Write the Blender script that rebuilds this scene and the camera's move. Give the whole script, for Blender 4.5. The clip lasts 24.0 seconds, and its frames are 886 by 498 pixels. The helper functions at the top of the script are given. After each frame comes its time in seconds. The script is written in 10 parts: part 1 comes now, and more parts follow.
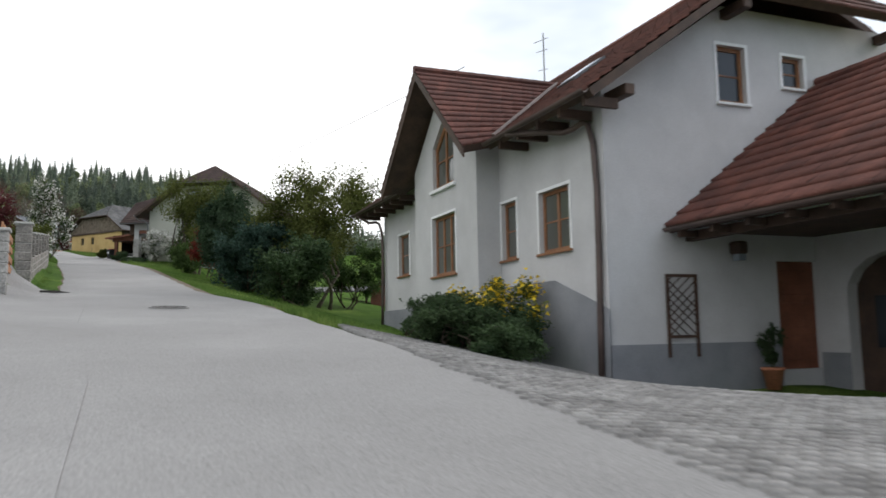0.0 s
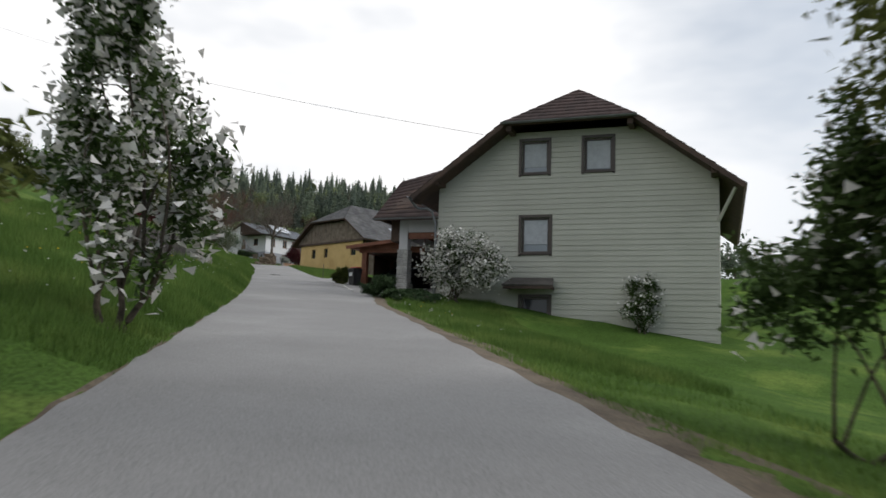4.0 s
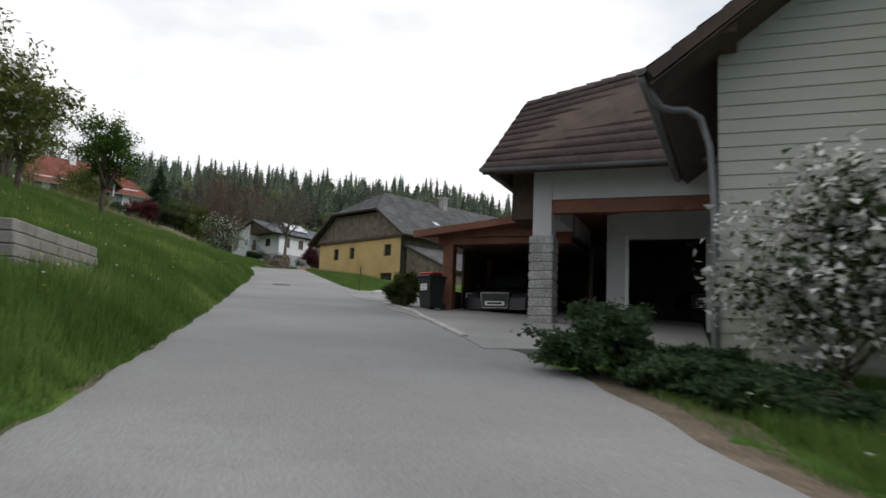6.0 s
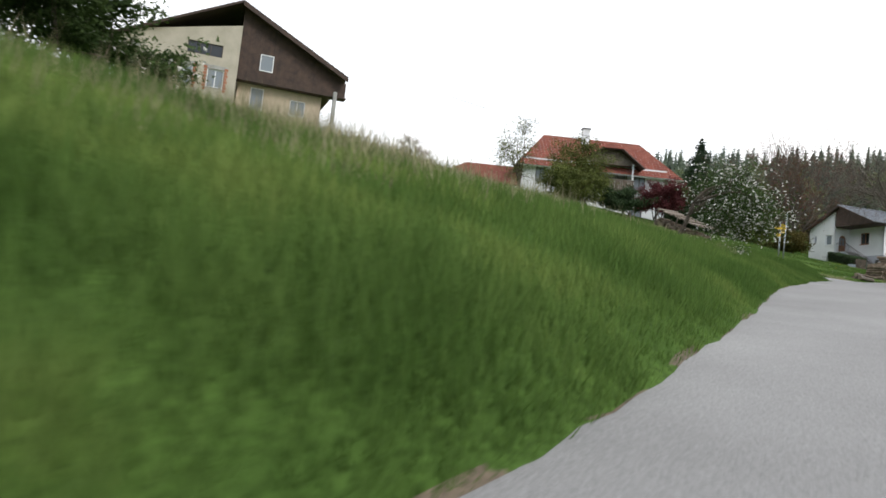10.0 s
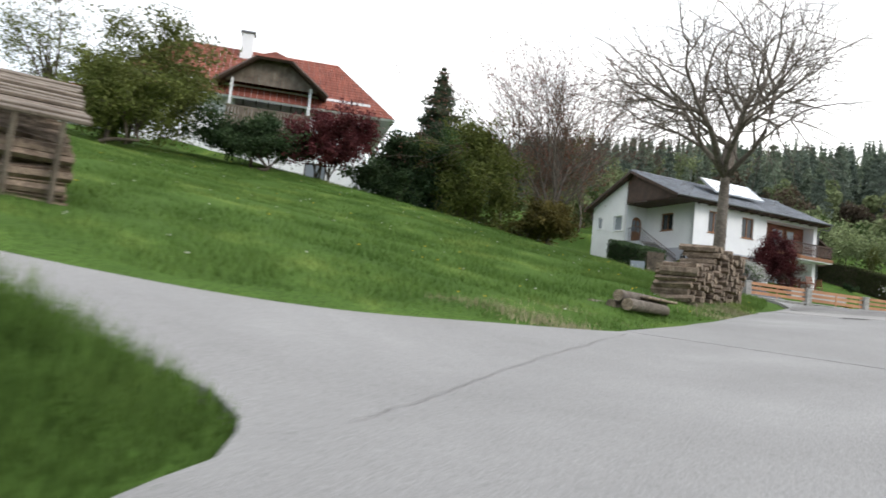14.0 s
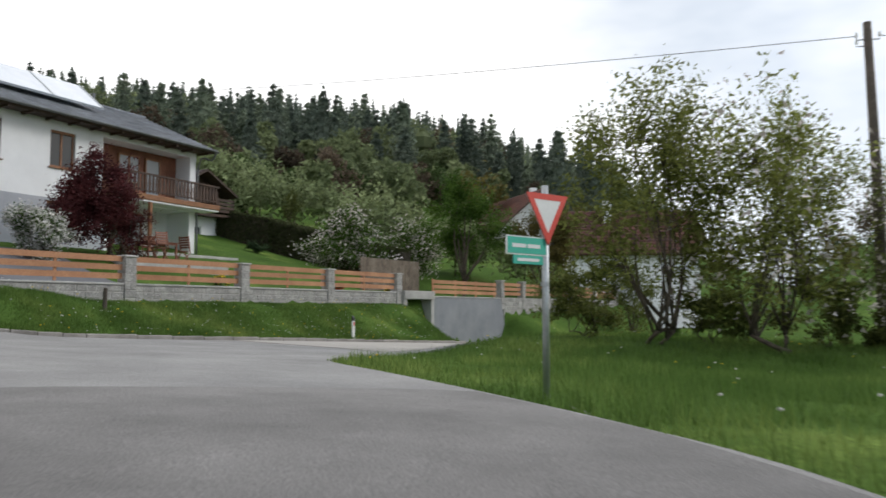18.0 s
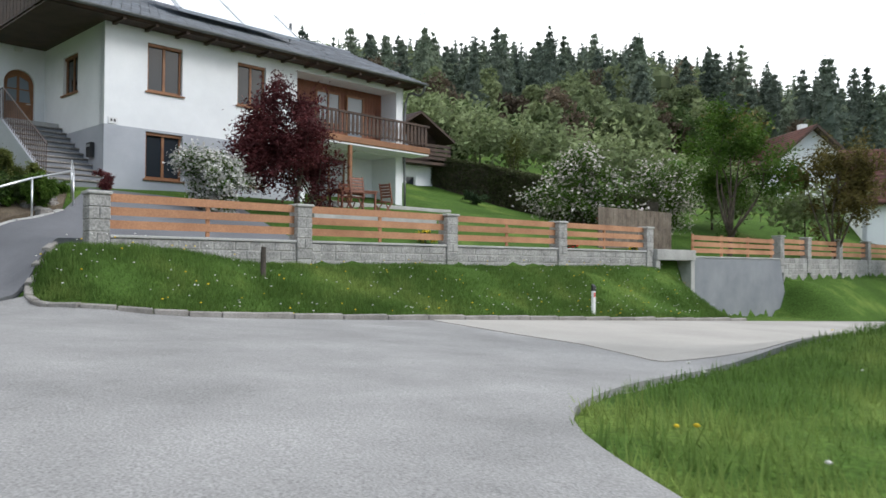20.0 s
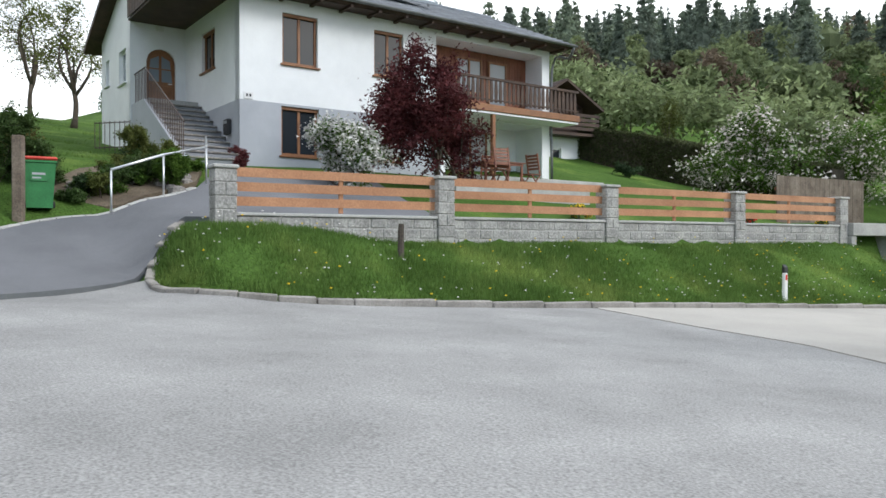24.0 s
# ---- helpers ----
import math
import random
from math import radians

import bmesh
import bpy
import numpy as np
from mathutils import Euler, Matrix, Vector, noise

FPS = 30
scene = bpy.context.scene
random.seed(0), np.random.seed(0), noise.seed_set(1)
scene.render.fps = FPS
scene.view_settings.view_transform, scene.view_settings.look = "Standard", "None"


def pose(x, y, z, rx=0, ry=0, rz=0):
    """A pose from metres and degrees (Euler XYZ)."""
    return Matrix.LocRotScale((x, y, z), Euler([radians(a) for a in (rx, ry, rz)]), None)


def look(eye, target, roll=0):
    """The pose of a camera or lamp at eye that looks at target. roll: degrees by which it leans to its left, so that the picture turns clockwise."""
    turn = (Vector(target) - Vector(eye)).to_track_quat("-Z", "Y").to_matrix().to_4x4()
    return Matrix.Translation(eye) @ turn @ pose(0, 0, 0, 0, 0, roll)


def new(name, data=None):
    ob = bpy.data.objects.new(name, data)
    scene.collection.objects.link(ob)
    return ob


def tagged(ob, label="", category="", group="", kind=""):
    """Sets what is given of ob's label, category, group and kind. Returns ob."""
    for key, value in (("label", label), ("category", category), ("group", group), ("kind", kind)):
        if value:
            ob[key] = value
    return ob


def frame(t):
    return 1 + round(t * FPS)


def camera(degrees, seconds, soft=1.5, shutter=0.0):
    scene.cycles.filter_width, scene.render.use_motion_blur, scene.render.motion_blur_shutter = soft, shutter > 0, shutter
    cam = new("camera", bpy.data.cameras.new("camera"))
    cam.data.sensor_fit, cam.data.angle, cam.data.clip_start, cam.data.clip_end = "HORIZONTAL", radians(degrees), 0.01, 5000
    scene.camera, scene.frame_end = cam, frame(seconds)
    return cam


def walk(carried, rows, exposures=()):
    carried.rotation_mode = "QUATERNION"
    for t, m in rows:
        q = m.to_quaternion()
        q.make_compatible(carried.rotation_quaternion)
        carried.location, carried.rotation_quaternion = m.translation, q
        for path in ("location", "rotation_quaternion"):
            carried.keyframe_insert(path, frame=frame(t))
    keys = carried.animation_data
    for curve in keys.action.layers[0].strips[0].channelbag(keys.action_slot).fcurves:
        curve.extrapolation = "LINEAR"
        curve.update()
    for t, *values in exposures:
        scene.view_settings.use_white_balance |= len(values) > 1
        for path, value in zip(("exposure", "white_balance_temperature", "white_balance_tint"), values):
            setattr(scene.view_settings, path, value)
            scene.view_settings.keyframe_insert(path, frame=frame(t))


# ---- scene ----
cam = camera(59.7, 24.0, soft=1.55, shutter=0.22)
PATH = [
    (0, (-1.031, 12.726, 5.148), (-1.054, 14.715, 5.361), -1.0),
    (0.5, (-2.662, 17.005, 5.627), (-2.777, 18.99, 5.843), -1.0),
    (1, (-4.524, 21.695, 6.153), (-4.817, 23.661, 6.374), -0.8),
    (1.5, (-6.62, 26.102, 6.516), (-7.007, 28.05, 6.752), -0.0),
    (2.5, (-11.147, 34.728, 7.624), (-11.624, 36.654, 7.879), 2.2),
    (4.5, (-19.611, 52.246, 9.92), (-20.196, 54.141, 10.175), 2.0),
    (5, (-21.841, 56.611, 10.338), (-22.437, 58.502, 10.597), 2.3),
    (5.5, (-23.974, 60.704, 10.83), (-24.578, 62.592, 11.091), 2.3),
    (6, (-26.311, 64.77, 11.319), (-26.92, 66.657, 11.581), 2.2),
    (6.5, (-28.55, 68.801, 11.808), (-29.2, 70.676, 12.061), 2.1),
    (7, (-30.765, 72.78, 12.263), (-31.517, 74.618, 12.502), 2.7),
    (7.5, (-33.018, 76.707, 12.735), (-34.095, 78.38, 12.939), 3.8),
    (8, (-35.157, 80.737, 13.248), (-36.558, 82.153, 13.421), 4.3),
    (8.5, (-37.387, 84.787, 13.743), (-38.804, 86.186, 13.931), 4.1),
    (9, (-39.721, 88.717, 14.23), (-41.144, 90.108, 14.433), 4.2),
    (9.5, (-42.183, 92.56, 14.644), (-43.847, 93.655, 14.827), 5.2),
    (11.5, (-51.918, 108.638, 17.159), (-53.681, 109.569, 17.318), 6.6),
    (12, (-54.485, 112.609, 17.608), (-56.249, 113.538, 17.766), 6.4),
    (12.5, (-56.83, 116.634, 18.057), (-58.582, 117.585, 18.22), 6.5),
    (13, (-59.222, 120.803, 18.601), (-60.936, 121.821, 18.763), 6.2),
    (13.5, (-61.347, 124.776, 19.04), (-62.975, 125.925, 19.214), 6.1),
    (14, (-63.371, 128.906, 19.412), (-64.848, 130.241, 19.602), 5.7),
    (14.5, (-65.048, 132.675, 19.753), (-66.379, 134.15, 19.976), 3.8),
    (15, (-66.437, 136.173, 20.104), (-67.529, 137.835, 20.322), 4.4),
    (15.5, (-67.333, 139.537, 20.482), (-68.151, 141.349, 20.705), 3.9),
    (16, (-67.863, 142.807, 20.828), (-68.476, 144.699, 21.039), 2.1),
    (16.5, (-68.157, 146.0, 21.145), (-68.644, 147.929, 21.349), 1.0),
    (17, (-68.468, 149.013, 21.431), (-68.645, 150.995, 21.628), -0.3),
    (17.5, (-68.788, 151.641, 21.653), (-68.911, 153.628, 21.84), -0.6),
    (18, (-69.081, 154.323, 21.853), (-69.439, 156.284, 22.011), -0.2),
    (18.5, (-69.559, 156.532, 22.011), (-70.143, 158.441, 22.137), 0.4),
    (20.5, (-71.978, 161.675, 22.139), (-72.983, 163.404, 22.156), 0.1),
    (21, (-72.383, 162.203, 22.085), (-73.499, 163.862, 22.09), -0.1),
    (21.5, (-72.593, 162.419, 22.08), (-73.788, 164.023, 22.073), -0.2),
    (22, (-72.751, 162.562, 22.133), (-73.984, 164.137, 22.108), -0.1),
    (23, (-72.763, 162.523, 22.137), (-73.983, 164.108, 22.114), -0.0),
    (24, (-72.768, 162.56, 22.127), (-73.981, 164.149, 22.113), 0.0),
]
walk(cam, [(t, look(eye, target, roll)) for t, eye, target, roll in PATH],
     [(0, 0.15, 6470, 11), (1, -0.05, 6470, 11), (2, -0.35, 6470, 11), (5, -0.3, 6470, 11), (6.5, -0.3, 6470, 11), (8, -0.05, 6470, 11), (9, 0.1, 6470, 11),
      (12, 0.42, 6450, 11), (14, 0.52, 6450, 11), (16, -0.02, 6450, 11), (17.5, -0.1, 6480, 11), (20.5, 0.48, 6220, 10), (24, 0.56, 6200, 9)])

# ---------------------------------------------------------------- light
world = bpy.data.worlds.new("sky")
scene.world = world
world.use_nodes = True
nt = world.node_tree
nt.nodes.clear()


def link_nodes(tree, a, b):
    tree.links.new(a, b)


sky = nt.nodes.new("ShaderNodeTexSky")
sky.sky_type, sky.sun_disc = "NISHITA", False
sky.sun_elevation, sky.sun_rotation = radians(36), radians(78)
sky.air_density, sky.dust_density = 1.2, 2.5
coord = nt.nodes.new("ShaderNodeTexCoord")
stretch = nt.nodes.new("ShaderNodeMapping")
stretch.inputs["Scale"].default_value = (1.0, 1.0, 2.6)
cloud = nt.nodes.new("ShaderNodeTexNoise")
cloud.inputs["Scale"].default_value, cloud.inputs["Detail"].default_value, cloud.inputs["Roughness"].default_value = 1.5, 5, 0.55
thick = nt.nodes.new("ShaderNodeValToRGB")
thick.color_ramp.elements[0].position, thick.color_ramp.elements[1].position = 0.36, 0.62
toward = nt.nodes.new("ShaderNodeVectorMath")
toward.operation = "DOT_PRODUCT"
toward.inputs[1].default_value = (-0.80, 0.10, 0.35)
bright = nt.nodes.new("ShaderNodeMapRange")
bright.inputs["From Min"].default_value, bright.inputs["From Max"].default_value = -0.45, 0.38
bright.inputs["To Min"].default_value, bright.inputs["To Max"].default_value = 0.0, 1.0
veil = nt.nodes.new("ShaderNodeMix")
veil.data_type = "RGBA"
veil.inputs["A"].default_value, veil.inputs["B"].default_value = (3.4, 5.3, 7.6, 1), (12.4, 12.4, 12.3, 1)
cover = nt.nodes.new("ShaderNodeMath")
cover.operation, cover.use_clamp = "MULTIPLY_ADD", True
cover.inputs[1].default_value = 0.45
open_sky = nt.nodes.new("ShaderNodeMath")
open_sky.operation = "MULTIPLY_ADD"
open_sky.inputs[1].default_value, open_sky.inputs[2].default_value = 0.46, 0.22
blend = nt.nodes.new("ShaderNodeMix")
blend.data_type = "RGBA"
back = nt.nodes.new("ShaderNodeBackground")
back.inputs["Strength"].default_value = 0.11
out = nt.nodes.new("ShaderNodeOutputWorld")
shade = nt.nodes.new("ShaderNodeMath")
shade.operation = "MULTIPLY_ADD"
shade.inputs[1].default_value, shade.inputs[2].default_value = 0.75, 0.0
shade2 = nt.nodes.new("ShaderNodeMath")
shade2.operation, shade2.use_clamp = "MULTIPLY_ADD", True
shade2.inputs[1].default_value = 0.36
for a, b in ((coord.outputs["Generated"], stretch.inputs["Vector"]), (stretch.outputs["Vector"], cloud.inputs["Vector"]), (cloud.outputs[0], thick.inputs["Fac"]),
             (coord.outputs["Generated"], toward.inputs[0]), (toward.outputs["Value"], bright.inputs["Value"]),
             (bright.outputs["Result"], shade.inputs[0]), (thick.outputs["Color"], shade2.inputs[0]), (shade.outputs[0], shade2.inputs[2]),
             (shade2.outputs[0], veil.inputs["Factor"]), (bright.outputs["Result"], open_sky.inputs[0]), (open_sky.outputs[0], cover.inputs[2]), (thick.outputs["Color"], cover.inputs[0]), (cover.outputs[0], blend.inputs["Factor"]),
             (sky.outputs["Color"], blend.inputs["A"]), (veil.outputs["Result"], blend.inputs["B"]), (blend.outputs["Result"], back.inputs["Color"]),
             (back.outputs["Background"], out.inputs["Surface"])):
    link_nodes(nt, a, b)

sun = new("sun", bpy.data.lights.new("sun", "SUN"))
sun.data.energy, sun.data.angle, sun.data.color = 1.2, radians(20), (1.0, 0.975, 0.94)
sun.matrix_world = look((70, 15, 52), (0, 0, 0))

# ---------------------------------------------------------------- materials
MATS = {}


def surface(name, dark, light, size=2.0, rough=0.8, bump=0.15, fine=40.0, metal=0.0, grit=0.25, third=None, rows=None, island=0.0, spec=0.5, thin=0.0):
    """A worn surface: two colours by a broad noise, grit by a fine one, relief by both. size: metres of the broad pattern.
    rows: (axis, metres, depth) for boards or courses. island: how much each loose piece differs."""
    m = bpy.data.materials.new(name)
    m.use_nodes = True
    t = m.node_tree
    p = t.nodes["Principled BSDF"]
    p.inputs["Roughness"].default_value, p.inputs["Metallic"].default_value = rough, metal
    p.inputs["Specular IOR Level"].default_value = spec
    g = t.nodes.new("ShaderNodeNewGeometry")
    broad = t.nodes.new("ShaderNodeTexNoise")
    broad.inputs["Scale"].default_value, broad.inputs["Detail"].default_value, broad.inputs["Roughness"].default_value = 1.0 / size, 4, 0.6
    small = t.nodes.new("ShaderNodeTexNoise")
    small.inputs["Scale"].default_value, small.inputs["Detail"].default_value = fine, 3
    for n in (broad, small):
        t.links.new(g.outputs["Position"], n.inputs["Vector"])
    ramp = t.nodes.new("ShaderNodeValToRGB")
    ramp.color_ramp.elements[0].position, ramp.color_ramp.elements[1].position = 0.32, 0.68
    ramp.color_ramp.elements[0].color, ramp.color_ramp.elements[1].color = (*dark, 1), (*light, 1)
    if third:
        e = ramp.color_ramp.elements.new(0.54)
        e.color = (*third, 1)
    t.links.new(broad.outputs[0], ramp.inputs["Fac"])
    value = t.nodes.new("ShaderNodeMapRange")
    value.inputs["From Min"].default_value, value.inputs["From Max"].default_value = 0.3, 0.7
    value.inputs["To Min"].default_value, value.inputs["To Max"].default_value = 1 - grit, 1 + grit
    t.links.new(small.outputs[0], value.inputs["Value"])
    factor = value.outputs["Result"]
    if island:
        step = t.nodes.new("ShaderNodeMapRange")
        step.inputs["To Min"].default_value, step.inputs["To Max"].default_value = 1 - island, 1 + island
        t.links.new(g.outputs["Random Per Island"], step.inputs["Value"])
        info = t.nodes.new("ShaderNodeObjectInfo")
        step2 = t.nodes.new("ShaderNodeMapRange")
        step2.inputs["To Min"].default_value, step2.inputs["To Max"].default_value = 1 - island * 0.5, 1 + island * 0.5
        t.links.new(info.outputs["Random"], step2.inputs["Value"])
        for extra in (step, step2):
            mul = t.nodes.new("ShaderNodeMath")
            mul.operation = "MULTIPLY"
            t.links.new(factor, mul.inputs[0])
            t.links.new(extra.outputs["Result"], mul.inputs[1])
            factor = mul.outputs[0]
    tint = t.nodes.new("ShaderNodeVectorMath")
    tint.operation = "SCALE"
    t.links.new(ramp.outputs["Color"], tint.inputs[0])
    t.links.new(factor, tint.inputs["Scale"])
    t.links.new(tint.outputs["Vector"], p.inputs["Base Color"])
    height = small.outputs[0]
    if rows:
        axis, metres, depth = rows
        split = t.nodes.new("ShaderNodeSeparateXYZ")
        tc = t.nodes.new("ShaderNodeTexCoord")
        t.links.new(tc.outputs["Object"], split.inputs[0])
        saw = t.nodes.new("ShaderNodeMath")
        saw.operation = "DIVIDE"
        saw.inputs[1].default_value = metres
        t.links.new(split.outputs[axis], saw.inputs[0])
        fr = t.nodes.new("ShaderNodeMath")
        fr.operation = "FRACT"
        t.links.new(saw.outputs[0], fr.inputs[0])
        add = t.nodes.new("ShaderNodeMath")
        add.operation = "MULTIPLY_ADD"
        add.inputs[1].default_value = depth
        t.links.new(fr.outputs[0], add.inputs[0])
        t.links.new(height, add.inputs[2])
        height = add.outputs[0]
    if bump:
        b = t.nodes.new("ShaderNodeBump")
        b.inputs["Strength"].default_value, b.inputs["Distance"].default_value = bump, 0.03
        t.links.new(height, b.inputs["Height"])
        t.links.new(b.outputs["Normal"], p.inputs["Normal"])
    if thin:
        tr = t.nodes.new("ShaderNodeBsdfTranslucent")
        t.links.new(tint.outputs["Vector"], tr.inputs["Color"])
        mix = t.nodes.new("ShaderNodeMixShader")
        mix.inputs["Fac"].default_value = thin
        t.links.new(p.outputs["BSDF"], mix.inputs[1])
        t.links.new(tr.outputs["BSDF"], mix.inputs[2])
        t.links.new(mix.outputs["Shader"], t.nodes["Material Output"].inputs["Surface"])
    MATS[name] = m
    return m


def glass_pane(name, tint, rough=0.04):
    m = bpy.data.materials.new(name)
    m.use_nodes = True
    p = m.node_tree.nodes["Principled BSDF"]
    p.inputs["Base Color"].default_value = (*tint, 1)
    p.inputs["Roughness"].default_value, p.inputs["Specular IOR Level"].default_value = rough, 0.5
    p.inputs["Coat Weight"].default_value = 0.1
    p.inputs["Coat Roughness"].default_value = 0.02
    MATS[name] = m
    return m


asphalt = surface("asphalt", (0.205, 0.202, 0.198), (0.278, 0.275, 0.270), 3.2, 0.85, 0.35, 55, grit=0.26, third=(0.240, 0.237, 0.233))
asphalt_dark = surface("dark_asphalt", (0.200, 0.197, 0.193), (0.292, 0.288, 0.282), 1.5, 0.85, 0.35, 60, grit=0.34)
asphalt_new = surface("new_asphalt", (0.105, 0.108, 0.118), (0.15, 0.154, 0.166), 2.0, 0.85, 0.3, 70, grit=0.15)
asphalt_pale = surface("pale_yard_asphalt", (0.235, 0.23, 0.22), (0.32, 0.313, 0.30), 2.2, 0.85, 0.3, 55, grit=0.2)
asphalt_worn = surface("worn_dark_asphalt", (0.120, 0.116, 0.112), (0.205, 0.198, 0.192), 1.3, 0.85, 0.3, 60, grit=0.28)
asphalt_light = surface("light_asphalt", (0.30, 0.285, 0.26), (0.38, 0.36, 0.33), 2.5, 0.85, 0.3, 60, grit=0.12)
earth = surface("bare_earth", (0.075, 0.055, 0.035), (0.16, 0.125, 0.085), 0.6, 0.95, 0.5, 30, grit=0.4)
meadow = surface("meadow", (0.048, 0.090, 0.019), (0.120, 0.176, 0.040), 2.2, 0.95, 0.6, 22, grit=0.45, third=(0.064, 0.116, 0.024), spec=0.04)
paving = surface("granite_setts", (0.16, 0.155, 0.15), (0.27, 0.265, 0.255), 0.5, 0.8, 0.3, 40, grit=0.2, island=0.25)
joint = surface("sett_joint", (0.08, 0.075, 0.065), (0.13, 0.12, 0.10), 0.8, 0.95, 0.4, 40)
concrete = surface("concrete", (0.30, 0.295, 0.28), (0.46, 0.45, 0.43), 0.9, 0.85, 0.25, 35, grit=0.15)
kerbstone = surface("kerb_concrete", (0.175, 0.162, 0.145), (0.30, 0.282, 0.258), 0.5, 0.85, 0.3, 40, grit=0.2, island=0.15)
stone = surface("grey_wall_stone", (0.22, 0.215, 0.205), (0.38, 0.37, 0.35), 0.35, 0.85, 0.6, 22, grit=0.3, island=0.16)
stone_dark = surface("weathered_wall_stone", (0.155, 0.145, 0.132), (0.28, 0.262, 0.24), 0.35, 0.85, 0.6, 22, grit=0.3, island=0.16)
mortar = surface("mortar", (0.30, 0.29, 0.27), (0.42, 0.41, 0.39), 0.4, 0.9, 0.3, 40)
plaster = surface("white_plaster", (0.74, 0.75, 0.76), (0.84, 0.85, 0.86), 1.6, 0.85, 0.12, 60, grit=0.04)
plaster_warm = surface("rough_white_plaster", (0.475, 0.475, 0.482), (0.57, 0.57, 0.578), 1.3, 0.85, 0.3, 45, grit=0.06)
plinth = surface("grey_plinth_plaster", (0.36, 0.375, 0.41), (0.43, 0.445, 0.48), 1.2, 0.85, 0.15, 60, grit=0.05)
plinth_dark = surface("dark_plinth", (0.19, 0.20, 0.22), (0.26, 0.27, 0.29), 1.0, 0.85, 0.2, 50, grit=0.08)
ochre = surface("ochre_lime_plaster", (0.46, 0.31, 0.125), (0.60, 0.43, 0.20), 1.8, 0.9, 0.3, 30, grit=0.12, third=(0.55, 0.385, 0.165))
beige = surface("beige_plaster", (0.50, 0.40, 0.29), (0.60, 0.49, 0.37), 1.6, 0.9, 0.2, 40, grit=0.08)
beige_dark = surface("raw_render", (0.40, 0.36, 0.28), (0.52, 0.47, 0.38), 1.4, 0.9, 0.25, 30, grit=0.1)
siding = surface("cream_siding", (0.35, 0.35, 0.30), (0.41, 0.41, 0.355), 1.7, 0.7, 0.1, 40, grit=0.05, island=0.03)
tile_red = surface("red_roof_tile", (0.070, 0.026, 0.021), (0.145, 0.052, 0.038), 0.9, 0.75, 0.3, 25, grit=0.22, island=0.18)
tile_brown = surface("brown_roof_tile", (0.050, 0.034, 0.032), (0.088, 0.056, 0.051), 0.9, 0.8, 0.3, 25, grit=0.2, island=0.14)
tile_bright = surface("orange_red_roof_tile", (0.19, 0.054, 0.036), (0.29, 0.088, 0.056), 1.2, 0.75, 0.3, 20, grit=0.15, island=0.12)
tile_grey = surface("grey_roof_tile", (0.115, 0.13, 0.155), (0.20, 0.22, 0.25), 1.0, 0.55, 0.2, 25, grit=0.15, island=0.14)
slate = surface("weathered_slate", (0.085, 0.085, 0.09), (0.15, 0.148, 0.15), 1.4, 0.8, 0.3, 20, grit=0.2, island=0.2)
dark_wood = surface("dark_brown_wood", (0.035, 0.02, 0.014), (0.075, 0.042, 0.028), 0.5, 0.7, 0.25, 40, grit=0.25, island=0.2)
grey_wood = surface("silver_grey_old_wood", (0.10, 0.075, 0.055), (0.20, 0.165, 0.13), 0.45, 0.85, 0.35, 30, grit=0.3, island=0.25)
red_wood = surface("red_brown_stained_wood", (0.14, 0.045, 0.022), (0.23, 0.085, 0.045), 0.6, 0.6, 0.2, 40, grit=0.2, island=0.15)
oak = surface("orange_brown_window_wood", (0.18, 0.072, 0.028), (0.27, 0.118, 0.046), 0.3, 0.5, 0.15, 50, grit=0.15)
larch = surface("fresh_larch_board", (0.30, 0.135, 0.066), (0.44, 0.225, 0.118), 0.9, 0.7, 0.25, 30, grit=0.16, island=0.14)
bark = surface("bark", (0.045, 0.035, 0.026), (0.12, 0.095, 0.07), 0.25, 0.95, 0.9, 18, grit=0.35)
bark_pale = surface("grey_bark", (0.08, 0.065, 0.05), (0.17, 0.145, 0.12), 0.3, 0.95, 0.9, 16, grit=0.3)
cut_wood = surface("cut_log_end", (0.10, 0.075, 0.055), (0.27, 0.21, 0.15), 0.12, 0.9, 0.5, 30, grit=0.4, island=0.5)
split_wood = surface("weathered_split_log", (0.09, 0.062, 0.042), (0.25, 0.19, 0.14), 0.22, 0.9, 0.6, 25, grit=0.4, island=0.5)
metal_grey = surface("galvanised_steel", (0.34, 0.36, 0.37), (0.46, 0.48, 0.49), 0.5, 0.42, 0.08, 50, metal=0.8, grit=0.1)
steel_bright = surface("brushed_steel", (0.62, 0.63, 0.64), (0.74, 0.75, 0.76), 0.4, 0.3, 0.05, 60, metal=0.9, grit=0.05)
zinc_brown = surface("brown_gutter_sheet", (0.07, 0.05, 0.045), (0.12, 0.085, 0.075), 0.6, 0.5, 0.05, 40, metal=0.3, grit=0.12)
zinc_grey = surface("grey_gutter_sheet", (0.13, 0.135, 0.14), (0.2, 0.205, 0.21), 0.6, 0.45, 0.05, 40, metal=0.5, grit=0.1)
iron = surface("cast_iron", (0.045, 0.042, 0.040), (0.095, 0.09, 0.085), 0.3, 0.6, 0.4, 35, metal=0.6, grit=0.3)
# weathered slats; also the shade painted on the garage's inner walls
slat_and_shade = surface("weathered_slat_and_shade", (0.045, 0.040, 0.036), (0.105, 0.094, 0.084), 0.4, 0.85, 0.35, 30, grit=0.3, island=0.25)
pole_wood = surface("tarred_pole_wood", (0.045, 0.035, 0.028), (0.10, 0.082, 0.065), 0.6, 0.9, 0.5, 25, grit=0.3)
frame_dark = surface("dark_window_frame", (0.03, 0.022, 0.018), (0.055, 0.04, 0.032), 0.4, 0.45, 0.05, 40, grit=0.1)
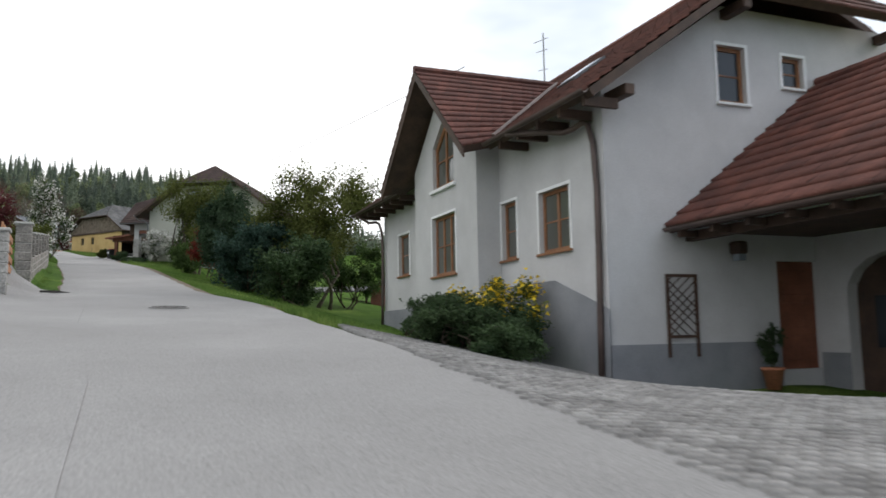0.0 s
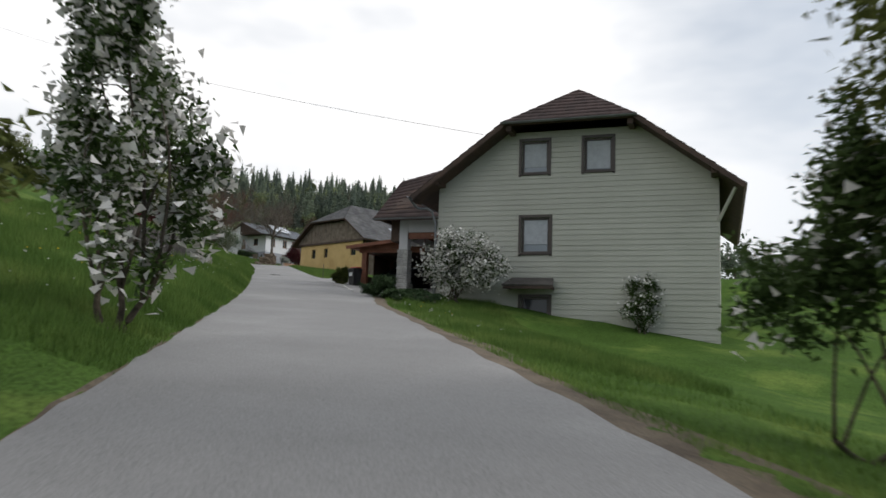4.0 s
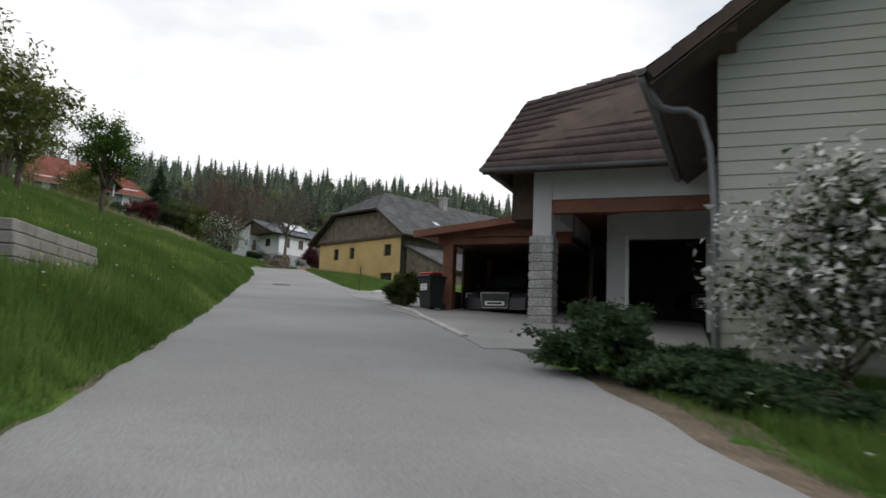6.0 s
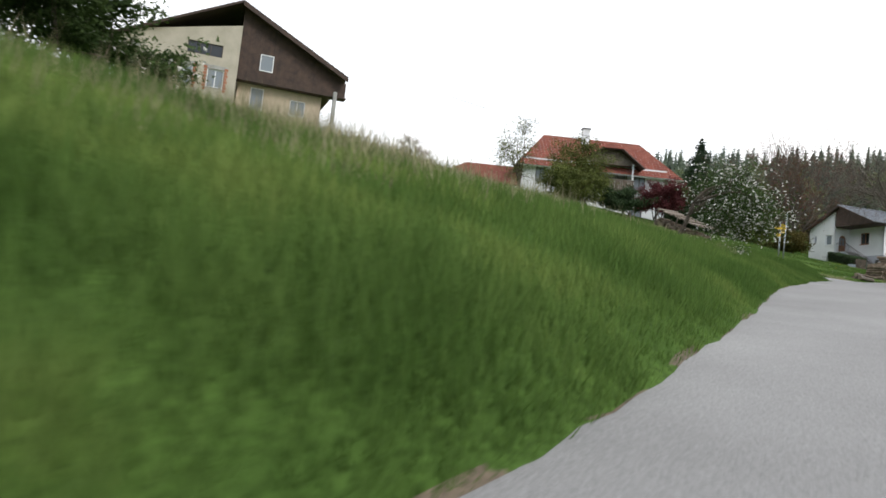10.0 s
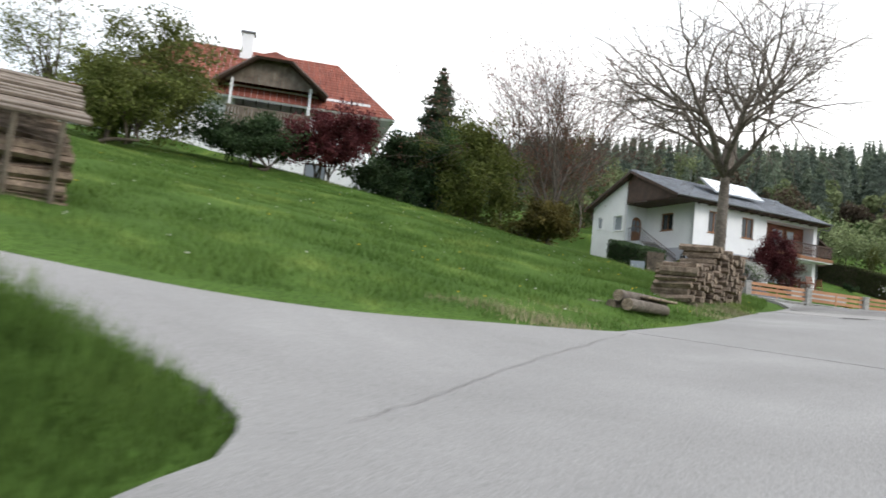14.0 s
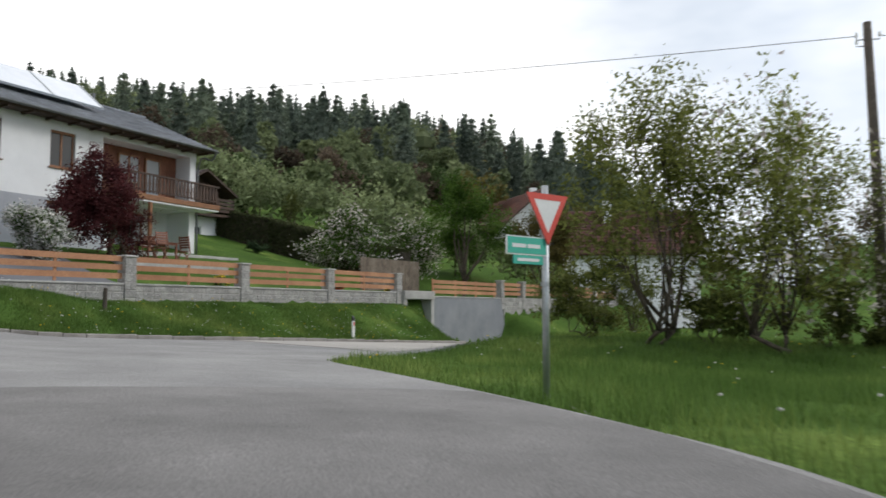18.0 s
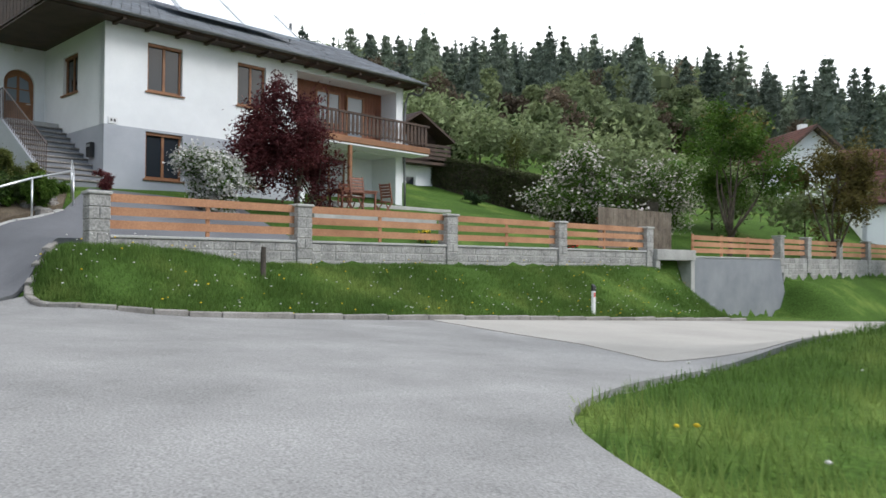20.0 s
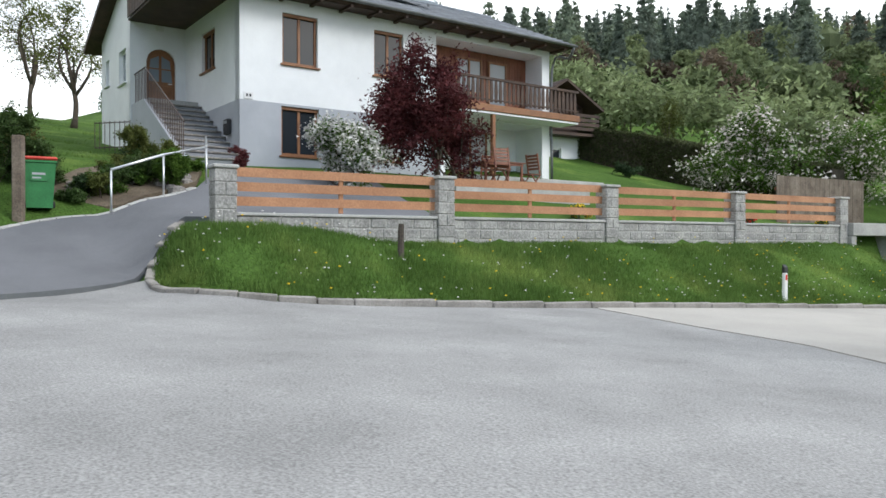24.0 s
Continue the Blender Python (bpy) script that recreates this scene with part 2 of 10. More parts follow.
frame_white = surface("white_window_frame", (0.72, 0.73, 0.74), (0.8, 0.81, 0.82), 0.5, 0.4, 0.03, 40, grit=0.03)
sign_red = surface("red_sign_sheet", (0.55, 0.045, 0.03), (0.62, 0.06, 0.04), 0.5, 0.45, 0.02, 40, grit=0.05)
sign_white = surface("white_sign_sheet", (0.66, 0.66, 0.66), (0.74, 0.74, 0.74), 0.5, 0.4, 0.02, 40, grit=0.04)
sign_green = surface("green_sign_sheet", (0.03, 0.36, 0.27), (0.05, 0.43, 0.33), 0.5, 0.4, 0.02, 40, grit=0.05)
sign_yellow = surface("yellow_sign_sheet", (0.72, 0.47, 0.03), (0.80, 0.55, 0.05), 0.5, 0.45, 0.02, 40, grit=0.06)
sign_back = surface("grey_sign_back", (0.36, 0.37, 0.38), (0.46, 0.47, 0.48), 0.4, 0.5, 0.05, 40, metal=0.4, grit=0.1)
plastic_green = surface("green_bin_plastic", (0.025, 0.15, 0.045), (0.04, 0.21, 0.065), 0.4, 0.5, 0.05, 40, grit=0.1)
plastic_red = surface("red_bin_lid", (0.45, 0.035, 0.02), (0.55, 0.05, 0.03), 0.4, 0.5, 0.05, 40, grit=0.08)
plastic_black = surface("black_plastic", (0.014, 0.014, 0.015), (0.028, 0.028, 0.03), 0.4, 0.45, 0.05, 40, grit=0.1)
plastic_white = surface("white_plastic", (0.70, 0.70, 0.69), (0.8, 0.8, 0.79), 0.4, 0.4, 0.03, 40, grit=0.04)
car_black = surface("black_car_paint", (0.006, 0.006, 0.008), (0.010, 0.010, 0.013), 1.0, 0.3, 0.0, 40, grit=0.02, spec=0.35)
rubber = surface("tyre_rubber", (0.012, 0.012, 0.012), (0.02, 0.02, 0.02), 0.3, 0.8, 0.2, 50)
solar = surface("solar_collector_glass", (0.62, 0.66, 0.72), (0.70, 0.74, 0.79), 0.8, 0.12, 0.0, 20, metal=0.35, grit=0.02)
# grey-blue of the sky mirrored in window panes, as a plain colour
sky_reflection = surface("pale_grey_sky_reflection", (0.30, 0.32, 0.345), (0.38, 0.40, 0.43), 0.15, 0.5, 0.05, 30, grit=0.05)
terracotta = surface("terracotta", (0.32, 0.12, 0.06), (0.42, 0.17, 0.09), 0.2, 0.8, 0.2, 40)
glass_dark = glass_pane("window_glass", (0.025, 0.03, 0.036))
glass_curtain = glass_pane("curtained_window_glass", (0.10, 0.105, 0.095))
glass_milk = glass_pane("pale_window_glass", (0.22, 0.25, 0.28))


def foliage(name, dark, light, third=None, island=0.35, thin=0.35, size=1.2, spec=0.15):
    return surface(name, dark, light, size, 0.75, 0.0, 6, grit=0.15, third=third, island=island, thin=thin, spec=spec)


leaf_green = foliage("fresh_green_leaves", (0.042, 0.092, 0.014), (0.100, 0.170, 0.028))
leaf_mid = foliage("green_leaves", (0.040, 0.074, 0.022), (0.088, 0.132, 0.042))
leaf_dark = foliage("dark_green_leaves", (0.031, 0.056, 0.026), (0.068, 0.106, 0.046))
leaf_olive = foliage("yellow_green_leaves", (0.078, 0.098, 0.026), (0.168, 0.188, 0.054))
leaf_young = foliage("bronze_young_leaves", (0.075, 0.066, 0.020), (0.150, 0.125, 0.04))
leaf_red = foliage("dark_red_leaves", (0.064, 0.020, 0.023), (0.150, 0.044, 0.046))
leaf_scarlet = foliage("scarlet_maple_leaves", (0.10, 0.018, 0.015), (0.20, 0.036, 0.026))
leaf_pinkish = foliage("copper_bud_leaves", (0.14, 0.06, 0.045), (0.25, 0.12, 0.085))
blossom = foliage("white_blossom", (0.52, 0.51, 0.48), (0.78, 0.76, 0.73), island=0.15, thin=0.25)
blossom_pink = foliage("pale_blossom", (0.50, 0.44, 0.42), (0.74, 0.68, 0.65), island=0.15, thin=0.25)
flower_yellow = foliage("yellow_flowers", (0.62, 0.42, 0.02), (0.80, 0.60, 0.05), island=0.15, thin=0.2)
flower_red = foliage("red_flowers", (0.5, 0.02, 0.02), (0.7, 0.05, 0.04), island=0.15, thin=0.2)
needle = foliage("spruce_needles", (0.027, 0.049, 0.028), (0.060, 0.096, 0.050))
leaf_cherry = foliage("pale_young_cherry_leaves", (0.140, 0.165, 0.042), (0.275, 0.300, 0.085), thin=0.45)
needle_blue = foliage("blue_green_needles", (0.030, 0.062, 0.048), (0.066, 0.112, 0.082))
hedge_leaf = foliage("clipped_hedge_leaves", (0.060, 0.072, 0.030), (0.105, 0.118, 0.052))
grass_blade = foliage("grass_blades", (0.070, 0.131, 0.029), (0.202, 0.268, 0.074), third=(0.116, 0.189, 0.047), size=2.2, island=0.22, spec=0.05)
grass_dry = foliage("dry_grass_stalks", (0.22, 0.20, 0.115), (0.40, 0.36, 0.23), size=1.5)
# distant haze is mixed into the next three colours: paler, bluer greens
forest_dark = foliage("far_hazed_conifers", (0.100, 0.130, 0.104), (0.185, 0.222, 0.170), size=9)
forest_mid = foliage("far_hazed_lighter_conifers", (0.125, 0.160, 0.116), (0.215, 0.255, 0.178), size=9)
forest_light = foliage("far_hazed_broadleaf_crowns", (0.145, 0.180, 0.090), (0.262, 0.300, 0.148), third=(0.190, 0.230, 0.110), size=14)
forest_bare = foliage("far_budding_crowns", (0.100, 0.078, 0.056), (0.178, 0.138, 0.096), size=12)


# ---------------------------------------------------------------- building blocks
class Geo:
    """Loose geometry that becomes one mesh."""

    def __init__(self, m=None):
        self.v, self.f, self.m = [], [], m or Matrix()

    def add(self, verts, faces):
        k = len(self.v)
        self.v += [tuple(self.m @ Vector(p)) for p in verts]
        self.f += [tuple(k + i for i in f) for f in faces]
        return self

    def box(self, x0, y0, z0, x1, y1, z1, m=None, c=0.0):
        """A box, its edges cut by c."""
        if c <= 0:
            p = [(x0, y0, z0), (x1, y0, z0), (x1, y1, z0), (x0, y1, z0), (x0, y0, z1), (x1, y0, z1), (x1, y1, z1), (x0, y1, z1)]
            f = [(0, 3, 2, 1), (4, 5, 6, 7), (0, 1, 5, 4), (1, 2, 6, 5), (2, 3, 7, 6), (3, 0, 4, 7)]
        else:
            p, f = [], []
            for z, d in ((z0, c), (z0 + c, 0), (z1 - c, 0), (z1, c)):
                p += [(x0 + c + d, y0 + d, z), (x1 - c - d, y0 + d, z), (x1 - d, y0 + c + d, z), (x1 - d, y1 - c - d, z),
                      (x1 - c - d, y1 - d, z), (x0 + c + d, y1 - d, z), (x0 + d, y1 - c - d, z), (x0 + d, y0 + c + d, z)]
            f = [tuple(range(7, -1, -1)), tuple(range(24, 32))]
            for r in range(3):
                f += [(r * 8 + i, r * 8 + (i + 1) % 8, r * 8 + 8 + (i + 1) % 8, r * 8 + 8 + i) for i in range(8)]
        if m is not None:
            p = [tuple(m @ Vector(q)) for q in p]
        return self.add(p, f)

    def tube(self, points, radii, n=8, cap=True):
        """A tapered tube along points."""
        rings = []
        pts = [Vector(p) for p in points]
        for i, p in enumerate(pts):
            d = (pts[min(i + 1, len(pts) - 1)] - pts[max(i - 1, 0)])
            d = d.normalized() if d.length > 1e-6 else Vector((0, 0, 1))
            a = d.cross(Vector((0, 0, 1)) if abs(d.z) < 0.9 else Vector((1, 0, 0))).normalized()
            b = d.cross(a)
            r = radii[i] if hasattr(radii, "__len__") else radii
            rings.append([p + (a * math.cos(2 * math.pi * k / n) + b * math.sin(2 * math.pi * k / n)) * r for k in range(n)])
        verts = [q for ring in rings for q in ring]
        faces = []
        for i in range(len(rings) - 1):
            faces += [(i * n + k, i * n + (k + 1) % n, (i + 1) * n + (k + 1) % n, (i + 1) * n + k) for k in range(n)]
        if cap:
            faces += [tuple(range(n - 1, -1, -1)), tuple(range(len(verts) - n, len(verts)))]
        return self.add(verts, faces)

    def sheet(self, outline, holes=(), thick=0.1, m=None):
        """An upright plate: outline and holes in x and z, its front at y = 0, its back at y = thick."""
        from mathutils.geometry import tessellate_polygon
        loops = [[Vector((x, z, 0)) for x, z in outline]] + [[Vector((x, z, 0)) for x, z in h] for h in holes]
        tris = tessellate_polygon(loops)
        flat = [p for l in loops for p in l]
        n = len(flat)
        verts = [(p.x, 0.0, p.y) for p in flat] + [(p.x, thick, p.y) for p in flat]
        faces = []
        for a, b, c in tris:
            area = (flat[b] - flat[a]).cross(flat[c] - flat[a]).z
            t = (a, b, c) if area > 0 else (a, c, b)
            faces += [t, tuple(n + i for i in reversed(t))]
        k = 0
        for li, l in enumerate(loops):
            area = sum(l[i].x * l[(i + 1) % len(l)].y - l[(i + 1) % len(l)].x * l[i].y for i in range(len(l)))
            for i in range(len(l)):
                a, b = k + i, k + (i + 1) % len(l)
                q = (a, a + n, b + n, b)
                faces.append(q if (area > 0) == (li == 0) else tuple(reversed(q)))
            k += len(l)
        if m is not None:
            verts = [tuple(m @ Vector(p)) for p in verts]
        return self.add(verts, faces)

    def slab(self, corners, thick, m=None):
        """A plate from its upper corners (counter-clockwise from above), thick downwards along its normal."""
        c = [Vector(p) for p in corners]
        n = (c[1] - c[0]).cross(c[2] - c[0]).normalized()
        k = len(c)
        verts = c + [p - n * thick for p in c]
        faces = [tuple(range(k)), tuple(range(2 * k - 1, k - 1, -1))] + [(i, i + k, (i + 1) % k + k, (i + 1) % k) for i in range(k)]
        if m is not None:
            verts = [m @ p for p in verts]
        return self.add(verts, faces)

    def mesh(self, name, mat):
        me = bpy.data.meshes.new(name)
        me.from_pydata(self.v, [], self.f)
        me.materials.append(mat)
        me.update()
        return me


def thing(name, label, category, m=None, group="", kind=""):
    ob = new(name)
    ob.empty_display_size = 0.3
    if m is not None:
        ob.matrix_world = m
    return tagged(ob, label, category, group, kind)


def part(name, geo, mat, parent=None, label="", kind="", smooth=False):
    me = geo if isinstance(geo, bpy.types.Mesh) else geo.mesh(name, mat)
    if smooth:
        me.polygons.foreach_set("use_smooth", [True] * len(me.polygons))
    ob = new(name, me)
    if parent is not None:
        ob.parent = parent
    return tagged(ob, label, kind=kind)


def solid(name, geo, mat, label, category, group="", kind="", m=None, smooth=False):
    """A thing that is one mesh."""
    ob = part(name, geo, mat, None, label, kind, smooth)
    if m is not None:
        ob.matrix_world = m
    return tagged(ob, label, category, group, kind)


def mesh_arrays(name, verts, faces, mat, mats=None, index=None):
    """A mesh from numpy arrays; all faces have the same number of corners."""
    me = bpy.data.meshes.new(name)
    verts, faces = np.ascontiguousarray(verts, np.float32), np.ascontiguousarray(faces, np.int32)
    k = faces.shape[1]
    me.vertices.add(len(verts))
    me.vertices.foreach_set("co", verts.ravel())
    me.loops.add(faces.size)
    me.loops.foreach_set("vertex_index", faces.ravel())
    me.polygons.add(len(faces))
    me.polygons.foreach_set("loop_start", np.arange(0, faces.size, k, dtype=np.int32))
    me.polygons.foreach_set("loop_total", np.full(len(faces), k, np.int32))
    for m in (mats or [mat]):
        me.materials.append(m)
    if index is not None:
        me.polygons.foreach_set("material_index", np.ascontiguousarray(index, np.int32))
    me.update(calc_edges=True)
    me.validate()
    return me


def lathe(profile, n=16):
    """A turned body from (radius, height) pairs."""
    g = Geo()
    verts = [(r * math.cos(2 * math.pi * k / n), r * math.sin(2 * math.pi * k / n), z) for r, z in profile for k in range(n)]
    faces = [(i * n + k, i * n + (k + 1) % n, (i + 1) * n + (k + 1) % n, (i + 1) * n + k) for i in range(len(profile) - 1) for k in range(n)]
    faces += [tuple(range(n - 1, -1, -1)), tuple(range(len(verts) - n, len(verts)))]
    return g.add(verts, faces)


# ---------------------------------------------------------------- lie of the land
# road axis: plan and height every 8 to 20 m
AXIS = [(14.3, -26.0, 0.0), (6.5, -6.0, 2.1), (-0.7, 12.9, 4.15), (-8.6, 30.5, 6.07), (-17.2, 48.0, 8.33), (-26.0, 64.9, 10.3),
        (-34.9, 80.8, 12.22), (-44.3, 96.7, 14.3), (-54.2, 112.7, 16.55), (-63.1, 129.0, 18.4), (-66.1, 136.3, 19.1), (-67.7, 142.9, 19.83),
        (-68.3, 149.0, 20.42), (-69.0, 154.5, 20.83), (-70.4, 160.0, 21.03), (-73.0, 167.0, 21.0)]


def smooth(a, b, x):
    t = np.clip((np.asarray(x, float) - a) / (b - a), 0, 1)
    return t * t * (3 - 2 * t)


def dense_axis():
    p = np.array(AXIS, float)
    q = np.vstack([2 * p[0] - p[1], p, 2 * p[-1] - p[-2]])
    rows = []
    for i in range(1, len(q) - 2):
        n = 16
        for k in range(n):
            t = k / n
            a, b, c, d = q[i - 1], q[i], q[i + 1], q[i + 2]
            rows.append(0.5 * (2 * b + (c - a) * t + (2 * a - 5 * b + 4 * c - d) * t * t + (3 * b - a - 3 * c + d) * t ** 3))
    rows.append(p[-1])
    r = np.array(rows)
    s = np.concatenate([[0], np.cumsum(np.hypot(*np.diff(r[:, :2], axis=0).T))])
    zero = s[np.argmin(np.hypot(r[:, 0] + 0.7, r[:, 1] - 12.9))]
    return r, s - zero


ROAD, ROAD_S = dense_axis()
LANE_NEAR = [(-67.5, 131.05), (-68.3, 130.6), (-69.1, 129.5), (-70.0, 127.8), (-71.2, 125.2)]
CORNER_HILL = LANE_NEAR + [(-72.0, 121.0), (-66.0, 117.0), (-60.0, 122.0), (-64.2, 128.4)]
KERB_AT = -3.75
FENCE_A, FENCE_D, FENCE_N = np.array((-84.10, 171.02)), np.array((0.3675, 0.930)), np.array((-0.930, 0.3675))


def road_place(x, y):
    """Along the village road, across it (left is negative) and its height."""
    x, y = np.asarray(x, float), np.asarray(y, float)
    flat = np.stack([x.ravel(), y.ravel()], 1)
    along, across, height = (np.empty(len(flat)) for _ in range(3))
    d = np.gradient(ROAD[:, :2], axis=0)
    d /= np.linalg.norm(d, axis=1)[:, None]
    for k in range(0, len(flat), 4000):
        f = flat[k:k + 4000]
        w = f[:, None, :] - ROAD[None, :, :2]
        i = np.argmin((w ** 2).sum(2), 1)
        e = w[np.arange(len(f)), i]
        t = (e * d[i]).sum(1)
        slope = np.gradient(ROAD[:, 2], ROAD_S)[i]
        along[k:k + 4000] = ROAD_S[i] + t
        across[k:k + 4000] = e[:, 0] * d[i, 1] - e[:, 1] * d[i, 0]
        height[k:k + 4000] = ROAD[i, 2] + slope * np.clip(t, -3, 3)
    return along.reshape(x.shape), across.reshape(x.shape), height.reshape(x.shape)


def main_place(x, y):
    """Along and across the garden fence at the junction (the house side is positive)."""
    x, y = np.asarray(x, float) - FENCE_A[0], np.asarray(y, float) - FENCE_A[1]
    return x * FENCE_D[0] + y * FENCE_D[1], x * FENCE_N[0] + y * FENCE_N[1]


def half_left(s):
    return 1.45 + 0.40 * smooth(25, 45, s) - 0.1 * smooth(50, 64, s) - 0.2 * smooth(84, 91, s) - 0.15 * smooth(96, 98, s) + 0.4 * smooth(104, 116, s) + 0.55 * smooth(119, 128, s) + 0.95 * smooth(133, 140, s) + 1.1 * smooth(142, 149, s) + 0.9 * smooth(149, 158, s)


def half_right(s):
    return 2.5 - 0.65 * smooth(16, 22, s) + 0.17 * smooth(32, 45, s) + 0.05 * smooth(50, 56, s) + 0.5 * smooth(60, 66, s) - 0.3 * smooth(84, 92, s) - 0.1 * smooth(140, 150, s)


def village_ground(x, y):
    s, u, z = road_place(x, y)
    l = np.maximum(0, -u - half_left(s))
    r = np.maximum(0, u - half_right(s))
    grade = 0.10 + 0.14 * smooth(48, 62, s) + 0.06 * smooth(66, 84, s) - 0.08 * smooth(92, 116, s)
    start = 0.55 * smooth(40, 50, s) * (1 - smooth(112, 126, s))
    far = np.maximum(0, l - 45)
    left = grade * (np.minimum(l, 45) + 0.35 * np.minimum(far, 120)) + start * (1 - np.exp(-l / 1.6))
    wall = (1 - smooth(38, 44, s)) * smooth(15, 21, s)
    left = left + wall * 0.55 * smooth(0.75, 1.1, l)
    # knoll between the road and the branching lane
    d = np.full(np.shape(x), 1e9)
    for (ax, ay), (bx, by) in zip(LANE_NEAR, LANE_NEAR[1:]):
        t = np.clip(((x - ax) * (bx - ax) + (y - ay) * (by - ay)) / ((bx - ax) ** 2 + (by - ay) ** 2), 0, 1)
        d = np.minimum(d, np.hypot(x - ax - t * (bx - ax), y - ay - t * (by - ay)))
    left = left + np.where(inside(CORNER_HILL, x, y), 0.42 * smooth(0.05, 1.0, d) * np.exp(-(np.maximum(0, d - 1.0) / 3.0) ** 2) * smooth(0.1, 1.6, l), 0)
    fall = 0.2 * smooth(2, 10, s) * (1 - smooth(30, 46, s)) + 0.15 * smooth(34, 46, s) * (1 - smooth(60, 67, s)) + 0.06 * smooth(84, 100, s)
    cap = 6.5 + 7.5 * smooth(30, 38, s) * (1 - smooth(50, 60, s))
    right = -fall * np.minimum(r, cap) - 0.04 * np.clip(r - 14, 0, 25) + 0.035 * np.maximum(0, r - 75)
    return z + left + right


def junction_ground(x, y):
    a, o = main_place(x, y)
    base = 21.27 - 0.045 * np.clip(a, -30, 60)
    cut = smooth(17.9, 18.7, a) * (1 - smooth(27.4, 28.8, a))
    foot = 22.42 - 0.34 * smooth(0.4, 3.5, a) - 0.51 * smooth(26.5, 28.2, a)
    bank = (foot - base) * (smooth(KERB_AT + 0.05, -0.5, o) * (1 - cut) + smooth(-0.2, 0.15, o) * cut) + (22.42 - foot) * smooth(-0.12, 0.14, o)
    garden = 0.15 * smooth(0.2, 0.6, o) + 1.75 * smooth(0.6, 8.2, o) + 0.28 * np.clip(o - 8.6, 0, 14) + 0.09 * np.maximum(0, o - 22.6)
    garden = garden * (1 - (0.3 - 0.15 * smooth(44, 26, o)) * smooth(16, 30, a))
    # beyond the garage the garden falls back to the road
    road = 0.027 * np.clip(o + 2.6, -16, 0)
    island = 0.55 * smooth(-8.6, -11.5, o) * smooth(3, 9, a + 0.25 * (o + 10)) * smooth(-45, -20, o)
    drop = -0.05 * np.clip(-o - 24, 0, 30) + 0.085 * np.clip(-o - 66, 0, 160)
    drive = smooth(-0.6, -1.75, a - 0.25 * np.clip(o - 6, 0, 14))
    ramp = 3.0 * smooth(-2.6, 9.0, o) + 0.19 * np.clip(o - 9, 0, 25)
    plot = (bank + garden) * (1 - drive) + ramp * drive
    rise = 0.2 * np.clip(a - 62, 0, 70) * smooth(4, -12, o)
    return base + np.where(o > KERB_AT, plot, 0) + road + island + drop + rise


def ground(x, y):
    x, y = np.asarray(x, float), np.asarray(y, float)
    a, o = main_place(x, y)
    w = smooth(150.5, 160.5, y + 0.10 * (x + 70))
    near = village_ground(x, y) * (1 - w) + junction_ground(x, y) * w
    n = (x + 74) * -0.34 + (y - 164) * 0.94
    e = (x + 74) * 0.94 + (y - 164) * 0.34
    side = e / np.maximum(n, 1)
    fade = smooth(0.85, 0.05, side) * (0.3 + 0.7 * smooth(-1.05, -0.65, side))
    hill = 0.165 * np.clip(n - 38, 0, 60) + 0.215 * np.clip(n - 98, 0, 132) + 0.03 * np.clip(n - 230, 0, 900)
    return near + hill * fade


# ---------------------------------------------------------------- ground, roads, paving
def inside(poly, x, y):
    res = np.zeros(np.shape(x), bool)
    px, py = np.array(poly, float).T
    j = len(px) - 1
    for i in range(len(px)):
        c = (py[i] > y) != (py[j] > y)
        with np.errstate(divide="ignore", invalid="ignore"):
            res ^= c & (x < (px[j] - px[i]) * (y - py[i]) / (py[j] - py[i]) + px[i])
        j = i
    return res


def fence_xy(a, o):
    p = FENCE_A + a * FENCE_D + o * FENCE_N
    return float(p[0]), float(p[1])


def curve(points, n=8):
    """A smooth line through points."""
    p = [Vector(q) for q in points]
    q = [2 * p[0] - p[1]] + p + [2 * p[-1] - p[-2]]
    res = []
    for i in range(1, len(q) - 2):
        for k in range(n):
            t = k / n
            a, b, c, d = q[i - 1], q[i], q[i + 1], q[i + 2]
            res.append(0.5 * (2 * b + (c - a) * t + (2 * a - 5 * b + 4 * c - d) * t * t + (3 * b - a - 3 * c + d) * t ** 3))
    return res + [p[-1]]


KERB = [tuple(v) for v in curve([fence_xy(-0.6, 0.5), fence_xy(-1.3, -0.7), fence_xy(-1.5, -1.8), fence_xy(-1.2, -2.8), fence_xy(0.2, KERB_AT + 0.34), fence_xy(2.4, KERB_AT + 0.1), fence_xy(6, KERB_AT), fence_xy(18.6, KERB_AT)], 6)]
ISLAND_EDGE = [tuple(v) for v in curve([(-66.9, 150.2), (-67.2, 154.3), (-67.85, 157.2), (-68.6, 159.2), (-70.1, 161.7), (-71.6, 163.9), (-73.0, 165.9), (-73.25, 167.6), (-72.95, 169.7),
                                         (-72.0, 173.4), fence_xy(14, -9.6), fence_xy(30, -9.0), fence_xy(62, -9.0)], 5)]
DRIVE_LEFT = [(-73.1, 149.1), (-73.75, 152.1), (-74.0, 153.5), (-75.2, 155.3), (-79.0, 159.4), (-83.6, 164.2), (-86.5, 167.6), (-87.0, 168.9), (-87.2, 169.9), (-87.15, 170.7), (-87.25, 171.9), (-87.7, 173.0), (-89.6, 175.2)]
JUNCTION = ISLAND_EDGE + [fence_xy(62, KERB_AT), fence_xy(18.6, KERB_AT)] + KERB[::-1][:-6] + [fence_xy(-4.0, -3.5), fence_xy(-6.0, -3.9)] + DRIVE_LEFT[:5][::-1]
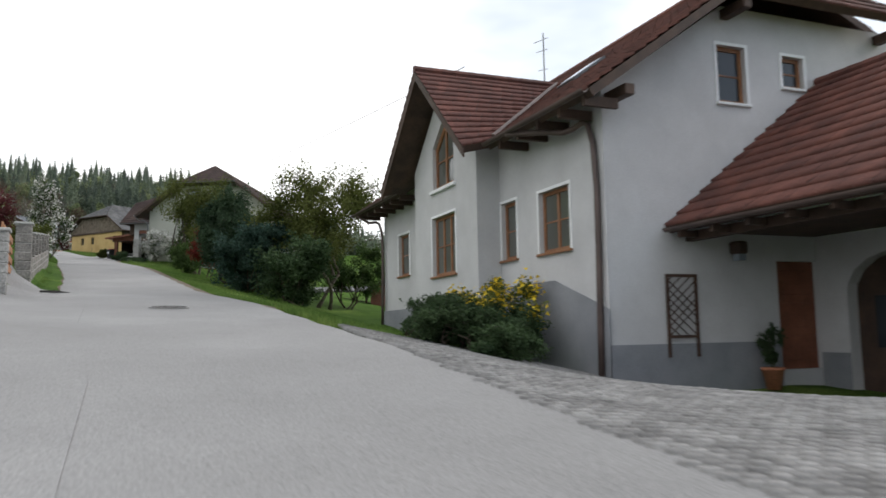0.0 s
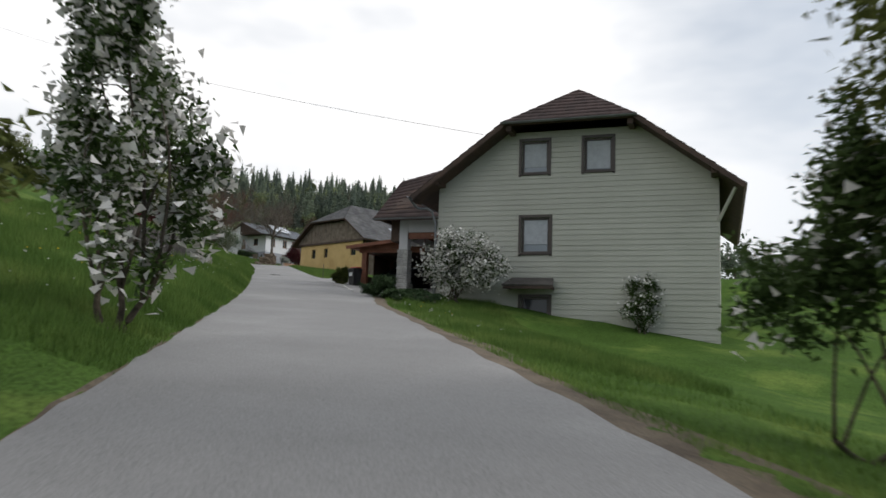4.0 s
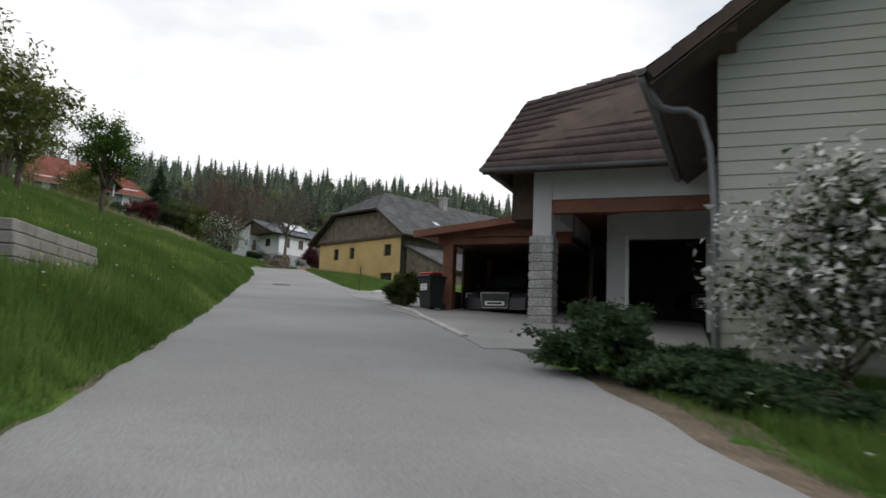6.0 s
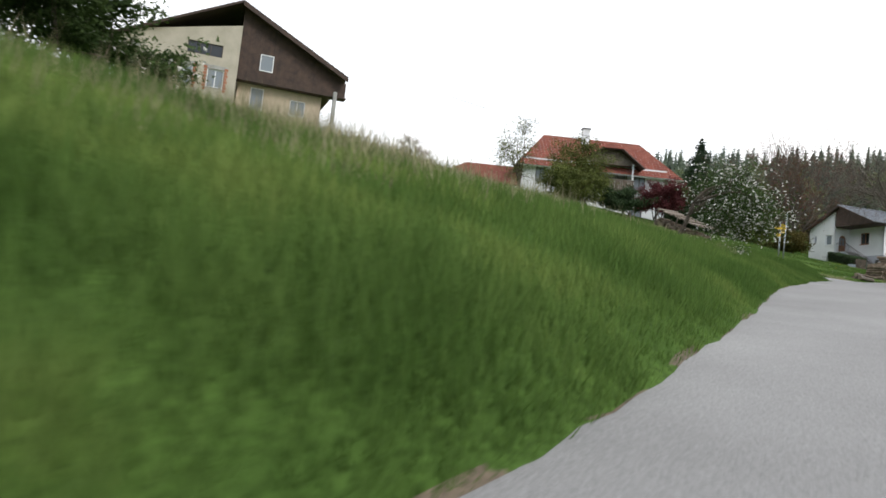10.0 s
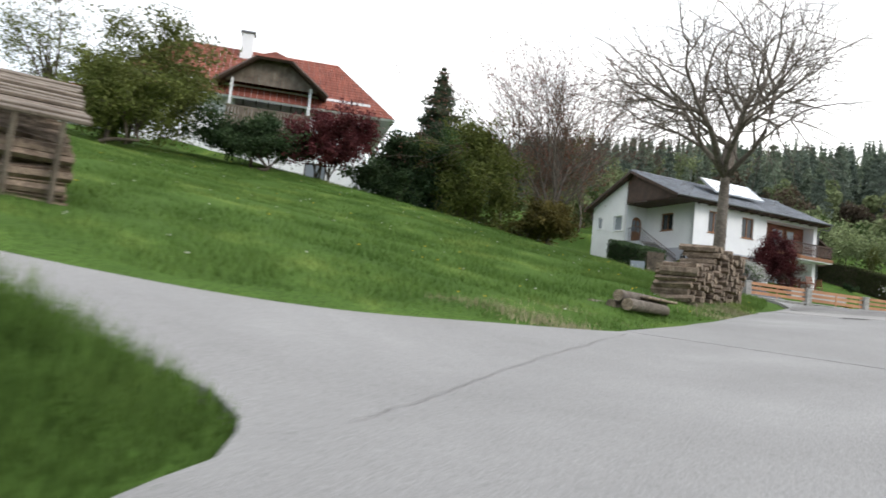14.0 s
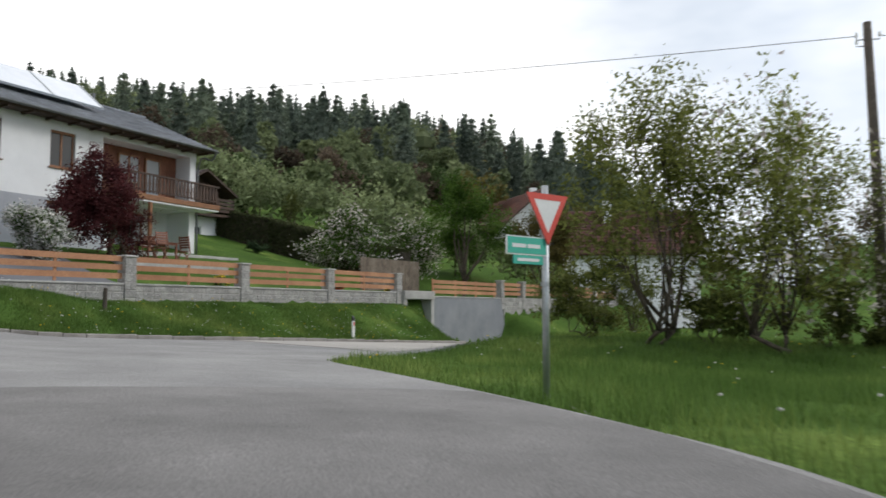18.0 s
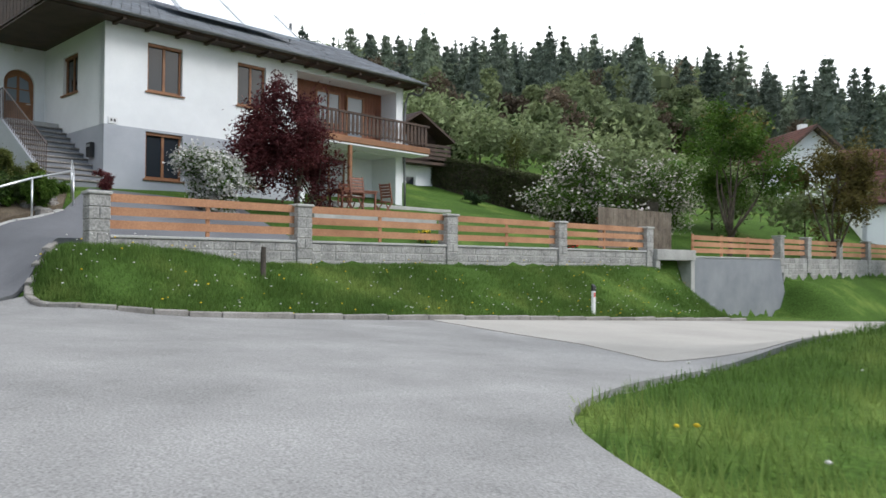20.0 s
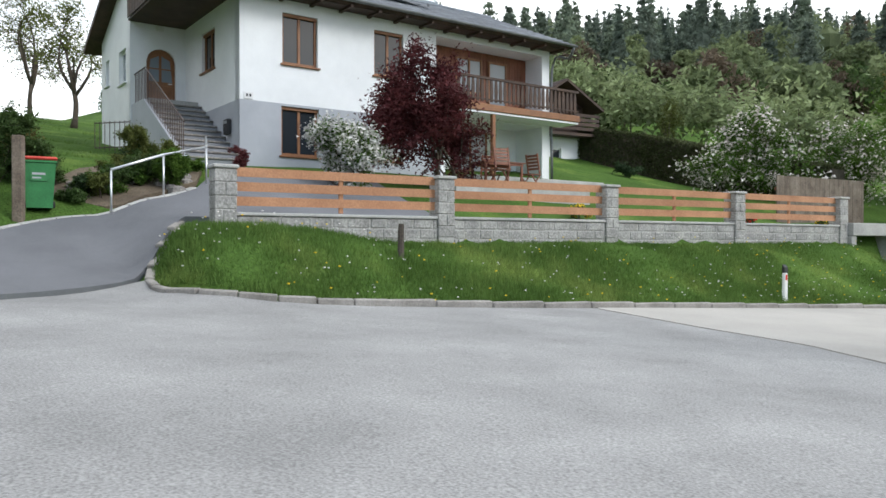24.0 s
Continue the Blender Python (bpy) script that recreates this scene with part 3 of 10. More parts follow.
DRIVEWAY = [tuple(p) for p in KERB[:7]][::-1] + [fence_xy(-0.3, 0.7), fence_xy(5.6, 0.7), fence_xy(5.6, 5.6)] + DRIVE_LEFT[::-1][:-5] + [fence_xy(-6.0, -4.2)]
LANE = [tuple(v) for v in curve([(-64.2, 128.4), (-65.8, 129.7), (-66.8, 130.75)] + LANE_NEAR, 5)] + \
       [tuple(v) for v in curve([(-73.6, 126.0), (-72.3, 128.4), (-71.2, 130.2), (-70.75, 131.9), (-70.6, 134.0), (-70.6, 136.3), (-70.5, 138.3), (-70.6, 141.0)], 5)] + [(-66.6, 141.0), (-63.8, 133.5), (-62.6, 129.5)]
YARD = [(-28.9, 74.7), (-27.0, 76.4), (-26.0, 77.2), (-26.0, 86.5), (-31.6, 88.5), (-34.4, 87.6), (-33.9, 83.6), (-33.3, 82.2), (-32.2, 80.6), (-31.3, 79.3), (-30.0, 77.0)]
SIDE_YARD = [(-36.1, 86.4), (-35.0, 84.9), (-33.0, 86.8), (-28.6, 92.5), (-26.0, 99.0), (-31.0, 101.0), (-36.8, 92.8), (-38.6, 91.0)]
FORECOURT = [(5.6, 0.5), (3.4, 7.0), (1.4, 13.0), (-0.2, 17.4), (-1.0, 19.6), (-2.3, 23.4), (-3.0, 26.0), (1.0, 27.6), (14.5, 24.5), (15.0, 8.0)]
GATE_DRIVE = [(-1.4, 13.0), (-3.8, 18.6), (-6.2, 23.3), (-8.4, 28.2), (-9.6, 30.5), (-10.8, 31.3), (-11.6, 31.5), (-13.8, 29.0), (-16.0, 22.0), (-9.0, 9.0)]


def paved(x, y, inset=0.25):
    s, u, _ = road_place(x, y)
    res = (u > -half_left(s) + inset) & (u < half_right(s) - 0.25) & (y < 152)
    for p in (JUNCTION, DRIVEWAY, LANE, YARD, SIDE_YARD, FORECOURT, GATE_DRIVE):
        res |= inside(p, x, y)
    return res


def graded(a, b, lo, hi, fine, grow=1.22):
    mid = list(np.arange(lo, hi + 1e-6, fine))
    left, right, d = [], [], fine
    v = lo
    while v > a:
        d *= grow
        v -= d
        left.append(v)
    d, v = fine, hi
    while v < b:
        d *= grow
        v += d
        right.append(v)
    return np.array(left[::-1] + mid + right)


gx, gy = graded(-1500, 1500, -110, 16, 0.4), graded(-1200, 2200, -4, 208, 0.4)
X, Y = np.meshgrid(gx, gy)
Z = ground(X, Y)
bumps = 0.05 * np.sin(X * 1.3 + 2 * np.sin(Y * 0.7)) * np.sin(Y * 1.1 + np.cos(X * 0.9))
pv = paved(X, Y, -0.02)
wide, low = pv.copy(), Z.copy()
for dy_, dx_ in ((0, 1), (0, -1), (1, 0), (-1, 0), (1, 1), (1, -1), (-1, 1), (-1, -1)):
    wide |= np.roll(pv, (dy_, dx_), (0, 1))
    low = np.minimum(low, np.roll(Z, (dy_, dx_), (0, 1)))
Z = np.where(pv, np.maximum(low, Z - 0.05) - 0.03, np.where(wide, 0.7 * Z + 0.3 * low - 0.02, Z + bumps))
rs, ru, _ = road_place(X, Y)
beside = np.where(ru < 0, -ru - half_left(rs), ru - half_right(rs))
Z = np.where((beside > -0.1) & (beside < 0.42) & (rs > -30) & (rs < 131) & ~((ru > 0) & (rs < 78)), np.minimum(Z, ground(X, Y) - 0.16), Z)
w, h = len(gx), len(gy)
idx = np.arange(w * h).reshape(h, w)
quads = np.stack([idx[:-1, :-1], idx[:-1, 1:], idx[1:, 1:], idx[1:, :-1]], -1).reshape(-1, 4)
land = new("ground", mesh_arrays("ground", np.stack([X, Y, Z], -1).reshape(-1, 3), quads, meadow))
land.data.polygons.foreach_set("use_smooth", [True] * len(land.data.polygons))
tagged(land, "green meadow hillside rising beside the village road", "ground", kind="structure")


def drape(name, poly, mat, lift, step=0.5, label="", category="", kind="structure", parent=None):
    """A skin over the ground, cut to an outline."""
    p = np.array(poly, float)
    lo, hi = p.min(0) - 1, p.max(0) + 1
    ax, ay = np.arange(lo[0], hi[0], step), np.arange(lo[1], hi[1], step)
    gx_, gy_ = np.meshgrid(ax, ay)
    cx, cy = gx_[:-1, :-1] + step / 2, gy_[:-1, :-1] + step / 2
    keep = inside(poly, cx, cy)
    a, b = p, np.roll(p, -1, 0)
    pts = np.stack([gx_, gy_], -1).reshape(-1, 2)
    near = np.full(len(pts), 1e9)
    best = pts.copy()
    for i in range(len(a)):
        d = b[i] - a[i]
        L = max(d @ d, 1e-9)
        t = np.clip(((pts - a[i]) @ d) / L, 0, 1)
        q = a[i] + t[:, None] * d
        dist = np.hypot(*(pts - q).T)
        m = dist < near
        near[m], best[m] = dist[m], q[m]
    cells = np.argwhere(keep)
    n = gx_.shape[1]
    ids = cells[:, 0] * n + cells[:, 1]
    faces = np.stack([ids, ids + 1, ids + n + 1, ids + n], 1)
    cell_count = np.bincount(faces.ravel(), minlength=len(pts))
    edge = (cell_count > 0) & (cell_count < 4) & (near < step * 0.95)
    pts[edge] = best[edge]
    used = np.unique(faces)
    remap = -np.ones(len(pts), int)
    remap[used] = np.arange(len(used))
    q = pts[used]
    z = ground(q[:, 0], q[:, 1]) + lift
    top = remap[faces]
    sides = np.concatenate([top[:, [k, (k + 1) % 4]] for k in range(4)])
    key = np.sort(sides, 1) @ np.array((len(q) + 1, 1))
    _, first, count = np.unique(key, return_index=True, return_counts=True)
    rim = sides[first[count == 1]]
    v = np.column_stack([q, z])
    v = np.concatenate([v, v, v - np.array((0, 0, 0.12))])
    skirt = np.stack([rim[:, 1], rim[:, 0], rim[:, 0] + len(q), rim[:, 1] + len(q)], 1) + len(q)
    ob = new(name, mesh_arrays(name, v, np.concatenate([top, skirt]), mat))
    ob.data.polygons.foreach_set("use_smooth", [True] * len(top) + [False] * len(skirt))
    ob.parent = parent
    return tagged(ob, label, category, kind=kind)


def strip(name, s0, s1, left, right, mat, lift, label, n=9, step=0.5):
    """A ribbon along the village road between two offsets."""
    ss = np.arange(s0, s1 + 1e-6, step)
    cx, cy = np.interp(ss, ROAD_S, ROAD[:, 0]), np.interp(ss, ROAD_S, ROAD[:, 1])
    tx, ty = np.gradient(cx), np.gradient(cy)
    L = np.hypot(tx, ty)
    tx, ty = tx / L, ty / L
    rag = 0.018 * np.sin(ss * 2.1) + 0.015 * np.sin(ss * 5.3 + 1)
    lo, hi = left(ss) + rag, right(ss) + 0.04 * np.sin(ss * 3.1)
    rows = []
    for k in range(n):
        o = lo + (hi - lo) * k / (n - 1)
        x, y = cx + ty * o, cy - tx * o
        rows.append(np.stack([x, y, ground(x, y) + lift], -1))
    v = np.stack(rows, 1)
    i = np.arange(v.shape[0] * n).reshape(-1, n)
    f = np.stack([i[:-1, :-1], i[:-1, 1:], i[1:, 1:], i[1:, :-1]], -1).reshape(-1, 4)
    ob = new(name, mesh_arrays(name, v.reshape(-1, 3), f, mat))
    ob.data.polygons.foreach_set("use_smooth", [True] * len(ob.data.polygons))
    return tagged(ob, label, "road", kind="structure")


strip("road", -38, 142.5, lambda s: -half_left(s), half_right, asphalt, 0.03, "narrow grey asphalt village road climbing uphill", 11)
drape("road_junction", JUNCTION, asphalt_dark, 0.034, label="dark worn asphalt of the road junction", category="road")
TRANSITION = [(-70.55, 139.4), (-70.72, 141.5), (-71.2, 143.5), (-72.3, 147.0), (-73.7, 152.2), (-67.0, 152.6), (-66.85, 150.0), (-65.6, 144.0), (-65.4, 138.5)]
drape("road_apron", TRANSITION, asphalt, 0.042, label="light grey asphalt leading into the junction", category="road")
drape("road_patch", [(-73.6, 151.35), (-72.4, 150.4), (-71.2, 149.95), (-66.9, 150.06), (-67.02, 151.9), (-69.9, 151.75), (-71.4, 151.85), (-73.2, 152.1)], asphalt_pale, 0.048, label="lighter resurfaced strip of asphalt", category="road")
drape("road_patch", [(-73.5, 152.3), (-71.4, 152.0), (-67.02, 152.05), (-67.24, 154.3), (-67.9, 157.2), (-68.65, 159.2), (-70.15, 161.6), (-71.2, 161.0), (-73.2, 159.6), (-75.0, 157.4), (-74.6, 155.0)], asphalt_worn, 0.044, label="dark worn strip of asphalt at the junction", category="road")
drape("side_lane", LANE, asphalt, 0.037, label="narrow asphalt lane branching off uphill", category="road")
drape("main_road", [fence_xy(4.5, -8.2), fence_xy(4.65, -6.6), fence_xy(5.2, KERB_AT - 0.02), fence_xy(18, KERB_AT - 0.02), fence_xy(62, KERB_AT - 0.02), fence_xy(62, -9.0), fence_xy(30, -9.0), fence_xy(14, -9.6), (-72.4, 172.4), (-73.4, 170.6)],
      asphalt_light, 0.046, label="pale concrete-coloured main road surface", category="road")
drape("driveway", DRIVEWAY, asphalt_new, 0.05, step=0.3, label="fresh dark asphalt driveway up to the white house", category="driveway")
drape("yard", YARD, asphalt_pale, 0.04, label="pale concrete forecourt before the garage", category="yard")
edge_line = curve([(-34.1, 84.1), (-33.3, 83.0), (-32.4, 81.6), (-31.6, 80.0), (-30.8, 78.5), (-29.6, 76.2)], 4)
edge_home = thing("yard_edging", "pale concrete edging stones along the garage yard", "kerb", kind="structure")
for a_, b_ in zip(edge_line, edge_line[1:]):
    d_ = b_ - a_
    part("edging_stone", Geo(Matrix.Translation((a_.x, a_.y, float(ground(a_.x, a_.y)))) @ Matrix.Rotation(math.atan2(d_.y, d_.x), 4, "Z") @ Matrix.Rotation(-math.atan2(float(ground(b_.x, b_.y) - ground(a_.x, a_.y)), d_.length), 4, "Y")).box(0.006, -0.06, -0.12, d_.length - 0.006, 0.06, 0.075, c=0.012), concrete, edge_home)
drape("side_yard", SIDE_YARD, asphalt_dark, 0.04, label="dark asphalt turn-off beside the carport", category="yard")
drape("gate_drive", GATE_DRIVE, asphalt, 0.036, label="asphalt entrance in front of the garden gate", category="yard")
strip("verge", 13, 66, lambda s: half_right(s) - 0.02, lambda s: half_right(s) - 0.02 + (0.77 + 0.2 * np.sin(s * 0.9)) * smooth(13, 21, s), earth, 0.022, "trodden brown earth edge of the road", 5)
strip("verge", 19, 131, lambda s: -half_left(s) - 0.045 - 0.03 * np.sin(s * 1.7), lambda s: -half_left(s) + 0.03, earth, 0.021, "dark earth edge between asphalt and grass", 4)
strip("verge_turf", 17, 131, lambda s: -half_left(s) - 0.78, lambda s: -half_left(s) + 0.02, meadow, 0.012, "grassy foot of the road bank", 5)
strip("verge_turf", 78, 131, lambda s: half_right(s) - 0.02, lambda s: half_right(s) + 0.78, meadow, 0.012, "grassy verge beside the road", 5)


def draped_bits(poly, step, seed):
    r = random.Random(seed)
    p = np.array(poly)
    lo, hi = p.min(0), p.max(0)
    for i in range(int((hi[1] - lo[1]) / step)):
        for j in range(int((hi[0] - lo[0]) / step)):
            x, y = lo[0] + (j + 0.5 * (i % 2)) * step, lo[1] + i * step
            if inside(poly, np.array([x]), np.array([y]))[0]:
                yield x + r.uniform(-0.012, 0.012), y + r.uniform(-0.012, 0.012), r


drape("forecourt", FORECOURT, joint, 0.02, label="granite sett forecourt of the white house", category="paving")

# kerb at the junction: one stone after another
kerb_home = thing("kerb", "row of worn concrete kerbstones round the grass bank", "kerb", kind="structure")
kp = [Vector(p) for p in curve([Vector((x, y)) for x, y in KERB[::2]], 10)]
lengths = [0.0]
for a_, b_ in zip(kp, kp[1:]):
    lengths.append(lengths[-1] + (b_ - a_).length)
kerb_mesh = Geo().box(-0.49, -0.07, -0.15, 0.49, 0.07, 0.11, c=0.02).mesh("kerbstone", kerbstone)


def at_length(d):
    i = min(max(np.searchsorted(lengths, d) - 1, 0), len(kp) - 2)
    t = (d - lengths[i]) / max(lengths[i + 1] - lengths[i], 1e-6)
    return kp[i].lerp(kp[i + 1], t)


d = 0.25
rk = random.Random(4)
while d < lengths[-1] - 0.5:
    near_bend = d < 6.5
    half = 0.26 if near_bend else 0.49
    a_, b_ = at_length(max(d - half, 0)), at_length(min(d + half, lengths[-1]))
    c_ = (a_ + b_) / 2
    za, zb = float(junction_ground(a_.x, a_.y) if False else ground(a_.x, a_.y)), float(ground(b_.x, b_.y))
    ob = part("kerbstone", kerb_mesh, kerbstone, kerb_home)
    base = min(float(ground(c_.x + e, c_.y + f)) for e in (-0.12, 0, 0.12) for f in (-0.12, 0, 0.12))
    dirv = b_ - a_
    ob.matrix_basis = Matrix.Translation((c_.x, c_.y, base + 0.03 + rk.uniform(-0.01, 0.01))) @ Matrix.Rotation(math.atan2(dirv.y, dirv.x), 4, "Z") @ Matrix.Rotation(-math.atan2(zb - za, dirv.length) * 0.6 + rk.uniform(-0.01, 0.01), 4, "Y") @ Matrix.Diagonal(((b_ - a_).length / 0.98, 1, 1, 1))
    d += 2 * half + 0.012


def manhole(x, y, turn=0.0):
    z = float(ground(x, y)) + 0.037
    e = 0.2
    nx, ny = (float(ground(x + e, y)) - float(ground(x - e, y))) / (2 * e), (float(ground(x, y + e)) - float(ground(x, y - e))) / (2 * e)
    m = Matrix.Translation((x, y, z)) @ Vector((0, 0, 1)).rotation_difference(Vector((-nx, -ny, 1))).to_matrix().to_4x4() @ Matrix.Rotation(turn, 4, "Z")
    home = thing("manhole_cover", "round cast-iron manhole cover set in the asphalt", "manhole", m, "manhole covers")
    part("ring", lathe([(0.36, 0.0), (0.36, 0.012), (0.33, 0.014), (0.33, 0.0)], 32), asphalt_dark, home)
    cover = part("lid", lathe([(0.325, 0.0), (0.325, 0.010), (0.0, 0.010)], 32), iron, home)
    g = Geo()
    for r_ in (0.09, 0.16, 0.23, 0.29):
        n = int(r_ * 60)
        for k in range(n):
            a = 2 * math.pi * (k + 0.5 * (n % 2)) / n
            g.box(-0.02, -0.014, 0.0, 0.02, 0.014, 0.006, Matrix.Rotation(a, 4, "Z") @ Matrix.Translation((r_, 0, 0.010)) @ Matrix.Rotation(math.pi / 2, 4, "Z"))
    part("studs", g, iron, cover, kind="stuff")
    return home


manhole(-6.33, 27.1)
manhole(-41.4, 91.3, 0.4)
manhole(-70.6, 149.3, 0.9)


# ---------------------------------------------------------------- parts of houses
def frame_m(x, y, z, angle):
    return Matrix.Translation((x, y, z)) @ Matrix.Rotation(radians(angle), 4, "Z")


def wall(home, name, m, outline, holes, mat, thick=0.35, label=""):
    return part(name, Geo(m).sheet(outline, [[(a, b), (c, b), (c, d), (a, d)] for a, b, c, d in holes], thick), mat, home, label)


def window(home, m, x0, z0, x1, z1, mat, pane=None, cross=1, bar=0, depth=0.10, fw=0.08, sill=None, trim=None, label="", head=None, boards=None):
    """A window in an opening of a wall: frame, wings, panes, and where given sill and trim. Its front is at y = depth."""
    pane = pane or glass_dark
    g = Geo(m)
    g.box(x0, depth, z0, x0 + fw, depth + 0.07, z1, c=0.008).box(x1 - fw, depth, z0, x1, depth + 0.07, z1, c=0.008)
    g.box(x0 + fw, depth + 0.002, z0, x1 - fw, depth + 0.068, z0 + fw).box(x0 + fw, depth + 0.002, z1 - fw, x1 - fw, depth + 0.068, z1)
    n = cross + 1
    wide = (x1 - x0 - 2 * fw) / n
    for k in range(1, n):
        c = x0 + fw + wide * k
        g.box(c - fw * 0.55, depth + 0.004, z0 + fw, c + fw * 0.55, depth + 0.066, z1 - fw, c=0.006)
    for k in range(n):
        for b in range(bar):
            zc = z0 + fw + (z1 - z0 - 2 * fw) * (b + 1) / (bar + 1)
            g.box(x0 + fw + wide * k + (0.5 * fw if k else 0), depth + 0.02, zc - 0.015, x0 + fw + wide * (k + 1) - (0.5 * fw if k < n - 1 else 0), depth + 0.055, zc + 0.015)
    win = part("window", g, mat, home, label)
    for k in range(n):
        part("pane", Geo(m).box(x0 + fw + wide * k, depth + 0.035, z0 + fw, x0 + fw + wide * (k + 1), depth + 0.05, z1 - fw), pane, win)
    if sill:
        part("sill", Geo(m).box(x0 - 0.07, -0.07, z0 - 0.06, x1 + 0.07, depth, z0 - 0.003, c=0.01), sill, win)
    if head:
        part("blind_box", Geo(m).box(x0, depth - 0.05, z1 - 0.10, x1, depth - 0.002, z1, c=0.01), head, win)
    if trim:
        t = Geo(m)
        t.box(x0 - 0.065, -0.02, z0 - 0.065, x0 - 0.003, 0.03, z1 + 0.065).box(x1 + 0.003, -0.02, z0 - 0.065, x1 + 0.065, 0.03, z1 + 0.065)
        t.box(x0 - 0.003, -0.02, z1 + 0.003, x1 + 0.003, 0.03, z1 + 0.065).box(x0 - 0.003, -0.02, z0 - 0.065, x1 + 0.003, 0.03, z0 - 0.06)
        part("trim", t, trim, win)
    return win


def roof_plane(home, a, b, c, d, mat, tile=0.3, course=0.34, thick=0.16, under=None, lift=0.035, seed=0, label="", jag=0.0):
    """A roof slope: a, b along the eave, c, d along the ridge (counter-clockwise from above), with its courses of tiles."""
    a, b, c, d = (Vector(p) for p in (a, b, c, d))
    board = part("roof", Geo().slab([a, b, c, d], thick), under or dark_wood, home)
    up = (b - a).cross(d - a).normalized()
    rows = max(1, round(((a - d).length + (b - c).length) / 2 / course))
    r = random.Random(seed)
    verts, faces = [], []
    for j in range(rows):
        v0, v1 = j / rows, min((j + 1.12) / rows, 1.0)
        l0, r0, l1, r1 = a.lerp(d, v0), b.lerp(c, v0), a.lerp(d, v1), b.lerp(c, v1)
        n = max(1, round((r0 - l0).length / tile))
        for k in range(n):
            e = (0.5 * (j % 2)) / n
            u0, u1 = max(0, (k - e * n) / n), min(1, (k + 1 - e * n) / n)
            if k == n - 1:
                u1 = 1
            if u1 - u0 < 1e-4:
                continue
            h = lift + r.uniform(-0.006, 0.010)
            p = [l0.lerp(r0, u0) + up * h, l0.lerp(r0, u1) + up * h, l1.lerp(r1, u1) + up * 0.008, l1.lerp(r1, u0) + up * 0.008]
            gap = (p[1] - p[0]) * 0.02
            q = [p[0] + gap, p[1] - gap, p[2] - gap, p[3] + gap, p[0] + gap - up * (h - 0.002), p[1] - gap - up * (h - 0.002)]
            i = len(verts)
            verts += [tuple(x) for x in q]
            faces += [(i, i + 1, i + 2), (i, i + 2, i + 3), (i, i + 4, i + 5), (i, i + 5, i + 1)]
    part("tiles", mesh_arrays("tiles", verts, faces, mat), mat, board, label, kind="stuff")
    return board


def ridge_row(home, a, b, mat, r=0.11, step=0.38):
    a, b = Vector(a), Vector(b)
    n = max(1, int((b - a).length / step))
    g = Geo()
    for k in range(n):
        p, q = a.lerp(b, k / n), a.lerp(b, (k + 1.08) / n)
        g.tube([p, q], [r, r * 0.9], 8)
    return part("ridge_tiles", g, mat, home, kind="stuff")


def gutter(home, a, b, mat, r=0.075):
    a, b = Vector(a), Vector(b)
    t = (b - a).normalized()
    s = t.cross(Vector((0, 0, 1))).normalized()
    g = Geo()
    n = 8
    verts = []
    for p in (a, b):
        for rr in (r, r - 0.012):
            for k in range(n + 1):
                w_ = math.pi * k / n
                verts.append(tuple(p + s * math.cos(w_) * rr + Vector((0, 0, -1)) * math.sin(w_) * rr))
    m = n + 1
    faces = []
    for k in range(n):
        faces += [(k, k + 1, 2 * m + k + 1, 2 * m + k), (m + k + 1, m + k, 3 * m + k, 3 * m + k + 1), (k, m + k, m + k + 1, k + 1), (2 * m + k + 1, 3 * m + k + 1, 3 * m + k, 2 * m + k)]
    g.add(verts, faces)
    return part("gutter", g, mat, home)


def downpipe(home, points, mat, r=0.05):
    return part("downpipe", Geo().tube(curve([Vector(p) for p in points], 4) if len(points) > 2 else points, r, 10), mat, home, smooth=True)


def boards(home, name, m, x0, x1, z0, z1, width, mat, thick=0.025, gap=0.01, top=None, parts=True):
    """Upright boards side by side, each a piece of its own. top(x) cuts their upper ends."""
    n = max(1, round((x1 - x0) / width))
    w_ = (x1 - x0) / n
    for k in range(n):
        a, b = x0 + k * w_ + gap / 2, x0 + (k + 1) * w_ - gap / 2
        ta, tb = (top(a), top(b)) if top else (z1, z1)
        y = -0.004 * (k % 2)
        verts = [(a, y - thick, z0), (b, y - thick, z0), (b, y, z0), (a, y, z0), (a, y - thick, ta), (b, y - thick, tb), (b, y, tb), (a, y, ta)]
        g = Geo(m).add(verts, [(0, 3, 2, 1), (4, 5, 6, 7), (0, 1, 5, 4), (1, 2, 6, 5), (2, 3, 7, 6), (3, 0, 4, 7)])
        part(name, g, mat, home)


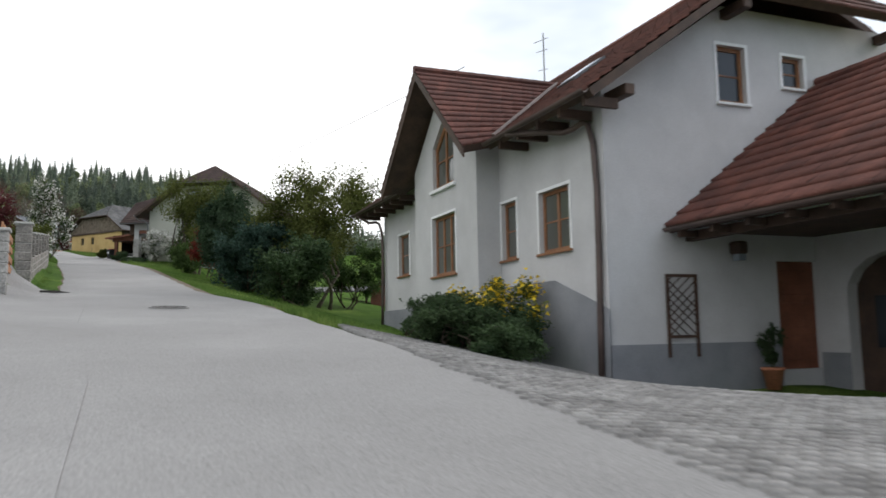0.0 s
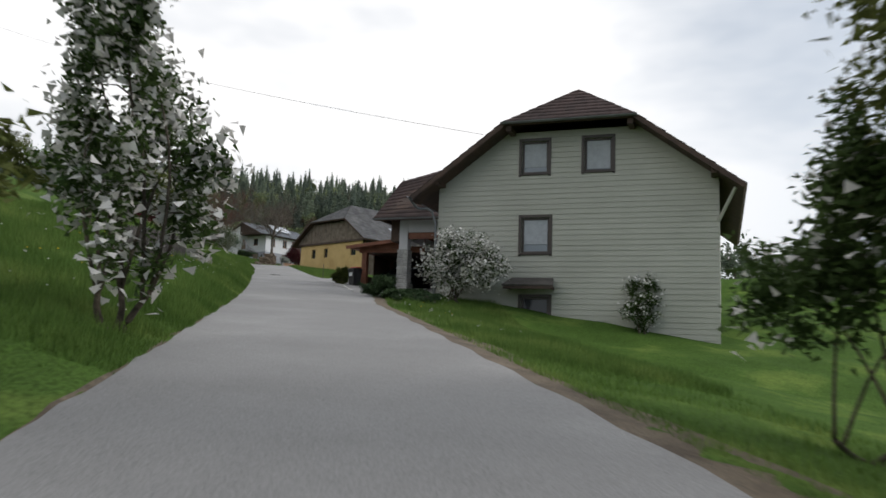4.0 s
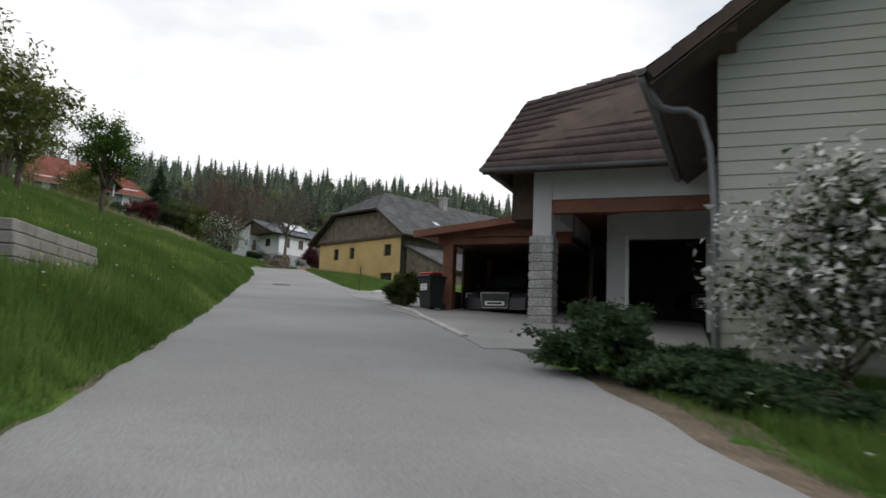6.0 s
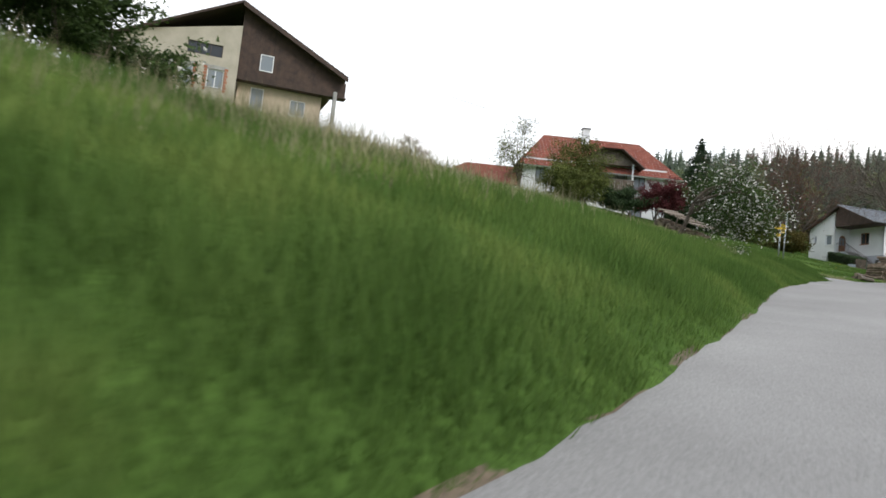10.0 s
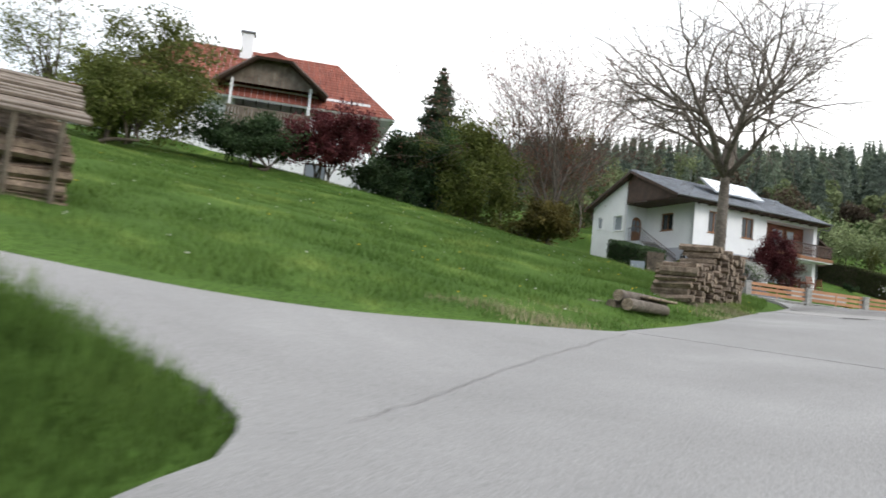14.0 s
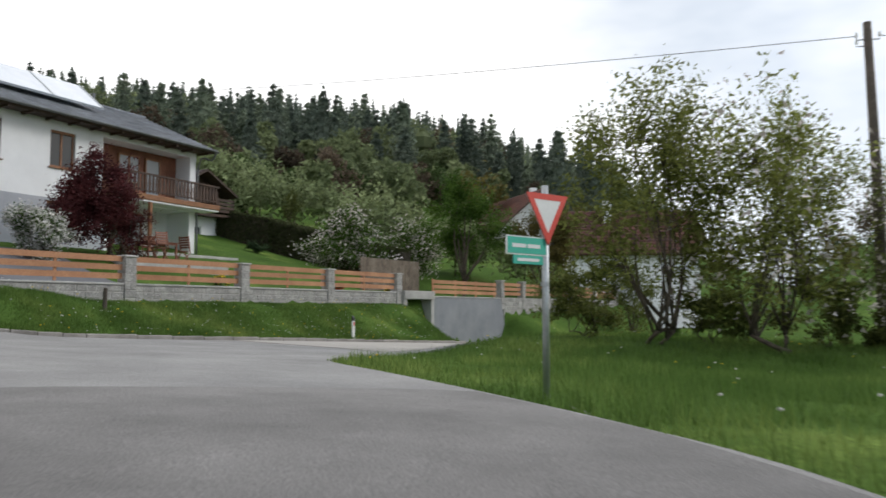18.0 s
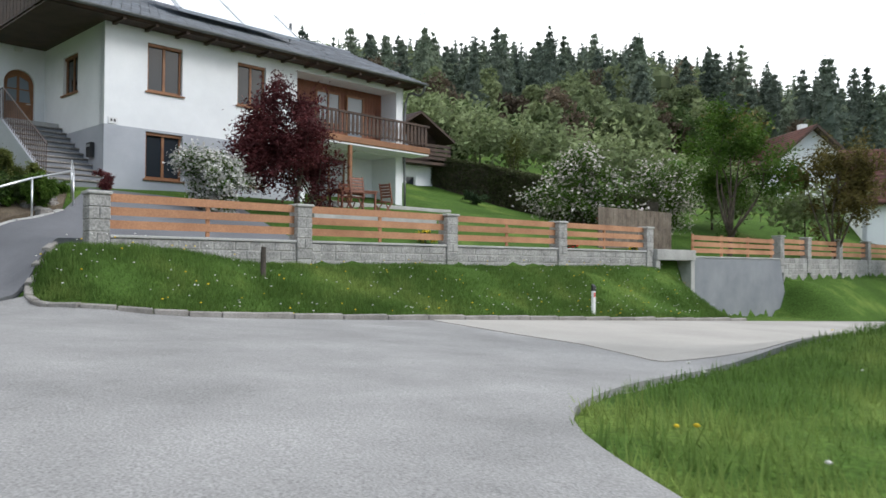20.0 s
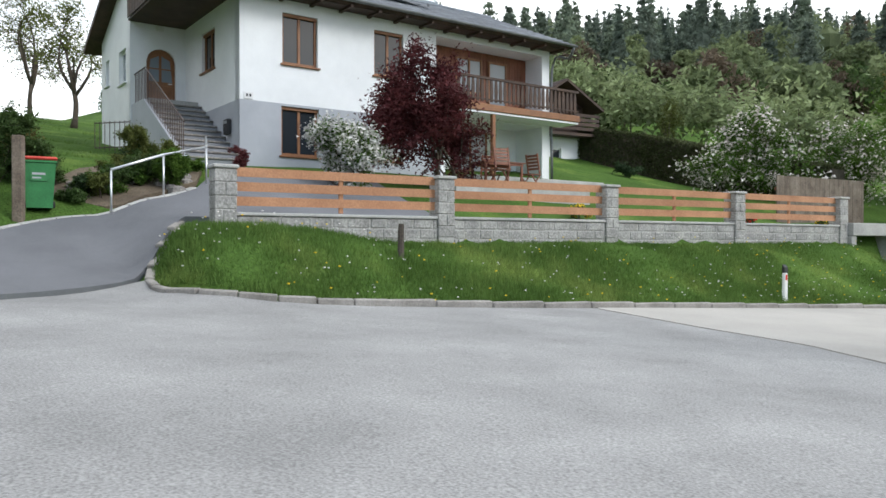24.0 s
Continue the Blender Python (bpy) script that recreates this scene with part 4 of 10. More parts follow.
def planks(home, name, m, x0, x1, z0, z1, height, mat, thick=0.03, lap=0.012, left=None, right=None, holes=()):
    """Level cladding boards, each a piece of its own, cut round openings. left(z), right(z): the ends under a gable."""
    n = max(1, round((z1 - z0) / height))
    hgt = (z1 - z0) / n
    for k in range(n):
        a, b = z0 + k * hgt, z0 + (k + 1) * hgt - 0.006
        mid = (a + b) / 2
        xa, xb = (left(b) if left else x0), (right(b) if right else x1)
        cuts = sorted((h[0], h[2]) for h in holes if h[1] < mid < h[3])
        spans, p = [], xa
        for c0, c1 in cuts:
            if c0 > p:
                spans.append((p, c0))
            p = max(p, c1)
        if xb > p:
            spans.append((p, xb))
        for s0, s1 in spans:
            if s1 - s0 < 0.05:
                continue
            verts = [(s0, -thick - lap, a), (s1, -thick - lap, a), (s1, 0, a), (s0, 0, a), (s0, -thick + lap, b), (s1, -thick + lap, b), (s1, 0, b), (s0, 0, b)]
            part(name, Geo(m).add(verts, [(0, 3, 2, 1), (4, 5, 6, 7), (0, 1, 5, 4), (1, 2, 6, 5), (2, 3, 7, 6), (3, 0, 4, 7)]), mat, home)


def turned(x, y, angle, z=0.0):
    return Matrix.Translation((x, y, z)) @ Matrix.Rotation(radians(angle), 4, "Z")


I4 = Matrix()


# ---------------------------------------------------------------- white house at the junction
def white_house():
    h = thing("house", "white plastered house with a grey basement, brown windows and a loggia", "house", frame_m(-90.93, 176.70, 24.3, 73))
    holes = [(1.28, 0.46, 2.51, 1.93), (4.4, 0.5, 5.5, 1.9), (1.32, 3.2, 2.48, 4.72), (4.48, 3.25, 5.60, 4.72), (6.92, 2.6, 11.80, 4.88), (7.3, 0.05, 11.80, 2.22)]
    wall(h, "wall", I4, [(0, -1.2), (12.17, -1.2), (12.17, 5.4), (0, 5.4)], holes, plaster)
    part("basement_wall", Geo(Matrix.Translation((0, -0.014, 0))).sheet([(-0.014, -1.2), (7.1, -1.2), (7.1, 2.0), (-0.014, 2.0)], [[(a, b), (c, b), (c, d), (a, d)] for a, b, c, d in holes[:2]], 0.03), plinth, h, "grey basement plaster")
    for x0, z0, x1, z1 in holes[:2]:
        window(h, I4, x0, z0, x1, z1, oak, glass_dark, 1, head=oak, sill=oak)
    for x0, z0, x1, z1 in holes[2:4]:
        window(h, I4, x0, z0, x1, z1, oak, glass_dark, 1, head=oak, sill=oak)
    # side of the front block
    s = turned(0, 5.0, -90)
    wall(h, "wall", s, [(0, -1.2), (4.998, -1.2), (4.998, 5.2), (0, 5.2)], [(1.69, 3.3, 2.92, 4.55)], plaster, 0.3)
    window(h, s, 1.69, 3.3, 2.92, 4.55, oak, glass_dark, 1, head=oak, sill=oak)
    part("basement_wall", Geo(turned(-0.014, 5.0, -90)).sheet([(0, -1.2), (5.014, -1.2), (5.014, 2.0), (0.9, 2.0), (0, 2.4)], (), 0.012), plinth, h, "grey basement plaster")
    # wall with the arched door
    arch = [(-1.28, 2.45), (-0.32, 2.45), (-0.32, 3.85)] + [(-0.8 + 0.48 * math.cos(a), 3.85 + 0.48 * math.sin(a)) for a in np.linspace(0.15, math.pi - 0.15, 9)] + [(-1.28, 3.85)]
    part("wall", Geo(Matrix.Translation((0, 5.0, 0))).sheet([(-1.8, -0.5), (0.0, -0.5), (0.0, 6.6), (-1.8, 6.6)], [arch], 0.3), plaster, h)
    door = part("door", Geo(Matrix.Translation((0, 5.12, 0))).sheet([(x, z) for x, z in arch], [[(-1.2, 3.25), (-0.84, 3.25), (-0.84, 4.12), (-1.12, 3.98)], [(-0.76, 3.25), (-0.40, 3.25), (-0.48, 3.98), (-0.76, 4.12)]], 0.06), oak, h, "arched brown wooden door with glazed top")
    for a_, b_ in ((-1.2, -0.84), (-0.76, -0.40)):
        part("pane", Geo().box(a_, 5.14, 3.25, b_, 5.16, 4.12), glass_milk, door)
        part("panel", Geo().box(a_, 5.10, 2.55, b_, 5.125, 3.12, c=0.01), oak, door)
        part("bar", Geo().box(a_, 5.125, 3.66, b_, 5.15, 3.70), oak, door)
    part("handle", Geo().tube([(-0.42, 5.08, 3.2), (-0.55, 5.07, 3.2)], 0.014, 6), steel_bright, door)
    # left block
    l = turned(-1.8, 9.1, -90)
    lw = [(0.64, 3.5, 1.19, 4.4), (2.61, 3.22, 3.57, 4.35)]
    wall(h, "wall", l, [(0, -1.0), (4.098, -1.0), (4.098, 6.95), (0, 5.3)], lw, plaster, 0.3)
    for x0, z0, x1, z1 in lw:
        window(h, l, x0, z0, x1, z1, frame_white, glass_milk, 0, sill=plaster)
    wall(h, "wall", turned(12.17, 0, 90), [(0.002, -1.2), (9.1, -1.2), (9.1, 5.2), (4.3, 7.25), (0.002, 5.35)], (), plaster, 0.3)
    wall(h, "wall", turned(12.17, 9.1, 180), [(0, -1), (13.95, -1), (13.95, 5.2), (0, 5.2)], (), plaster, 0.3)
    # gable cladding and soffit over the entrance
    boards(h, "cladding_board", turned(-1.86, 5.0, -90), 0.0, 5.6, 5.18, 7.2, 0.16, dark_wood, top=lambda x: 5.3 + (5.75 - x) * 0.435 - 0.15)
    part("soffit", Geo().box(-1.85, -0.6, 5.10, -0.002, 4.99, 5.16), dark_wood, h)
    part("soffit", Geo().box(-0.002, -0.62, 5.10, 12.6, -0.002, 5.14), dark_wood, h)
    roof_plane(h, (-2.3, -0.8, 5.24), (12.75, -0.8, 5.24), (12.75, 4.3, 7.48), (-2.3, 4.3, 7.48), tile_grey, 0.3, 0.36, seed=1, lift=0.05)
    roof_plane(h, (12.75, 9.8, 5.05), (-2.3, 9.8, 5.05), (-2.3, 4.3, 7.48), (12.75, 4.3, 7.48), tile_grey, 0.3, 0.36, seed=2, lift=0.05)
    ridge_row(h, (-2.3, 4.3, 7.50), (12.75, 4.3, 7.50), tile_grey)
    gutter(h, (-2.3, -0.88, 5.22), (12.75, -0.88, 5.22), zinc_grey)
    downpipe(h, [(12.6, -0.88, 5.15), (12.6, -0.6, 4.8), (12.25, -0.08, 4.5), (12.25, -0.07, 0.0)], zinc_grey)
    for k in range(13):
        part("rafter_end", Geo().box(0.2 + k, -0.78, 5.02, 0.3 + k, -0.01, 5.12), dark_wood, h)
    # solar collector and pipes
    up = Vector((0, 5.1, 2.24)).normalized()
    n = Vector((0, -2.24, 5.1)).normalized()
    col = part("solar_collector", Geo().slab([Vector((3.0, 1.25, 6.5)), Vector((7.9, 1.25, 6.5)), Vector((7.9, 2.9, 7.75)), Vector((3.0, 2.9, 7.75))], 0.1), solar, h, "bright solar collector on the roof")
    for x in (3.0, 5.4, 7.8):
        part("collector_frame", Geo().slab([Vector((x, 1.24, 6.52)), Vector((x + 0.08, 1.24, 6.52)), Vector((x + 0.08, 2.9, 7.78)), Vector((x, 2.9, 7.78))], 0.12), metal_grey, col)
    part("vent_pipe", Geo().tube([(8.4, 2.6, 6.6), (8.4, 2.6, 7.5)], 0.06, 8), zinc_grey, h)
    part("antenna", Geo().tube([(3.4, 4.3, 7.4), (3.4, 4.3, 8.6)], 0.02, 6).tube([(3.0, 4.3, 8.4), (3.8, 4.3, 8.4)], 0.01, 5), zinc_grey, h)
    # loggia
    part("loggia_back", Geo().box(6.9, 0.95, 2.6, 11.85, 1.05, 4.95), red_wood, h)
    boards(h, "panel_board", Matrix.Translation((0, 0.95, 0)), 6.95, 11.8, 2.62, 4.86, 0.14, red_wood, thick=0.02)
    part("loggia_floor", Geo().box(6.88, 0.0, 2.42, 11.82, 0.95, 2.595), concrete, h)
    part("loggia_ceiling", Geo().box(6.9, 0.35, 4.885, 11.82, 0.95, 4.95), plaster, h)
    for a_, b_ in ((6.60, 6.918), (11.803, 12.12)):
        part("loggia_side", Geo().box(a_, 0.353, 2.42, b_, 1.7, 5.0), plaster, h)
    window(h, Matrix.Translation((0, 0.85, 0)), 8.4, 3.3, 9.6, 4.6, oak, glass_milk, 1, depth=0.0)
    window(h, Matrix.Translation((0, 0.85, 0)), 9.9, 2.65, 10.8, 4.6, oak, glass_milk, 0, depth=0.0, label="glazed balcony door")
    slab = part("balcony", Geo().box(6.8, -1.05, 2.34, 12.75, 0.0, 2.58, c=0.02), oak, h, "orange-brown balcony edge board")
    part("balcony_underside", Geo().box(6.85, -1.0, 2.27, 12.7, -0.02, 2.337), plaster, slab)
    rail = part("balcony_rail", Geo().box(6.82, -1.02, 3.42, 12.72, -0.94, 3.50).box(6.82, -1.01, 2.72, 12.72, -0.95, 2.77).box(12.64, -0.95, 3.42, 12.72, -0.02, 3.50).box(12.65, -0.95, 2.72, 12.71, -0.02, 2.77), dark_wood, h)
    for k in range(29):
        x = 6.9 + k * 0.2
        part("baluster", Geo().sheet([(x, 2.66), (x + 0.10, 2.66), (x + 0.12, 3.05), (x + 0.09, 3.42), (x + 0.01, 3.42), (x - 0.02, 3.05)], (), 0.025, Matrix.Translation((0, -0.99, 0))), dark_wood, rail)
    for k in range(5):
        part("baluster", Geo().box(12.66, -0.85 + k * 0.19, 2.66, 12.69, -0.74 + k * 0.19, 3.42), dark_wood, rail)
    # terrace below
    part("terrace_back", Geo().box(7.28, 1.5, -0.6, 11.85, 1.6, 2.3), plaster, h)
    for a_, b_ in ((7.0, 7.298), (11.803, 12.12)):
        part("terrace_side", Geo().box(a_, 0.353, -0.6, b_, 1.6, 2.3), plaster, h)
    part("terrace_ceiling", Geo().box(7.28, 0.353, 2.225, 11.82, 1.5, 2.3), plaster, h)
    window(h, Matrix.Translation((0, 1.42, 0)), 8.7, 0.1, 10.3, 2.05, oak, glass_milk, 1, depth=0.0, label="glazed terrace door")
    part("terrace_post", Geo().box(8.6, -0.98, -0.35, 8.74, -0.84, 2.265, c=0.01), oak, h)
    part("terrace_slab", Geo().box(6.6, -2.4, -0.7, 12.6, 1.5, 0.0, c=0.02), concrete, h, "pale concrete terrace slab")
    # entrance steps with side walls and rail
    stair = part("stair_wall", Geo(turned(-1.75, 5.0, -90)).sheet([(0, -1.2), (5.4, -1.2), (5.4, 0.15), (1.4, 2.36), (0, 2.36)], (), 0.16), plinth, h, "grey stair wall")
    part("landing", Geo().box(-1.58, 3.62, 0.0, -0.02, 4.99, 2.42), concrete, h)
    for k in range(11):
        part("step", Geo().box(-1.58, 3.62 - 0.36 * (k + 1), -0.9, -0.02, 3.618 - 0.36 * k, 2.37 - 0.2 * (k + 1), c=0.01), plinth_dark, h)
        part("tread", Geo().box(-1.62, 3.58 - 0.36 * (k + 1), 2.372 - 0.2 * (k + 1), -0.02, 3.612 - 0.36 * k, 2.43 - 0.2 * (k + 1), c=0.012), stone_dark, h)
    sr = part("stair_rail", Geo().tube([(-1.68, 4.9, 3.35), (-1.68, 3.6, 3.35), (-1.68, -0.3, 1.15)], 0.025, 6), zinc_brown, h, "brown stair railing")
    for k in range(24):
        y = 3.55 - k * 0.165
        z = 2.38 - (3.62 - y) * 0.556
        part("rail_bar", Geo().tube([(-1.68, y, z - 0.05), (-1.68, y, z + 0.93)], 0.014, 5), zinc_brown, sr)
    for k in range(7):
        part("rail_bar", Geo().tube([(-1.68, 3.7 + k * 0.18, 2.36), (-1.68, 3.7 + k * 0.18, 3.35)], 0.014, 5), zinc_brown, sr)
    yr = part("yard_rail", Geo().tube([(-2.75, 5.6, 1.75), (-1.9, 4.6, 1.75)], 0.02, 6).tube([(-2.75, 5.6, 0.95), (-1.9, 4.6, 0.95)], 0.02, 6), zinc_brown, h, "dark brown railing beside the basement steps")
    for k in range(8):
        part("rail_bar", Geo().tube([(-2.75 + k * 0.121, 5.6 - k * 0.143, 0.4), (-2.75 + k * 0.121, 5.6 - k * 0.143, 1.8)], 0.014, 5), zinc_brown, yr)
    part("wall_lamp", Geo().box(-0.98, 4.9, 4.9, -0.72, 4.998, 5.08, c=0.03), plastic_white, h)
    box_ = part("letterbox", Geo().box(-0.15, 0.6, 1.05, -0.016, 0.95, 1.5, c=0.02), plastic_black, h)
    part("flap", Geo().box(-0.17, 0.64, 1.36, -0.152, 0.91, 1.44), metal_grey, box_)
    part("house_plate", Geo().box(0.12, -0.03, 2.03, 0.40, -0.003, 2.22), sign_white, h, "small white plate with dark bars")
    part("plate_bar", Geo().box(0.18, -0.036, 2.09, 0.24, -0.031, 2.17).box(0.28, -0.036, 2.09, 0.34, -0.031, 2.17), plastic_black, h)
    return h


# ---------------------------------------------------------------- first white house with the red roof
def corner_house():
    h = thing("house", "white house with a red tiled roof, gabled bay and brown windows", "house", frame_m(-3.36, 39.26, 5.6, -67.5))
    L, D = 13.5, 10.3
    holes = [(1.55, 1.35, 2.60, 2.67), (9.2, 1.17, 9.95, 2.50), (11.0, 1.15, 12.25, 2.45)]
    wall(h, "wall", I4, [(0, -1.6), (L, -1.9), (L, 4.05), (0, 4.05)], holes, plaster_warm)
    part("plinth", Geo(Matrix.Translation((0, -0.03, 0))).sheet([(-0.03, -1.6), (4.9, -1.6), (4.9, 0.28), (-0.03, 0.28)], (), 0.028), plinth_dark, h)
    part("plinth", Geo(Matrix.Translation((0, -0.03, 0))).sheet([(9.1, -1.8), (L + 0.03, -1.9), (L + 0.03, -0.1), (11.6, 0.55), (9.1, 0.55)], (), 0.028), plinth_dark, h, "dark grey plinth stepping up")
    for x0, z0, x1, z1 in holes:
        window(h, I4, x0, z0, x1, z1, oak, glass_curtain, 1 if x1 - x0 > 1.1 else 0, 1, trim=plaster, sill=oak)
    b = Matrix.Translation((0, -0.6, 0))
    upper = [(6.3, 3.3), (7.75, 3.3), (7.75, 4.45), (7.02, 5.05), (6.3, 4.45)]
    part("bay_wall", Geo(b).sheet([(4.85, -1.6), (9.12, -1.6), (9.12, 4.05), (6.98, 6.0), (4.85, 4.05)], [[(6.2, 1.0), (7.8, 1.0), (7.8, 2.55), (6.2, 2.55)], upper], 0.3), plaster_warm, h)
    for x in (4.85, 8.87):
        part("bay_side", Geo().box(x, -0.3, -1.6, x + 0.25, -0.002, 4.05), plaster_warm, h)
    part("plinth", Geo(Matrix.Translation((0, -0.63, 0))).sheet([(4.82, -1.6), (9.15, -1.6), (9.15, 0.28), (4.82, 0.28)], (), 0.028), plinth_dark, h)
    window(h, b, 6.2, 1.0, 7.8, 2.55, oak, glass_curtain, 2, 1, trim=plaster, sill=oak)
    wu = part("window", Geo(Matrix.Translation((0, -0.5, 0))).sheet(upper, [[(6.4, 3.4), (6.98, 3.4), (6.98, 4.85), (6.4, 4.36)], [(7.07, 3.4), (7.65, 3.4), (7.65, 4.36), (7.07, 4.85)]], 0.07), oak, h, "brown window with a pointed top")
    part("pane", Geo(Matrix.Translation((0, -0.46, 0))).sheet(upper, (), 0.015), glass_curtain, wu)
    part("bar", Geo().box(6.38, -0.49, 4.02, 7.67, -0.455, 4.06), oak, wu)
    part("sill", Geo().box(6.2, -0.68, 3.2, 7.85, -0.5, 3.29, c=0.01), plaster, wu)
    g = turned(L, 0, 90)
    gh = [(2.77, 4.03, 3.50, 5.22), (4.48, 4.5, 5.08, 5.18), (7.4, 4.03, 8.1, 5.22)]
    wall(h, "wall", g, [(0.002, -1.95), (D, -1.95), (D, 4.0), (7.35, 6.05), (2.95, 6.05), (0.002, 4.0)], gh + [(4.0, -1.32, 5.05, 0.85)], plaster_warm, 0.3)
    for x0, z0, x1, z1 in gh:
        window(h, g, x0, z0, x1, z1, oak, glass_dark, 0, 1, trim=plaster, sill=plaster)
    dr = part("door", Geo(g).box(4.0, 0.08, -1.32, 5.05, 0.14, 0.85, c=0.01), red_wood, h, "red-brown wooden front door")
    for k in range(3):
        part("panel", Geo(g).box(4.14, 0.06, -1.15 + k * 0.66, 4.91, 0.082, -0.65 + k * 0.66, c=0.01), red_wood, dr)
    wall(h, "wall", turned(L, D, 180), [(0, -1.9), (L, -1.9), (L, 4.0), (0, 4.0)], (), plaster_warm, 0.3)
    wall(h, "wall", turned(0, D, -90), [(0.002, -1.9), (D, -1.9), (D, 4.0), (D / 2, 7.6), (0.002, 4.0)], (), plaster_warm, 0.3)
    part("plinth", Geo(turned(L + 0.03, 0, 90)).sheet([(-0.03, -1.95), (3.98, -1.95), (3.98, -0.75), (-0.03, -0.75)], (), 0.028), plinth_dark, h)
    part("plinth", Geo(turned(L + 0.03, 0, 90)).sheet([(5.07, -1.95), (D, -1.95), (D, -0.75), (5.07, -0.75)], (), 0.028), plinth_dark, h)
    # roof: eaves, half hip, gabled bay
    E, R, ry = 3.72, 7.95, D / 2
    sl = (R - E) / (ry + 0.75)
    hip = 6.1
    hy0, hy1 = -0.75 + (hip - E) / sl, D + 0.75 - (hip - E) / sl
    xe, xh = L + 0.75, L - 0.9
    roof_plane(h, (-1.1, -0.75, E), (3.95, -0.75, E), (6.68, hy0, hip), (-1.1, hy0, hip), tile_red, 0.3, 0.34, seed=3, lift=0.05)
    roof_plane(h, (10.0, -0.75, E), (xe, -0.75, E), (xe, hy0, hip), (7.28, hy0, hip), tile_red, 0.3, 0.34, seed=2, lift=0.05)
    roof_plane(h, (-1.1, hy0, hip), (xe, hy0, hip), (xh, ry, R), (-1.1, ry, R), tile_red, 0.3, 0.34, seed=4, lift=0.05)
    roof_plane(h, (xe, D + 0.75, E), (-1.1, D + 0.75, E), (-1.1, ry, R), (xh, ry, R), tile_red, 0.3, 0.5, seed=5)
    roof_plane(h, (xe, hy0, hip), (xe, hy1, hip), (xh, ry + 0.02, R), (xh, ry - 0.02, R), tile_red, 0.3, 0.34, seed=6, lift=0.05)
    ridge_row(h, (-0.75, ry, R + 0.02), (xh, ry, R + 0.02), tile_red)
    ridge_row(h, (xe, hy0, hip + 0.03), (xh, ry, R + 0.02), tile_red)
    az, aw = 6.35, 3.05
    yb = -0.75 + (az - E) / sl
    for sgn in (-1, 1):
        e0 = Vector((6.98 + sgn * aw, -1.35, 3.62))
        i0 = Vector((6.98 + sgn * aw, -0.62, 3.80))
        top0, top1 = Vector((6.98, -1.35, az)), Vector((6.98, yb, az))
        if sgn > 0:
            roof_plane(h, e0, i0, top1, top0, tile_red, 0.3, 0.34, seed=7, lift=0.05)
        else:
            roof_plane(h, i0, e0, top0, top1, tile_red, 0.3, 0.34, seed=8, lift=0.05)
        part("verge_board", Geo().add([tuple(e0 + Vector((0, 0.02, -0.02))), tuple(top0 + Vector((0, 0.02, -0.02))), tuple(top0 + Vector((0, 0.02, -0.26))), tuple(e0 + Vector((0, 0.02, -0.24)))] +
                                      [tuple(e0 + Vector((0, 0.06, -0.02))), tuple(top0 + Vector((0, 0.06, -0.02))), tuple(top0 + Vector((0, 0.06, -0.26))), tuple(e0 + Vector((0, 0.06, -0.24)))],
                                      [(0, 1, 2, 3), (7, 6, 5, 4), (0, 4, 5, 1), (3, 2, 6, 7), (0, 3, 7, 4), (1, 5, 6, 2)]), dark_wood, h)
        valley = Geo().tube([i0 + Vector((0, 0.05, 0.12)), top1 + Vector((0, 0, 0.10))], 0.05, 6)
        part("valley_sheet", valley, zinc_brown, h)
    ridge_row(h, (6.98, -1.35, az + 0.03), (6.98, yb, az + 0.03), tile_red)
    gutter(h, (-1.1, -0.84, E - 0.02), (3.9, -0.84, E - 0.02), zinc_brown)
    gutter(h, (10.1, -0.84, E - 0.02), (xe, -0.84, E - 0.02), zinc_brown)
    downpipe(h, [(-0.5, -0.84, E - 0.08), (-0.3, -0.5, E - 0.35), (-0.06, -0.08, E - 0.7), (-0.06, -0.08, -0.2)], zinc_brown)
    downpipe(h, [(11.2, -0.84, E - 0.08), (12.6, -0.3, E - 0.35), (13.3, -0.09, E - 0.7), (13.3, -0.09, -1.5)], zinc_brown, 0.06)
    for x in np.arange(-0.5, L + 0.5, 0.85):
        if not 3.9 < x < 10.0:
            part("rafter_end", Geo().box(x, -0.72, E - 0.24, x + 0.1, -0.01, E - 0.06), dark_wood, h)
    for y, z in ((2.9, 5.75), (7.2, 5.75), (0.05, 3.72)):
        part("purlin", Geo().box(L, y, z, L + 0.7, y + 0.2, z + 0.2, c=0.01), dark_wood, h)
    sk = part("roof_window", Geo().slab([Vector((9.2, 1.6, E + sl * 2.35 + 0.12)), Vector((10.0, 1.6, E + sl * 2.35 + 0.12)), Vector((10.0, 2.5, E + sl * 3.25 + 0.12)), Vector((9.2, 2.5, E + sl * 3.25 + 0.12))], 0.1), zinc_grey, h)
    part("pane", Geo().slab([Vector((9.28, 1.68, E + sl * 2.43 + 0.14)), Vector((9.92, 1.68, E + sl * 2.43 + 0.14)), Vector((9.92, 2.42, E + sl * 3.17 + 0.14)), Vector((9.28, 2.42, E + sl * 3.17 + 0.14))], 0.02), solar, sk)
    ant = part("antenna", Geo().tube([(2.5, 5.1, 7.4), (2.5, 5.1, 9.9)], 0.025, 6), zinc_grey, h, "thin grey roof antenna")
    for z_, w_ in ((9.7, 0.5), (9.3, 0.35), (8.6, 0.22)):
        part("rod", Geo().tube([(2.5 - w_, 5.0, z_), (2.5 + w_ * 0.3, 5.2, z_)], 0.012, 5), zinc_grey, ant)
    part("chimney_pipe", Geo().tube([(11.0, 4.6, 7.3), (11.0, 4.6, 8.4)], 0.07, 8), zinc_grey, h)
